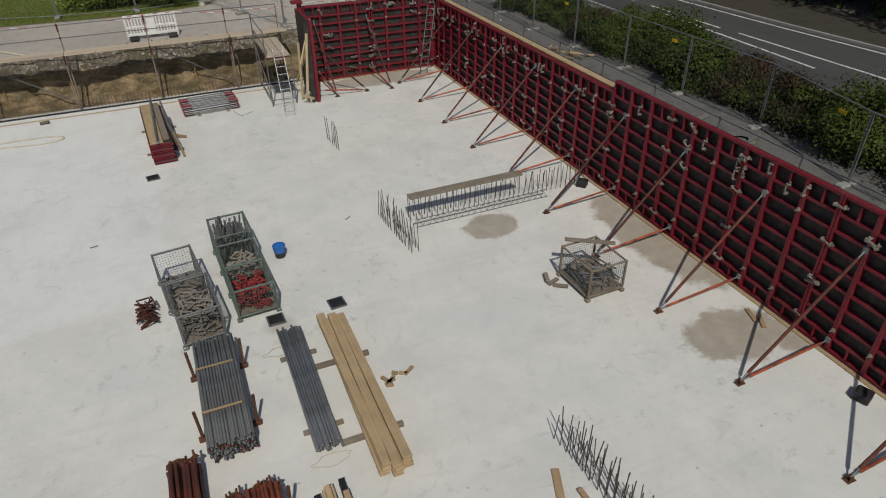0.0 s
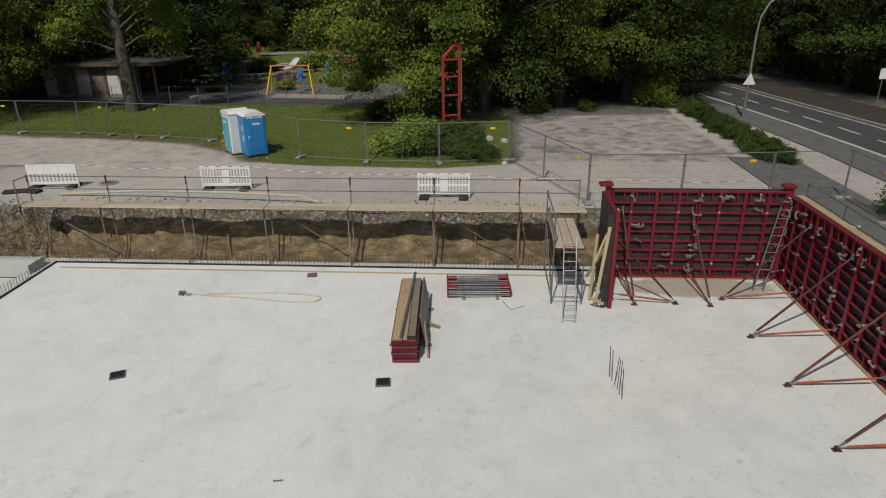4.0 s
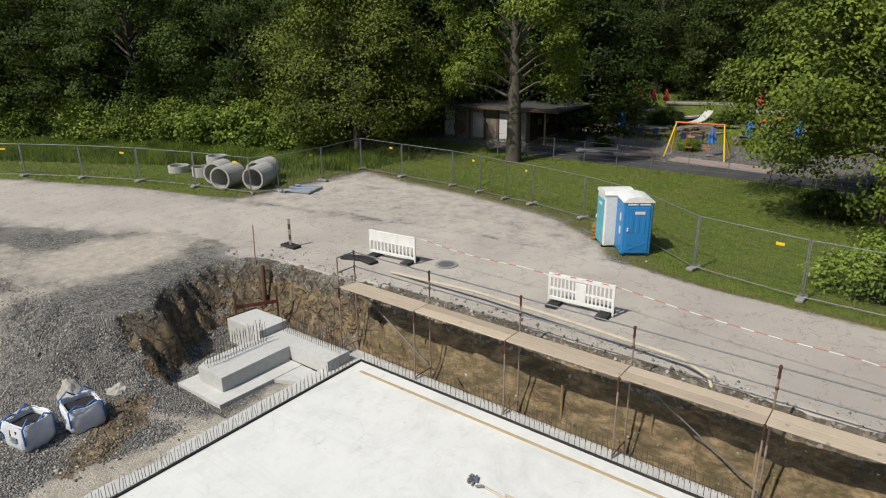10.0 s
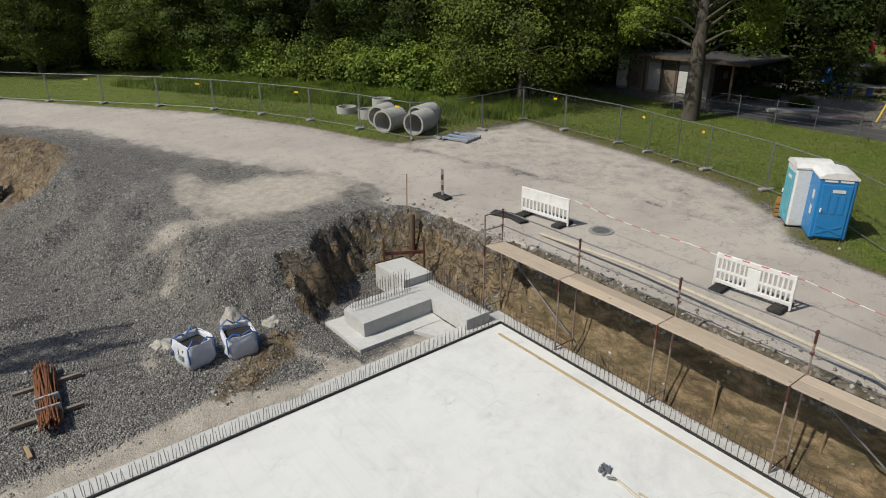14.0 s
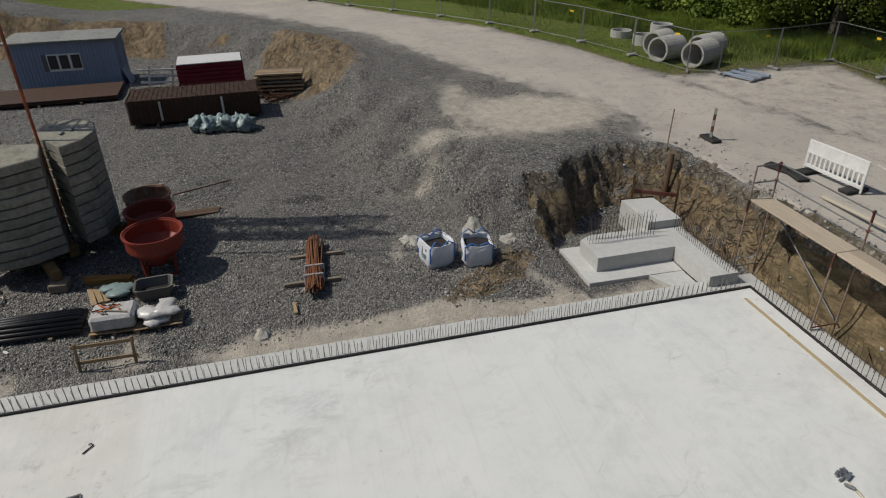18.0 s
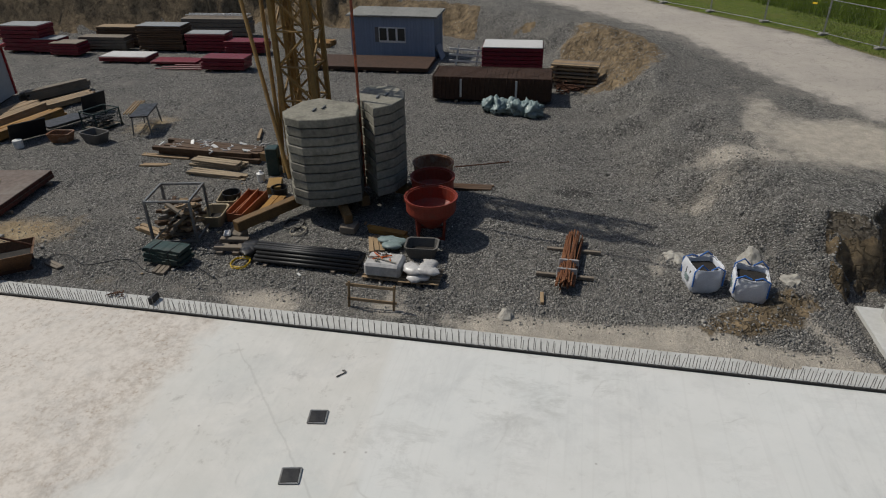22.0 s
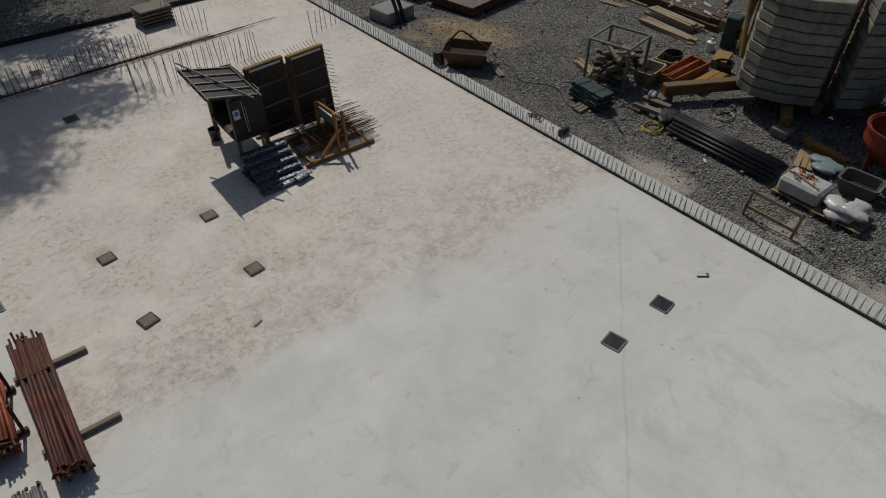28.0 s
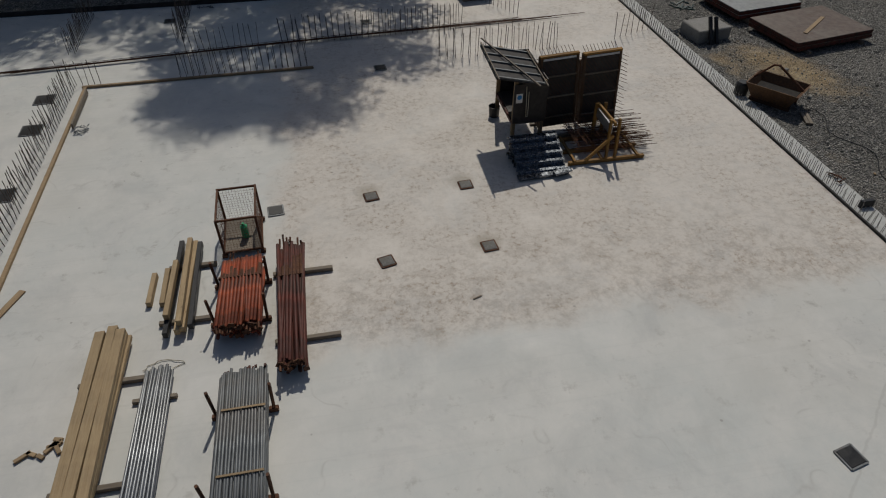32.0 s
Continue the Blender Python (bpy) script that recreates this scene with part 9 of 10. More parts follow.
def tree(h, spread, seed, leaf_mat, clumps=120, per=90, size=0.16, low=0.2, trunk=0.28, label="broad-leaved tree with a dense green crown", flat=0.6):
    q = random.Random(seed)
    t = thing("tree", label, "tree", group="trees round the site")
    g = Geo()
    pts = [Vector((0, 0, -0.2)), Vector((q.uniform(-0.1, 0.1), q.uniform(-0.1, 0.1), h * 0.2)), Vector((q.uniform(-0.3, 0.3), q.uniform(-0.3, 0.3), h * 0.45)), Vector((q.uniform(-0.5, 0.5), q.uniform(-0.5, 0.5), h * 0.85))]
    rad = [trunk * 1.25, trunk, trunk * 0.7, trunk * 0.15]
    for i in range(3):
        g.tube(pts[i], pts[i + 1], rad[i], 9, rad[i + 1], caps=False)
    # boughs carry leafy lobes, and each lobe a rind of smaller clumps
    centres, radii, out = [], [], []
    boughs = max(12, clumps // 3)
    for i in range(boughs):
        u = (i + q.random()) / boughs
        z = h * (low + (1 - low) * u)
        prof = math.sin(math.pi * min(1.0, 0.16 + 0.84 * u) ** 0.8) ** 0.6
        a = i * 2.4 + q.uniform(-0.5, 0.5)
        rr = spread * prof * math.sqrt(q.uniform(0.12, 0.85))
        c = Vector((rr * math.cos(a), rr * math.sin(a), z - 0.1 * rr))
        s = pts[1].lerp(pts[3], min(1, max(0, (z / h - 0.25))))
        mid = s.lerp(c, 0.5) + Vector((0, 0, 0.3))
        g.tube(s, mid, trunk * 0.28, 6, trunk * 0.14, caps=False).tube(mid, c, trunk * 0.14, 5, 0.03, caps=False)
        k = spread * q.uniform(0.26, 0.42)
        for j in range(9):
            d = Vector((q.gauss(0, 1), q.gauss(0, 1), q.gauss(0.25, 0.8))).normalized()
            d = (d + 0.55 * Vector((math.cos(a), math.sin(a), 0.25))).normalized()
            e = c + Vector((d.x, d.y, d.z * 0.8)) * (k * q.uniform(0.6, 1.05))
            centres.append(tuple(e))
            out.append(tuple(d))
            r = k * q.uniform(0.38, 0.68)
            radii.append((r * 1.15, r * 1.15, r * flat))
            if j % 3 == 0:
                g.tube(c, e, 0.025, 4, 0.01, caps=False)
    part("trunk", g, M_BARK, t, smooth=True)
    V, F = leaves(centres, radii, per // 3, size, seed, out=out)
    o = new("crown", mesh_np("crown", V, F, leaf_mat))
    o.parent = t
    return t


def shrub(w, d, h, seed, leaf_mat, clumps=30, per=110, size=0.1, label="dense green shrub", name="shrub"):
    q = random.Random(seed)
    t = thing(name, label, name)
    cs, rs = [], []
    g = Geo()
    for i in range(clumps):
        a, r = q.uniform(0, 2 * math.pi), math.sqrt(q.random())
        x, y = w / 2 * r * math.cos(a), d / 2 * r * math.sin(a)
        z = h * q.uniform(0.2, 0.9) * (1 - 0.45 * r * r)
        cs.append((x, y, z))
        k = h * q.uniform(0.16, 0.28)
        rs.append((k * 1.3, k * 1.3, k))
        g.tube((x * 0.4, y * 0.4, -0.05), (x, y, z), 0.02, 4, 0.008, caps=False)
    part("stem", g, M_BARK, t)
    V, F = leaves(cs, rs, per, size, seed)
    o = new("foliage", mesh_np("foliage", V, F, leaf_mat))
    o.parent = t
    return t


T = [
    tree(13.0, 5.2, 1, M_LEAF, 105, 720, 0.098, 0.2, 0.36, "large broad-leaved tree with fresh green crown", 0.7),
    tree(14.0, 5.6, 2, M_LEAFD, 125, 480, 0.115, 0.12, 0.38, "large dark green broad-leaved tree", 0.75),
    tree(11.5, 4.7, 3, M_LEAFO, 190, 400, 0.09, 0.17, 0.34, "rounded olive green broad-leaved tree", 0.9),
    tree(13.5, 4.8, 4, M_LEAFD, 110, 260, 0.16, 0.0, 0.3, "dark woodland tree at the back of the park", 0.9),
    tree(16.5, 4.5, 5, M_LEAF, 90, 600, 0.098, 0.29, 0.43, "tall broad-leaved tree with thick bare trunk", 0.7),
]
for t in T:
    t.matrix_basis = pose(0, 0, -60)
SPOTS = [
    (2, -19.6, 19.9, 1.15), (4, -8.7, 22.9, 1.0), (0, 11.6, 20.4, 1.05), (1, 16.0, 23.0, 1.0), (0, 21.4, 25.5, 0.95), (1, 26.5, 27.5, 1.0),
    (1, -27.0, 25.5, 1.0), (1, -33.5, 20.0, 0.9), (1, -40.0, 15.0, 1.0), (3, -36.0, 24.5, 1.0), (1, -47.0, 10.0, 1.0), (2, -53.0, 5.0, 1.0),
    (1, 33.5, 38.0, 0.95), (1, 30.0, 33.0, 0.9), (0, 24.0, 32.0, 1.0), (1, 18.5, 31.0, 1.1),
    (3, -24.5, 36.0, 1.1), (3, -31.0, 33.0, 1.2), (3, -38.0, 31.0, 1.1), (3, -45.0, 24.0, 1.2), (3, -52.0, 18.0, 1.1), (3, -58.0, 10.0, 1.1), (3, -62.0, 0.0, 1.1),
    (3, -20.0, 47.0, 1.2), (3, -27.0, 44.0, 1.2), (3, -34.0, 41.0, 1.2), (3, -42.0, 37.0, 1.2), (3, -50.0, 31.0, 1.3), (3, -57.0, 23.0, 1.2),
    (3, 15.5, 38.0, 1.0), (3, 17.0, 46.0, 1.2), (3, 24.0, 42.0, 1.2), (3, 30.0, 48.0, 1.2), (3, 12.0, 58.0, 1.2),
    (1, -14.0, 62.0, 1.0), (0, -5.0, 66.0, 1.0), (1, 4.0, 64.0, 1.0), (3, -22.0, 68.0, 1.2), (3, -10.0, 76.0, 1.3), (3, 0.0, 78.0, 1.3), (3, 12.0, 74.0, 1.3), (3, 22.0, 62.0, 1.2), (3, -32.0, 60.0, 1.2), (3, -44.0, 52.0, 1.3),
    (3, 36.0, 60.0, 1.2), (3, 30.0, 68.0, 1.2), (1, 45.5, 34.0, 0.95), (3, 46.0, 42.0, 1.2), (3, 47.0, 52.0, 1.2), (3, 44.0, 64.0, 1.2), (1, 48.5, 26.0, 1.0), (3, 49.5, 13.0, 1.15), (3, 49.5, 4.0, 1.15), (3, 49.5, -4.0, 1.15), (3, 49.5, -12.0, 1.15), (3, 51.0, 18.0, 1.1), (1, 50.0, 8.0, 1.1), (3, 50.0, 0.0, 1.1), (3, 50.5, -8.0, 1.1), (3, 51.0, -16.0, 1.1), (3, 55.0, 30.0, 1.2), (3, 57.0, 42.0, 1.2),
    (3, -17.0, 41.5, 1.0), (3, -22.5, 39.5, 1.05), (1, -22.5, 29.0, 1.0), (3, -12.5, 37.5, 1.15), (3, -16.5, 38.5, 1.15), (3, -38.0, 70.0, 1.6), (3, -24.0, 80.0, 1.6), (3, -10.0, 88.0, 1.7), (3, 5.0, 90.0, 1.7), (3, 20.0, 84.0, 1.6), (3, -52.0, 44.0, 1.5), (3, -64.0, 34.0, 1.5), (3, -70.0, 20.0, 1.5), (3, -74.0, 4.0, 1.5), (3, -5.5, 57.5, 0.9), (3, 9.5, 52.0, 0.9),
    (4, 11.3, -43.6, 1.05), (0, 26.5, -54.0, 1.88), (1, 34.0, -54.0, 1.75), (0, 14.5, -58.0, 1.7), (3, -84.0, -2.0, 1.6), (3, -90.0, 10.0, 1.7), (3, -88.0, -16.0, 1.6), (3, -80.0, 26.0, 1.6), (3, -96.0, 24.0, 1.8), (3, -78.0, 42.0, 1.8), (3, -66.0, 56.0, 1.8), (3, -56.0, 66.0, 1.8), (2, -58.0, -4.0, 1.0), (2, -64.0, -14.0, 1.0), (3, -70.0, -10.0, 1.3),
]
for i, (k, x, y, s) in enumerate(SPOTS):
    m = pose(x, y, height_at(x, y) - 0.1, 0, 0, (i * 77) % 360) @ Matrix.Diagonal((s, s, s * (0.94 + 0.03 * (i % 5)), 1))
    c = copy_thing(T[k], Matrix())
    c.matrix_basis = m
for t in T:
    for o in list(t.children_recursive) + [t]:
        bpy.data.objects.remove(o)

# shrubs, hedges and tall weeds
S = [shrub(3.2, 2.6, 1.9, 1, M_BUSH, 46, 120, 0.09, "bright green leafy shrub behind the fence"), shrub(3.0, 2.2, 1.5, 2, M_LEAFD, 48, 190, 0.068, "dark green leafy shrub"), shrub(2.6, 2.0, 1.5, 3, M_LEAFR, 44, 230, 0.055, "reddish green hedge shrub"), shrub(4.2, 3.0, 2.8, 4, M_BUSH, 46, 130, 0.12, "tall light green bush at the wood edge"), shrub(3.0, 2.2, 2.1, 5, M_HEDGE, 52, 260, 0.058, "large green bush beside the pavement")]
PL = [(0, 11.9, 10.5, 0.85), (1, 13.6, 11.0, 0.95), (1, 15.0, 10.2, 0.85), (0, 12.9, 12.2, 0.9), (1, 14.6, 12.4, 0.95), (1, 16.2, 9.6, 0.55), (1, 9.7, 20.0, 0.9)]
for i in range(16):
    PL.append((1, 31.9 + 0.3 * math.sin(i), -24.5 + 1.75 * i, 0.7 + 0.1 * (i % 3)))
PL += [(2, 31.6, -5.2, 0.9), (4, 31.8, -7.2, 0.85), (4, 32.0, -9.0, 1.0), (2, 31.9, -13.2, 0.95), (2, 31.8, -15.2, 0.95), (4, 31.6, -17.6, 0.95), (4, 31.5, -21.0, 1.1), (4, 31.7, 0.8, 0.85), (1, 31.7, -11.3, 1.0), (2, 31.9, -14.2, 0.8)]
for i in range(10):
    PL.append((1, 29.9 + 0.14 * i * 0, 9.3 + 1.65 * i, 0.62))
for i in range(16):
    PL.append((3, -22.0 - 2.3 * i + 0.6 * math.sin(i * 2), 18.5 - 0.95 * i + 0.8 * math.sin(i * 3.1), 0.9 + 0.15 * (i % 3)))
for i in range(8):
    PL.append((1, -16 + 5.0 * i, 46 + 3 * math.sin(i * 2.0), 1.0))
PL += [(1, -6.4, 31.5, 0.55), (0, -1.0, 33.5, 0.5), (1, -9.5, 33.0, 0.6), (0, 3.0, 36.0, 0.6), (1, 5.5, 33.0, 0.7), (1, 19.5, 22.6, 0.6), (1, 23.0, 23.4, 0.55), (3, 28.0, 25.5, 0.7)]
for i in range(12):
    PL.append((1, 46.6 + 0.5 * math.sin(i), -14.0 + 5.2 * i, 1.1))
for i, (k, x, y, s) in enumerate(PL):
    c = copy_thing(S[k], Matrix())
    c.matrix_basis = pose(x, y, height_at(x, y) - 0.05, 0, 0, (i * 53) % 360) @ Matrix.Diagonal((s, s, s, 1))
for t in S:
    for o in list(t.children_recursive) + [t]:
        bpy.data.objects.remove(o)

# grass blades near the fence and on the verge
q = np.random.RandomState(8)
bx, by = q.uniform(-40, 20, 110000), q.uniform(-2, 26, 110000)
gm = ((1 - soft_in(DRIVE, bx, by, 0.6)) * (1 - soft_in(SHOULDER, bx, by, 0.5))) > 0.6
gm &= ~((bx > 17.5) & (by < 22)) & (by > 2)
bx, by = bx[gm], by[gm]
n = len(bx)
hh = q.uniform(0.05, 0.16, n) * np.where((bx < -16) & (by > 9.5 - 0.0 * bx), 3.0, 1.0)
an = q.uniform(0, 6.28, n)
lx, ly = q.normal(0, 0.05, n), q.normal(0, 0.05, n)
zz = np.full(n, UP - 0.02)
w = 0.02
V = np.stack([np.stack([bx - w * np.cos(an), by - w * np.sin(an), zz], 1), np.stack([bx + w * np.cos(an), by + w * np.sin(an), zz], 1), np.stack([bx + lx, by + ly, zz + hh], 1)], 1).reshape(-1, 3)
tagged(new("grass_blades", mesh_np("grass_blades", V, np.arange(3 * n).reshape(n, 3), M_BLADE)), "short green grass on the verge and lawn", "grass", kind="stuff")

# tall weeds between the fence and the wood edge
q = np.random.RandomState(9)
n = 85000
u = q.uniform(0, 30, n)
bx = -15.0 - u + q.normal(0, 0.3, n)
by = 16.8 - 0.42 * (u - 7.0) - q.beta(1.1, 1.5, n) * (5.2 + 0.1 * u)
clump = np.array([noise.noise(Vector((a * 0.5, b * 0.5, 4.0))) for a, b in zip(bx, by)])
hh = np.clip(0.5 + 0.55 * clump + q.uniform(-0.15, 0.15, n), 0.15, 1.1)
an = q.uniform(0, 6.28, n)
lx, ly = q.normal(0, 0.16, n), q.normal(0, 0.16, n)
zz = np.full(n, UP - 0.02)
w = 0.026
V = np.stack([np.stack([bx - w * np.cos(an), by - w * np.sin(an), zz], 1), np.stack([bx + w * np.cos(an), by + w * np.sin(an), zz], 1), np.stack([bx + lx, by + ly, zz + hh], 1)], 1).reshape(-1, 3)
tagged(new("tall_weeds", mesh_np("tall_weeds", V, np.arange(3 * n).reshape(n, 3), M_BUSH)), "tall green weeds and grass behind the site fence", "weeds", kind="stuff")

# ---- street on the east side ----
solo("pavement", Geo().box((29.4, -12.0, UP + 0.01), (3.0, 44.0, 0.1), b=0.01), M_PAVE, "grey worn pavement strip beside the site", "pavement", kind="structure")
KERB = [(25.0, 75.0), (28.4, 58.0), (30.6, 45.0), (32.3, 33.0), (33.4, 25.0), (34.4, 18.0), (35.1, 11.0), (35.3, 5.0), (35.3, -1.0), (35.0, -7.0), (34.7, -13.0), (34.4, -22.0), (34.2, -34.0), (34.1, -50.0)]
WIDE = [5.0, 5.0, 5.0, 5.0, 5.0, 5.0, 4.9, 4.7, 4.7, 5.4, 6.3, 6.6, 6.6, 6.6]


def along(k0, k1, share, off):
    """A point on the street between two stations: share of its width plus an offset."""
    k = min(int(k0), len(KERB) - 2)
    f = k1
    x = KERB[k][0] + (KERB[k + 1][0] - KERB[k][0]) * f
    y = KERB[k][1] + (KERB[k + 1][1] - KERB[k][1]) * f
    return x + (WIDE[k] + (WIDE[k + 1] - WIDE[k]) * f) * share + off, y


def strip(name, label, cat, s0, o0, s1, o1, z0, z1, mt, k0=0, f0=0.0, k1=12, f1=1.0):
    """A band that follows the street."""
    stops = [(k0, f0)] + [(k, 0.0) for k in range(k0 + 1, k1 + 1)] + [(k1, f1)]
    a = [along(k, f, s0, o0) for k, f in stops]
    b = [along(k, f, s1, o1) for k, f in stops]
    n = len(stops)
    g = Geo()
    g.add([(x, y, z) for z in (z0, z1) for line in (a, b) for x, y in line],
          [f_ for i in range(n - 1) for f_ in ((i, n + i, n + i + 1, i + 1), (2 * n + i, 2 * n + i + 1, 3 * n + i + 1, 3 * n + i), (i, i + 1, 2 * n + i + 1, 2 * n + i), (n + i, 3 * n + i, 3 * n + i + 1, n + i + 1))] + [(0, 2 * n, 3 * n, n), (n - 1, 2 * n - 1, 4 * n - 1, 3 * n - 1)])
    solo(name, g, mt, label, cat, kind="structure")


strip("kerb", "grey concrete kerb along the street", "kerb", 0, -0.16, 0, 0.0, UP - 0.1, UP + 0.11, M_KERB)
strip("kerb", "grey concrete kerb along the street", "kerb", 1, 0.0, 1, 0.16, UP - 0.1, UP + 0.11, M_KERB)
strip("road", "grey asphalt street with white markings", "road", 0, 0.0, 1, 0.0, UP - 0.06, UP + 0.012, M_STREET)
strip("pavement", "grey worn pavement along the street", "pavement", 0, -2.3, 0, -0.163, UP - 0.1, UP + 0.06, M_PAVE)
strip("verge", "bare brown verge along the far side of the street", "verge", 1, 0.163, 1, 4.4, UP - 0.1, UP + 0.07, M_VERGE)
strip("road_marking", "white edge line on the street", "road marking", 1, -0.42, 1, -0.3, UP + 0.012, UP + 0.017, M_LINE)
strip("road_marking", "white edge line on the street", "road marking", 0, 0.3, 0, 0.42, UP + 0.012, UP + 0.017, M_LINE, 0, 0.0, 7, 0.0)
strip("road_marking", "long white line on the street", "road marking", 0, 1.8, 0, 1.92, UP + 0.012, UP + 0.017, M_LINE, 8, 0.3, 9, 0.8)
strip("road_marking", "long white line on the street", "road marking", 0.5, -0.06, 0.5, 0.06, UP + 0.012, UP + 0.017, M_LINE, 9, 0.0, 10, 0.2)
for k in range(9):
    for f in (0.05, 0.55):
        strip("road_marking", "white dash on the street", "road marking", 0.48, -0.06, 0.48, 0.06, UP + 0.012, UP + 0.017, M_LINE, k, f, k, f + 0.28)
lamp = thing("street_lamp", "tall grey curved street lamp beside the street", "street lamp", pose(32.4, 20.5, UP))
pts = [Vector((0, 0, 0)), Vector((0, 0, 5.0)), Vector((0.1, 0.05, 6.0)), Vector((0.5, 0.1, 6.8)), Vector((1.1, 0.15, 7.25)), Vector((1.9, 0.2, 7.4))]
g = Geo()
for (a, b), r in zip(zip(pts[:-1], pts[1:]), (0.085, 0.06, 0.055, 0.05, 0.045)):
    g.tube(a, b, r, 10, r * 0.9)
part("pole", g, M_GALV, lamp)
part("head", Geo().box((2.2, 0.22, 7.4), (0.7, 0.22, 0.12), b=0.04), M_GALV, lamp)
part("warning_sign", Geo().prism([(-0.4, 0.0), (0.4, 0.0), (0.0, 0.7)], -0.012, 0.012).turned(pose(0, -0.11, 2.1, 90, 0, 8)), M_WHITEP, lamp)
pole = thing("street_lamp", "grey lamp pole across the street", "street lamp", pose(43.0, -10.0, UP))
part("pole", Geo().tube((0, 0, 0), (0, 0, 7.0), 0.08, 10, 0.06), M_GALV, pole)
part("head", Geo().box((-0.5, 0, 7.0), (0.9, 0.2, 0.12), b=0.04), M_GALV, pole)
sg = thing("street_sign", "rounded red-rimmed white sign on two posts by the car park", "sign", pose(31.2, 28.5, UP, 0, 0, -12))
part("board", Geo().box((0, 0, 1.0), (1.3, 0.05, 0.42), b=0.02), M_STRIPER, sg)
part("face", Geo().box((0, -0.03, 1.0), (1.16, 0.02, 0.3), b=0.008), M_WHITEP, sg)
for x in (-0.4, 0.4):
    part("post", Geo().tube((x, 0.03, 0), (x, 0.03, 1.1), 0.03, 8), M_GALVD, sg)
for x in (-0.3, 0.0, 0.3):
    part("lettering_bar", Geo().box((x, -0.045, 1.0), (0.22, 0.008, 0.09)), M_STRIPER, sg)
s2 = thing("street_sign", "small white sign on a post across the street", "sign", pose(42.9, 25.0, UP))
part("post", Geo().tube((0, 0, 0), (0, 0, 2.6), 0.035, 8), M_GALVD, s2)
part("board", Geo().box((0, -0.04, 2.2), (0.5, 0.02, 0.7), b=0.01), M_WHITEP, s2)


def car(m):
    c = thing("car", "dark parked car on the street", "car", m)
    body = Geo()
    prof = [(-2.1, 0.35), (-2.15, 0.75), (-1.95, 0.95), (-1.2, 1.0), (-0.7, 1.4), (0.8, 1.42), (1.45, 1.02), (2.0, 0.9), (2.12, 0.6), (2.1, 0.3)]
    n = len(prof)
    pts = []
    for y, k in ((-0.85, 0.97), (-0.8, 1.0), (0.8, 1.0), (0.85, 0.97)):
        pts += [(x, y * (0.86 if z > 1.1 else 1.0), z * (k if z > 0.4 else 1)) for x, z in prof]
    body.add(pts, [(a * n + i, a * n + i + 1, (a + 1) * n + i + 1, (a + 1) * n + i) for a in range(3) for i in range(n - 1)] + [tuple(range(n))[::-1], tuple(range(3 * n, 4 * n))])
    part("body", body, M_BLACK, c)
    part("window", Geo().box((0, -0.75, 1.2), (1.5, 0.03, 0.3)), M_GLASS, c)
    part("window", Geo().box((0, 0.75, 1.2), (1.5, 0.03, 0.3)), M_GLASS, c)
    for sx in (-1.3, 1.3):
        for sy in (-0.8, 0.8):
            wh = part("wheel", Geo().lathe([(0.0, -0.1), (0.3, -0.1), (0.32, -0.06), (0.32, 0.06), (0.3, 0.1), (0.0, 0.1)], 18).turned(pose(sx, sy, 0.32, 90)), M_TYRE, c)
            part("rim", Geo().lathe([(0.0, -0.11), (0.18, -0.11), (0.18, 0.11), (0.0, 0.11)], 14).turned(pose(sx, sy, 0.32, 90)), M_GALV, wh)
    for sy in (-0.55, 0.55):
        part("tail_light", Geo().box((-2.1, sy, 0.75), (0.08, 0.3, 0.14), b=0.02), M_STRIPER, c)


bus = thing("bus_shelter", "open pale steel frame of a bus shelter at the wood edge", "bus shelter", pose(44.6, 19.0, UP + 0.06, 0, 0, 82))
for x in (-1.2, 0.0, 1.2):
    for y in (-0.55, 0.55):
        part("post", Geo().tube((x, y, 0), (x, y, 2.1), 0.035, 7), M_GALV, bus)
for y in (-0.55, 0.55):
    part("roof_rail", Geo().tube((-1.3, y, 2.1), (1.3, y, 2.1), 0.035, 7), M_GALV, bus)
part("roof", Geo().box((0, 0, 2.17), (2.7, 1.3, 0.05), b=0.01), M_DARKBLUE, bus)
part("bench", Geo().box((0, -0.35, 0.45), (1.8, 0.3, 0.05), b=0.01), M_WOODG, bus)
car(pose(38.9, 5.0, UP + 0.012, 0, 0, 92))
# guard rail posts on the outer side of the east wall
gr = thing("edge_guard_rail", "thin steel guard rail along the top of the east wall", "guard rail")
for i in range(12):
    part("post", Geo().tube((27.1, 0.4 - 2.45 * i, 1.6), (27.1, 0.4 - 2.45 * i, 3.28), 0.022, 7), M_GALVD, gr)
for z in (2.82, 3.22):
    part("rail", Geo().tube((27.1, 0.4, z), (27.1, -26.6, z), 0.02, 7), M_GALVD, gr)

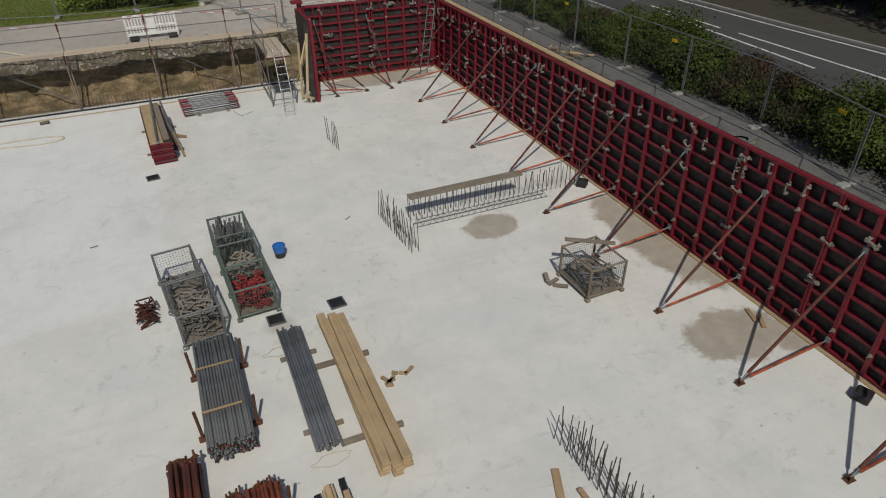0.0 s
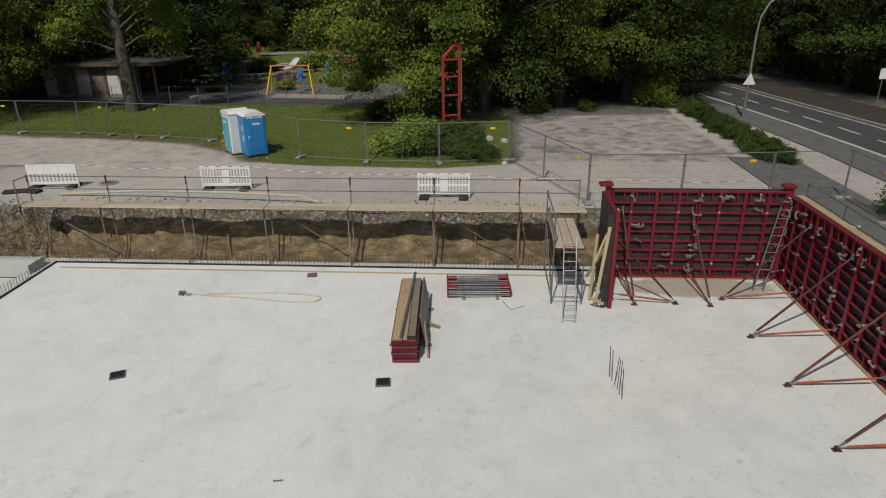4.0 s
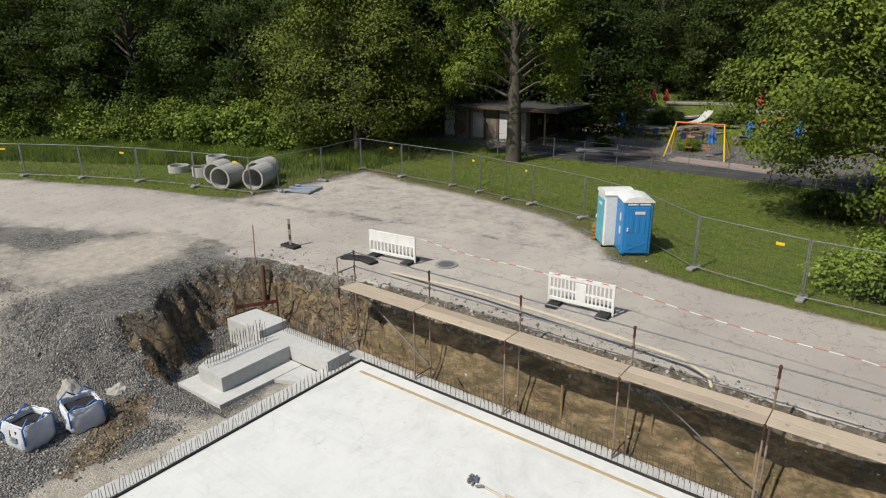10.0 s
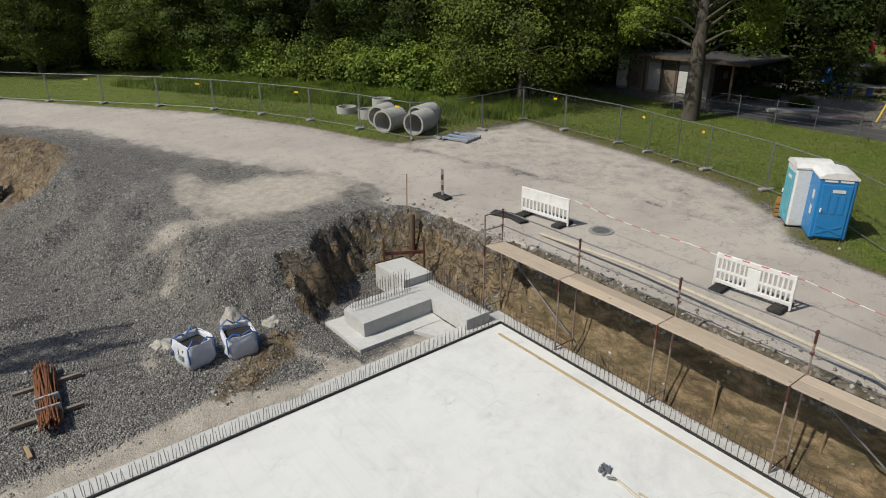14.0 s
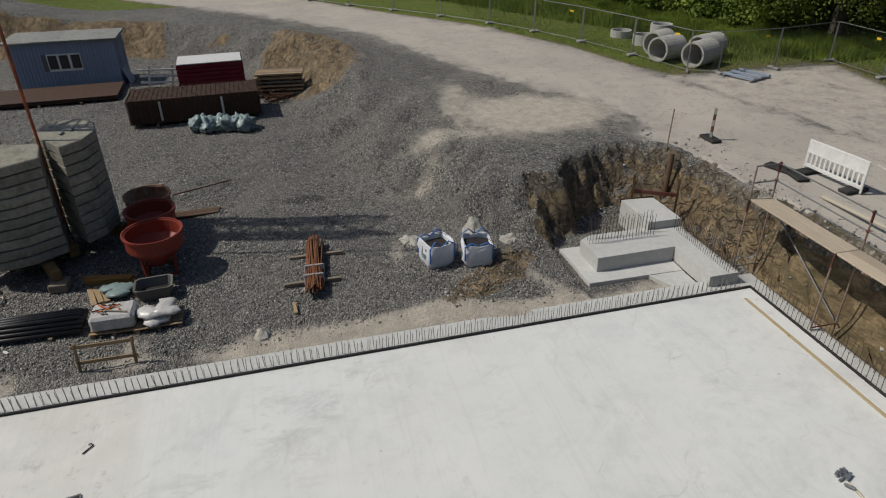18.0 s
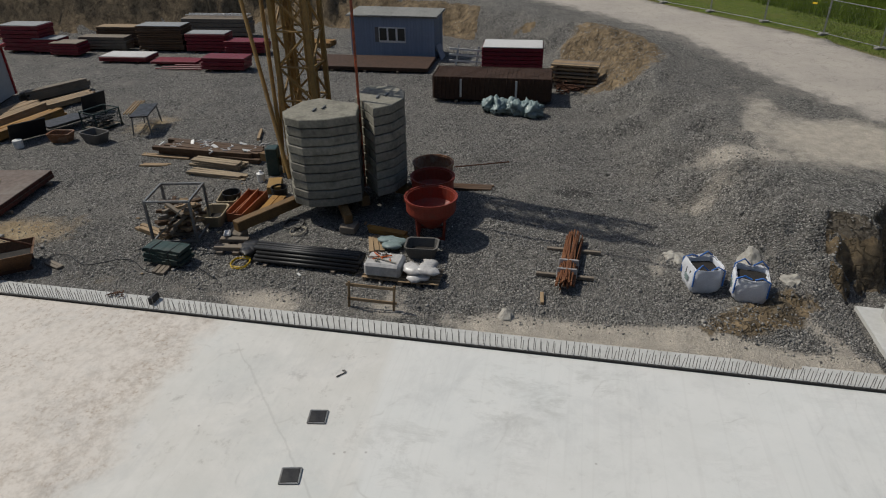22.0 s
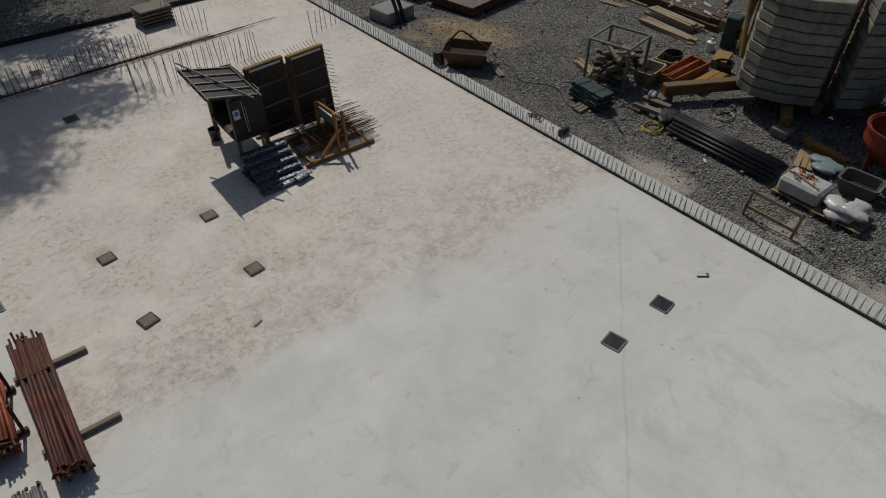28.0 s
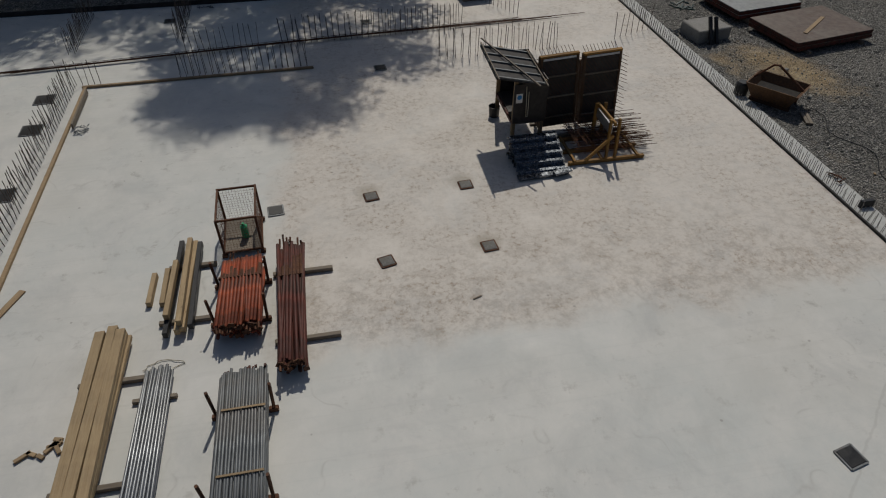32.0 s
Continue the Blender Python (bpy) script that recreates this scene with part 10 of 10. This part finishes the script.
# scraps between the formwork and the fence
rr = random.Random(77)
for i in range(9):
    x, y = 29.2 + rr.uniform(-0.5, 0.6), -6.4 + rr.uniform(-0.9, 0.9)
    solo("timber_scrap", Geo().box((0, 0, 0), (rr.uniform(0.5, 1.5), 0.07, 0.04), b=0.005), (M_WOODG, M_WOODY, M_WOODZ)[i % 3], "weathered timber offcut lying on the pavement", "timber scrap", pose(x, y, UP + 0.085 + 0.04 * (i // 3), 0, rr.uniform(-4, 4), rr.uniform(0, 180)), "timber offcuts behind the wall")
for i in range(3):
    g = Geo()
    g.add([(rr.uniform(-0.03, 0.03) + 0.9 * math.sin(k * 0.5), 0.14 * k + rr.uniform(-0.04, 0.04), 0.02 + 0.05 * abs(math.sin(k * 1.7 + i)) + z) for z in (0.0, 0.012) for k in range(9)] + [(0.55 + 0.9 * math.sin(k * 0.5), 0.14 * k, 0.02 + 0.07 * abs(math.cos(k * 1.3 + i)) + z) for z in (0.0, 0.012) for k in range(9)],
          [(k, k + 1, 18 + k + 1, 18 + k) for k in range(8)] + [(9 + k, 27 + k, 27 + k + 1, 9 + k + 1) for k in range(8)] + [(k, 9 + k, 9 + k + 1, k + 1) for k in range(8)] + [(18 + k, 18 + k + 1, 27 + k + 1, 27 + k) for k in range(8)])
    solo("membrane_sheet", g, M_LIDG, "crumpled grey membrane sheet lying on the pavement", "sheet", pose(28.1 + 0.25 * i, -13.2 - 1.5 * i, UP + 0.07, 0, 0, rr.uniform(-15, 15)), "membrane sheets behind the wall")

# ---- park behind the lawn ----
hut = thing("park_kiosk", "low shaded grey kiosk with flat roof and boarded shutters", "kiosk", pose(-15.6, 32.1, UP - 0.05, 0, 0, 3))
part("wall", Geo().box((0, 0, 1.25), (7.4, 5.4, 2.5), b=0.02), plain("weathered_grey_boards", (0.34, 0.315, 0.265), (0.26, 0.24, 0.205), (0.15, 0.13, 0.11), 0.85, grain=5, blot=1.0, amount=0.5), hut)
part("roof", Geo().box((1.2, -0.1, 2.62), (10.8, 6.4, 0.18), b=0.03), plain("dark_roofing_felt", (0.06, 0.06, 0.058), (0.045, 0.045, 0.044), (0.1, 0.095, 0.08), 0.95, grain=6, blot=0.8, amount=0.5), hut)
part("fascia", Geo().box((1.2, -3.32, 2.6), (10.8, 0.04, 0.22)), M_BRSHEET, hut)
for i, x in enumerate((-3.2, -2.0, -0.5, 0.7, 1.9)):
    part("panel", Geo().box((x, -2.72, 1.2), (0.95, 0.06, 1.9), b=0.01), (M_NWALL, M_WOODG)[i % 2], hut)
for x in (-2.6, -1.3, 0.1, 1.3, 2.6):
    part("stud", Geo().box((x, -2.74, 1.25), (0.14, 0.08, 2.5)), M_BRSHEET, hut)
part("side_panel", Geo().box((3.72, 0.2, 1.2), (0.05, 4.6, 2.0)), plain("dark_brown_boards", (0.09, 0.045, 0.03), (0.07, 0.035, 0.025)), hut)
for y in (-0.6, 1.0):
    part("notice", Geo().box((3.76, y, 1.5), (0.02, 0.6, 0.5)), M_GRSHEET, hut)
part("round_sign", Geo().lathe([(0, 0), (0.55, 0), (0.55, 0.05), (0, 0.05)], 20).turned(pose(-2.2, -2.8, 0.9, 90)), M_BRSHEET, hut)
for x in (5.2, 5.3):
    part("porch_post", Geo().box((x, -2.6 if x < 5.25 else 2.4, 1.25), (0.14, 0.14, 2.5)), M_WOODZ, hut)
tbl = thing("park_table", "dark wooden park table with benches", "table", pose(-22.5, 24.0, UP, 0, 0, 20))
part("top", Geo().box((0, 0, 0.74), (1.8, 0.8, 0.05), b=0.01), M_WOODG, tbl)
for s in (-1, 1):
    part("bench", Geo().box((0, s * 0.7, 0.44), (1.8, 0.28, 0.05), b=0.01), M_WOODG, tbl)
    part("leg", Geo().beam((s * 0.6, -0.7, 0), (s * 0.6, 0.0, 0.74), 0.07, 0.09).beam((s * 0.6, 0.7, 0), (s * 0.6, 0.0, 0.74), 0.07, 0.09).box((s * 0.6, 0, 0.4), (0.07, 1.5, 0.08)), M_WOODG, tbl)
for i, (x, y) in enumerate(((-8.9, 37.5), (-5.0, 38.2), (-3.0, 40.5), (1.5, 38.5), (4.5, 41.0))):
    copy_thing(tbl, at(x, y, 0, 35 * i))


def umbrella(m, mt, label):
    u = thing("parasol", label, "parasol", m, "closed parasols in the park")
    part("pole", Geo().tube((0, 0, 0), (0, 0, 2.3), 0.025, 7), M_WOODZ, u)
    g = Geo()
    n = 12
    prof = [(0.05, 2.35), (0.14, 2.1), (0.26, 1.5), (0.34, 1.05)]
    pts = [(r * (1 + 0.25 * (-1) ** i) * math.cos(2 * math.pi * i / n), r * (1 + 0.25 * (-1) ** i) * math.sin(2 * math.pi * i / n), z) for r, z in prof for i in range(n)]
    g.add(pts, [(k * n + i, k * n + (i + 1) % n, (k + 1) * n + (i + 1) % n, (k + 1) * n + i) for k in range(3) for i in range(n)])
    part("cloth", g, mt, u)
    part("foot", Geo().lathe([(0, 0), (0.28, 0), (0.26, 0.08), (0.04, 0.1), (0, 0.1)], 14), M_KERB, u)


M_REDCLOTH = plain("red_cloth", (0.62, 0.05, 0.06), (0.55, 0.04, 0.05), (0.6, 0.3, 0.3), 0.8, amount=0.3)
M_BLUECLOTH = plain("blue_cloth", (0.04, 0.16, 0.42), (0.05, 0.2, 0.5), (0.2, 0.3, 0.5), 0.8, amount=0.3)
for i, (x, y) in enumerate(((-22.3, 49.5), (-19.0, 49.2), (-16.2, 49.2), (-10.9, 49.0), (-9.4, 49.0), (-8.2, 49.0), (0.0, 49.0))):
    umbrella(at(x, y) @ Matrix.Diagonal((0.8, 0.8, 0.8, 1)), M_REDCLOTH, "closed red parasol in the park")
for x, y in ((-7.6, 37.6), (0.9, 32.3), (2.2, 36.5), (5.0, 38.5)):
    umbrella(at(x, y) @ Matrix.Diagonal((0.85, 0.85, 0.85, 1)), M_BLUECLOTH, "closed blue parasol in the park")
sw = thing("swing_set", "yellow and orange playground swing frame", "swing", pose(0.3, 31.4, UP, 0, 0, 4))
for sx, mt in ((-1, M_SIGNY), (1, M_SIGNY)):
    part("leg", Geo().tube((sx * 1.9, -0.9, 0), (sx * 1.5, 0, 2.2), 0.05, 8), mt, sw)
    part("leg", Geo().tube((sx * 1.9, 0.9, 0), (sx * 1.5, 0, 2.2), 0.05, 8), mt, sw)
part("top_bar", Geo().tube((-1.6, 0, 2.2), (1.6, 0, 2.2), 0.06, 8), M_ORANGE, sw)
for x in (-0.6, 0.6):
    part("chain", Geo().tube((x - 0.2, 0, 2.2), (x - 0.2, 0.1, 0.6), 0.012, 5).tube((x + 0.2, 0, 2.2), (x + 0.2, 0.1, 0.6), 0.012, 5), M_ORANGE, sw)
    part("seat", Geo().box((x, 0.1, 0.58), (0.46, 0.24, 0.05), b=0.01), M_ORANGE, sw)
M_PINK = plain("faded_pink_lane", (0.36, 0.2, 0.18), (0.3, 0.17, 0.155), (0.2, 0.17, 0.15), 0.85, amount=0.4)
M_LANEG = plain("pale_grey_lane", (0.6, 0.6, 0.56), (0.52, 0.52, 0.48), (0.25, 0.24, 0.22), 0.85, amount=0.4)
for i, (x, y, L, rz, mt) in enumerate(((-5.9, 29.6, 3.0, 35, M_LANEG), (-3.3, 29.8, 3.0, 35, M_PINK), (2.4, 28.9, 6.0, -6, M_PINK), (-11.5, 38.5, 6.0, 4, M_LANEG), (-10.0, 42.0, 5.0, 10, M_LANEG), (-6.5, 42.5, 4.0, 30, M_LANEG), (-3.5, 43.5, 4.0, 50, M_PINK), (0.0, 45.0, 5.0, 20, M_LANEG), (3.0, 42.0, 4.0, 40, M_PINK), (-12.0, 48.0, 6.0, 5, M_LANEG), (-6.0, 52.0, 6.0, 20, M_LANEG), (1.0, 50.0, 5.0, 10, M_LANEG), (5.5, 46.0, 5.0, 60, M_PINK), (-9.0, 45.5, 5.0, 25, M_LANEG), (-4.5, 47.0, 4.5, 60, M_LANEG), (-14.5, 44.5, 5.0, 8, M_LANEG), (-2.0, 41.0, 4.0, 70, M_PINK))):
    t = thing("minigolf_lane", "narrow raised minigolf lane with low rims", "minigolf lane", at(x, y, 0, rz), "minigolf lanes")
    part("bed", Geo().box((0, 0, 0.08), (L, 0.9, 0.1), b=0.01), mt, t)
    for s in (-1, 1):
        part("rim", Geo().box((0, s * 0.48, 0.12), (L, 0.06, 0.18), b=0.01), M_KERB, t)
for x, y, rz, mt in ((-7.6, 44.0, 40, M_CYANP), (-4.6, 44.6, 60, M_LANEG), (4.2, 44.0, 30, M_PINK), (0.6, 47.0, 20, M_REDCLOTH)):
    ramp = Geo()
    prof = [(0, 0.1), (0.8, 0.14), (1.4, 0.3), (1.9, 0.62), (2.3, 1.05)]
    ramp.add([(u, v, w - d) for u, w in prof for v in (-0.45, 0.45) for d in (0, 0.1)], [(4 * k + a, 4 * k + b, 4 * k + 4 + b, 4 * k + 4 + a) for k in range(4) for a, b in ((0, 2), (2, 3), (3, 1), (1, 0))])
    solo("minigolf_ramp", ramp, mt, "curved raised minigolf ramp in the park", "minigolf ramp", at(x, y, 0.05, rz), "minigolf ramps")
for x, y in ((-5.6, 36.0), (-4.4, 36.8), (-2.2, 36.2), (-1.2, 36.9), (-6.6, 36.6)):
    ch = thing("garden_chair", "dark blue plastic garden chair in the park", "chair", at(x, y, 0, x * 70), "garden chairs in the park")
    part("seat", Geo().box((0, 0, 0.43), (0.46, 0.46, 0.04), b=0.01), M_DARKBLUE, ch)
    part("backrest", Geo().box((0, 0.22, 0.68), (0.46, 0.04, 0.46), b=0.01), M_DARKBLUE, ch)
    for sx in (-0.2, 0.2):
        for sy in (-0.2, 0.2):
            part("leg", Geo().tube((sx, sy, 0), (sx * 0.9, sy * 0.9, 0.43), 0.018, 5), M_DARKBLUE, ch)
pf = thing("park_fence", "low wire park fence on thin grey posts", "fence")
for i in range(11):
    part("post", Geo().tube((-11.0 + 2.15 * i, 24.6, UP - 0.05), (-11.0 + 2.15 * i, 24.6, UP + 1.5), 0.025, 7), M_GALVD, pf)
for z in (0.5, 1.0, 1.45):
    part("wire", Geo().tube((-11.0, 24.6, UP + z), (10.5, 24.6, UP + z), 0.005, 4), M_GALVD, pf)
solo("park_path", Geo().box((-0.5, 27.0, UP + 0.0), (24.0, 2.6, 0.05), b=0.01), M_STREET, "grey asphalt path in the park", "path", kind="structure")

# ---- concrete pipes on the verge ----
def ring(x, y, rz, L, r, lying, label):
    g = Geo().lathe([(r - 0.1, 0), (r, 0), (r, L), (r - 0.1, L), (r - 0.1, 0)], 26)
    m = pose(x, y, UP + (r if lying else 0.0), 90, 0, rz) if lying else pose(x, y, UP)
    solo("concrete_pipe", g, M_PIPEC, label, "concrete pipe", m, "concrete pipes on the verge")


for x, y, rz, L in ((-16.35, 9.3, 25, 1.5), (-17.75, 8.35, 20, 1.5), (-17.6, 10.6, 20, 1.6), (-19.2, 8.6, 28, 1.3)):
    ring(x, y, rz, L, 0.62, True, "grey concrete pipe lying on the grass")
for x, y, L in ((-23.6, 8.3, 0.4), (-21.3, 8.5, 0.55), (-22.4, 10.2, 0.85)):
    ring(x, y, 0, L, 0.62, False, "grey concrete ring standing on the grass")
bf = thing("steel_frame_pile", "flat blue-grey steel frame lying on the verge", "steel frame", pose(-13.4, 9.4, UP, 0, 0, 20))
for y in (-0.6, 0, 0.6):
    part("bar", Geo().box((0, y, 0.14), (1.6, 0.12, 0.1), b=0.01), M_SHED, bf)
for x in (-0.7, 0.7):
    part("cross_bar", Geo().box((x, 0, 0.05), (0.12, 1.5, 0.1), b=0.01), M_GALVD, bf)
for x, y, r in ((16.4, 13.6, 0.3), (17.2, 13.2, 0.25), (17.1, 8.4, 0.18), (5.4, 9.3, 0.06)):
    g = Geo().lathe([(0.0, -0.3), (0.75, -0.2), (1.0, 0.2), (0.8, 0.7), (0.4, 0.95), (0.0, 1.0)], 10)
    solo("boulder", g.turned(Matrix.Diagonal((r, r * 0.8, r, 1))), M_STONEY, "pale boulder at the edge of the drive", "boulder", pose(x, y, UP, 0, 0, x * 50))
# pipe coming out of the trench rim
bend = [Vector((-1.2, 2.9, UP + 0.06)), Vector((2.5, 2.7, UP + 0.3)), Vector((6.0, 2.4, UP + 0.35)), Vector((9.0, 2.2, UP + 0.3)), Vector((9.7, 2.05, UP + 0.12)), Vector((10.0, 1.8, UP - 0.4)), Vector((10.0, 1.6, -0.2))]
solo("drain_pipe", Geo().path(bend, 0.05, 8), M_HOSE, "pale plastic pipe bending down into the trench", "pipe")
for x, y, rz in ((-3.4, 3.2, 20), (-2.7, 3.3, -10)):
    solo("rubber_foot", Geo().box((0, 0, 0.06), (0.8, 0.4, 0.11), b=0.03), M_TYRE, "spare black rubber barrier foot", "rubber foot", pose(x, y, UP, 0, 0, rz))
cov = thing("manhole_cover", "round grey manhole cover in the drive", "manhole cover", pose(-0.2, 4.75, UP + 0.004))
part("ring", Geo().lathe([(0.3, 0.0), (0.42, 0.0), (0.42, 0.025), (0.3, 0.025)], 24), M_KERB, cov)
part("plate", Geo().lathe([(0.0, 0.02), (0.3, 0.02), (0.3, 0.0)], 24), M_GALVD, cov)
q = random.Random(77)
for i in range(7):
    x = 1.5 + 2.4 * i
    solo("trench_post", Geo().tube((x, 1.35, -0.7), (x + q.uniform(-0.05, 0.05), 1.4, 0.5 + q.uniform(0, 0.5)), 0.035, 6), M_WOODZ, "short timber stake in the trench", "stake", group="stakes in the trench")
bb = thing("batter_board", "timber batter board frame in the trench", "timber frame", pose(11.0, 1.35, -0.7))
for x in (-0.5, 0.5):
    part("post", Geo().box((x, 0, 0.5), (0.07, 0.07, 1.0)), M_WOODZ, bb)
part("rail", Geo().box((0, 0.05, 0.75), (1.2, 0.03, 0.12)), M_WOOD, bb)
pb = thing("batter_board", "red and white timber board frame in the pit", "timber frame", pose(-4.7, -0.2, -0.3, 0, 0, 60))
for x in (-0.7, 0.7):
    part("post", Geo().box((x, 0, 0.8), (0.07, 0.07, 1.7)), M_BRWOOD, pb)
part("rail", Geo().box((0, 0.05, 1.05), (1.5, 0.04, 0.12)), M_BROWNRED, pb)
solo("bored_stake", Geo().tube((-5.3, 0.55, -0.4), (-5.5, 0.75, 1.75), 0.09, 9), M_BRWOOD, "dark round timber stake in the pit wall", "stake")
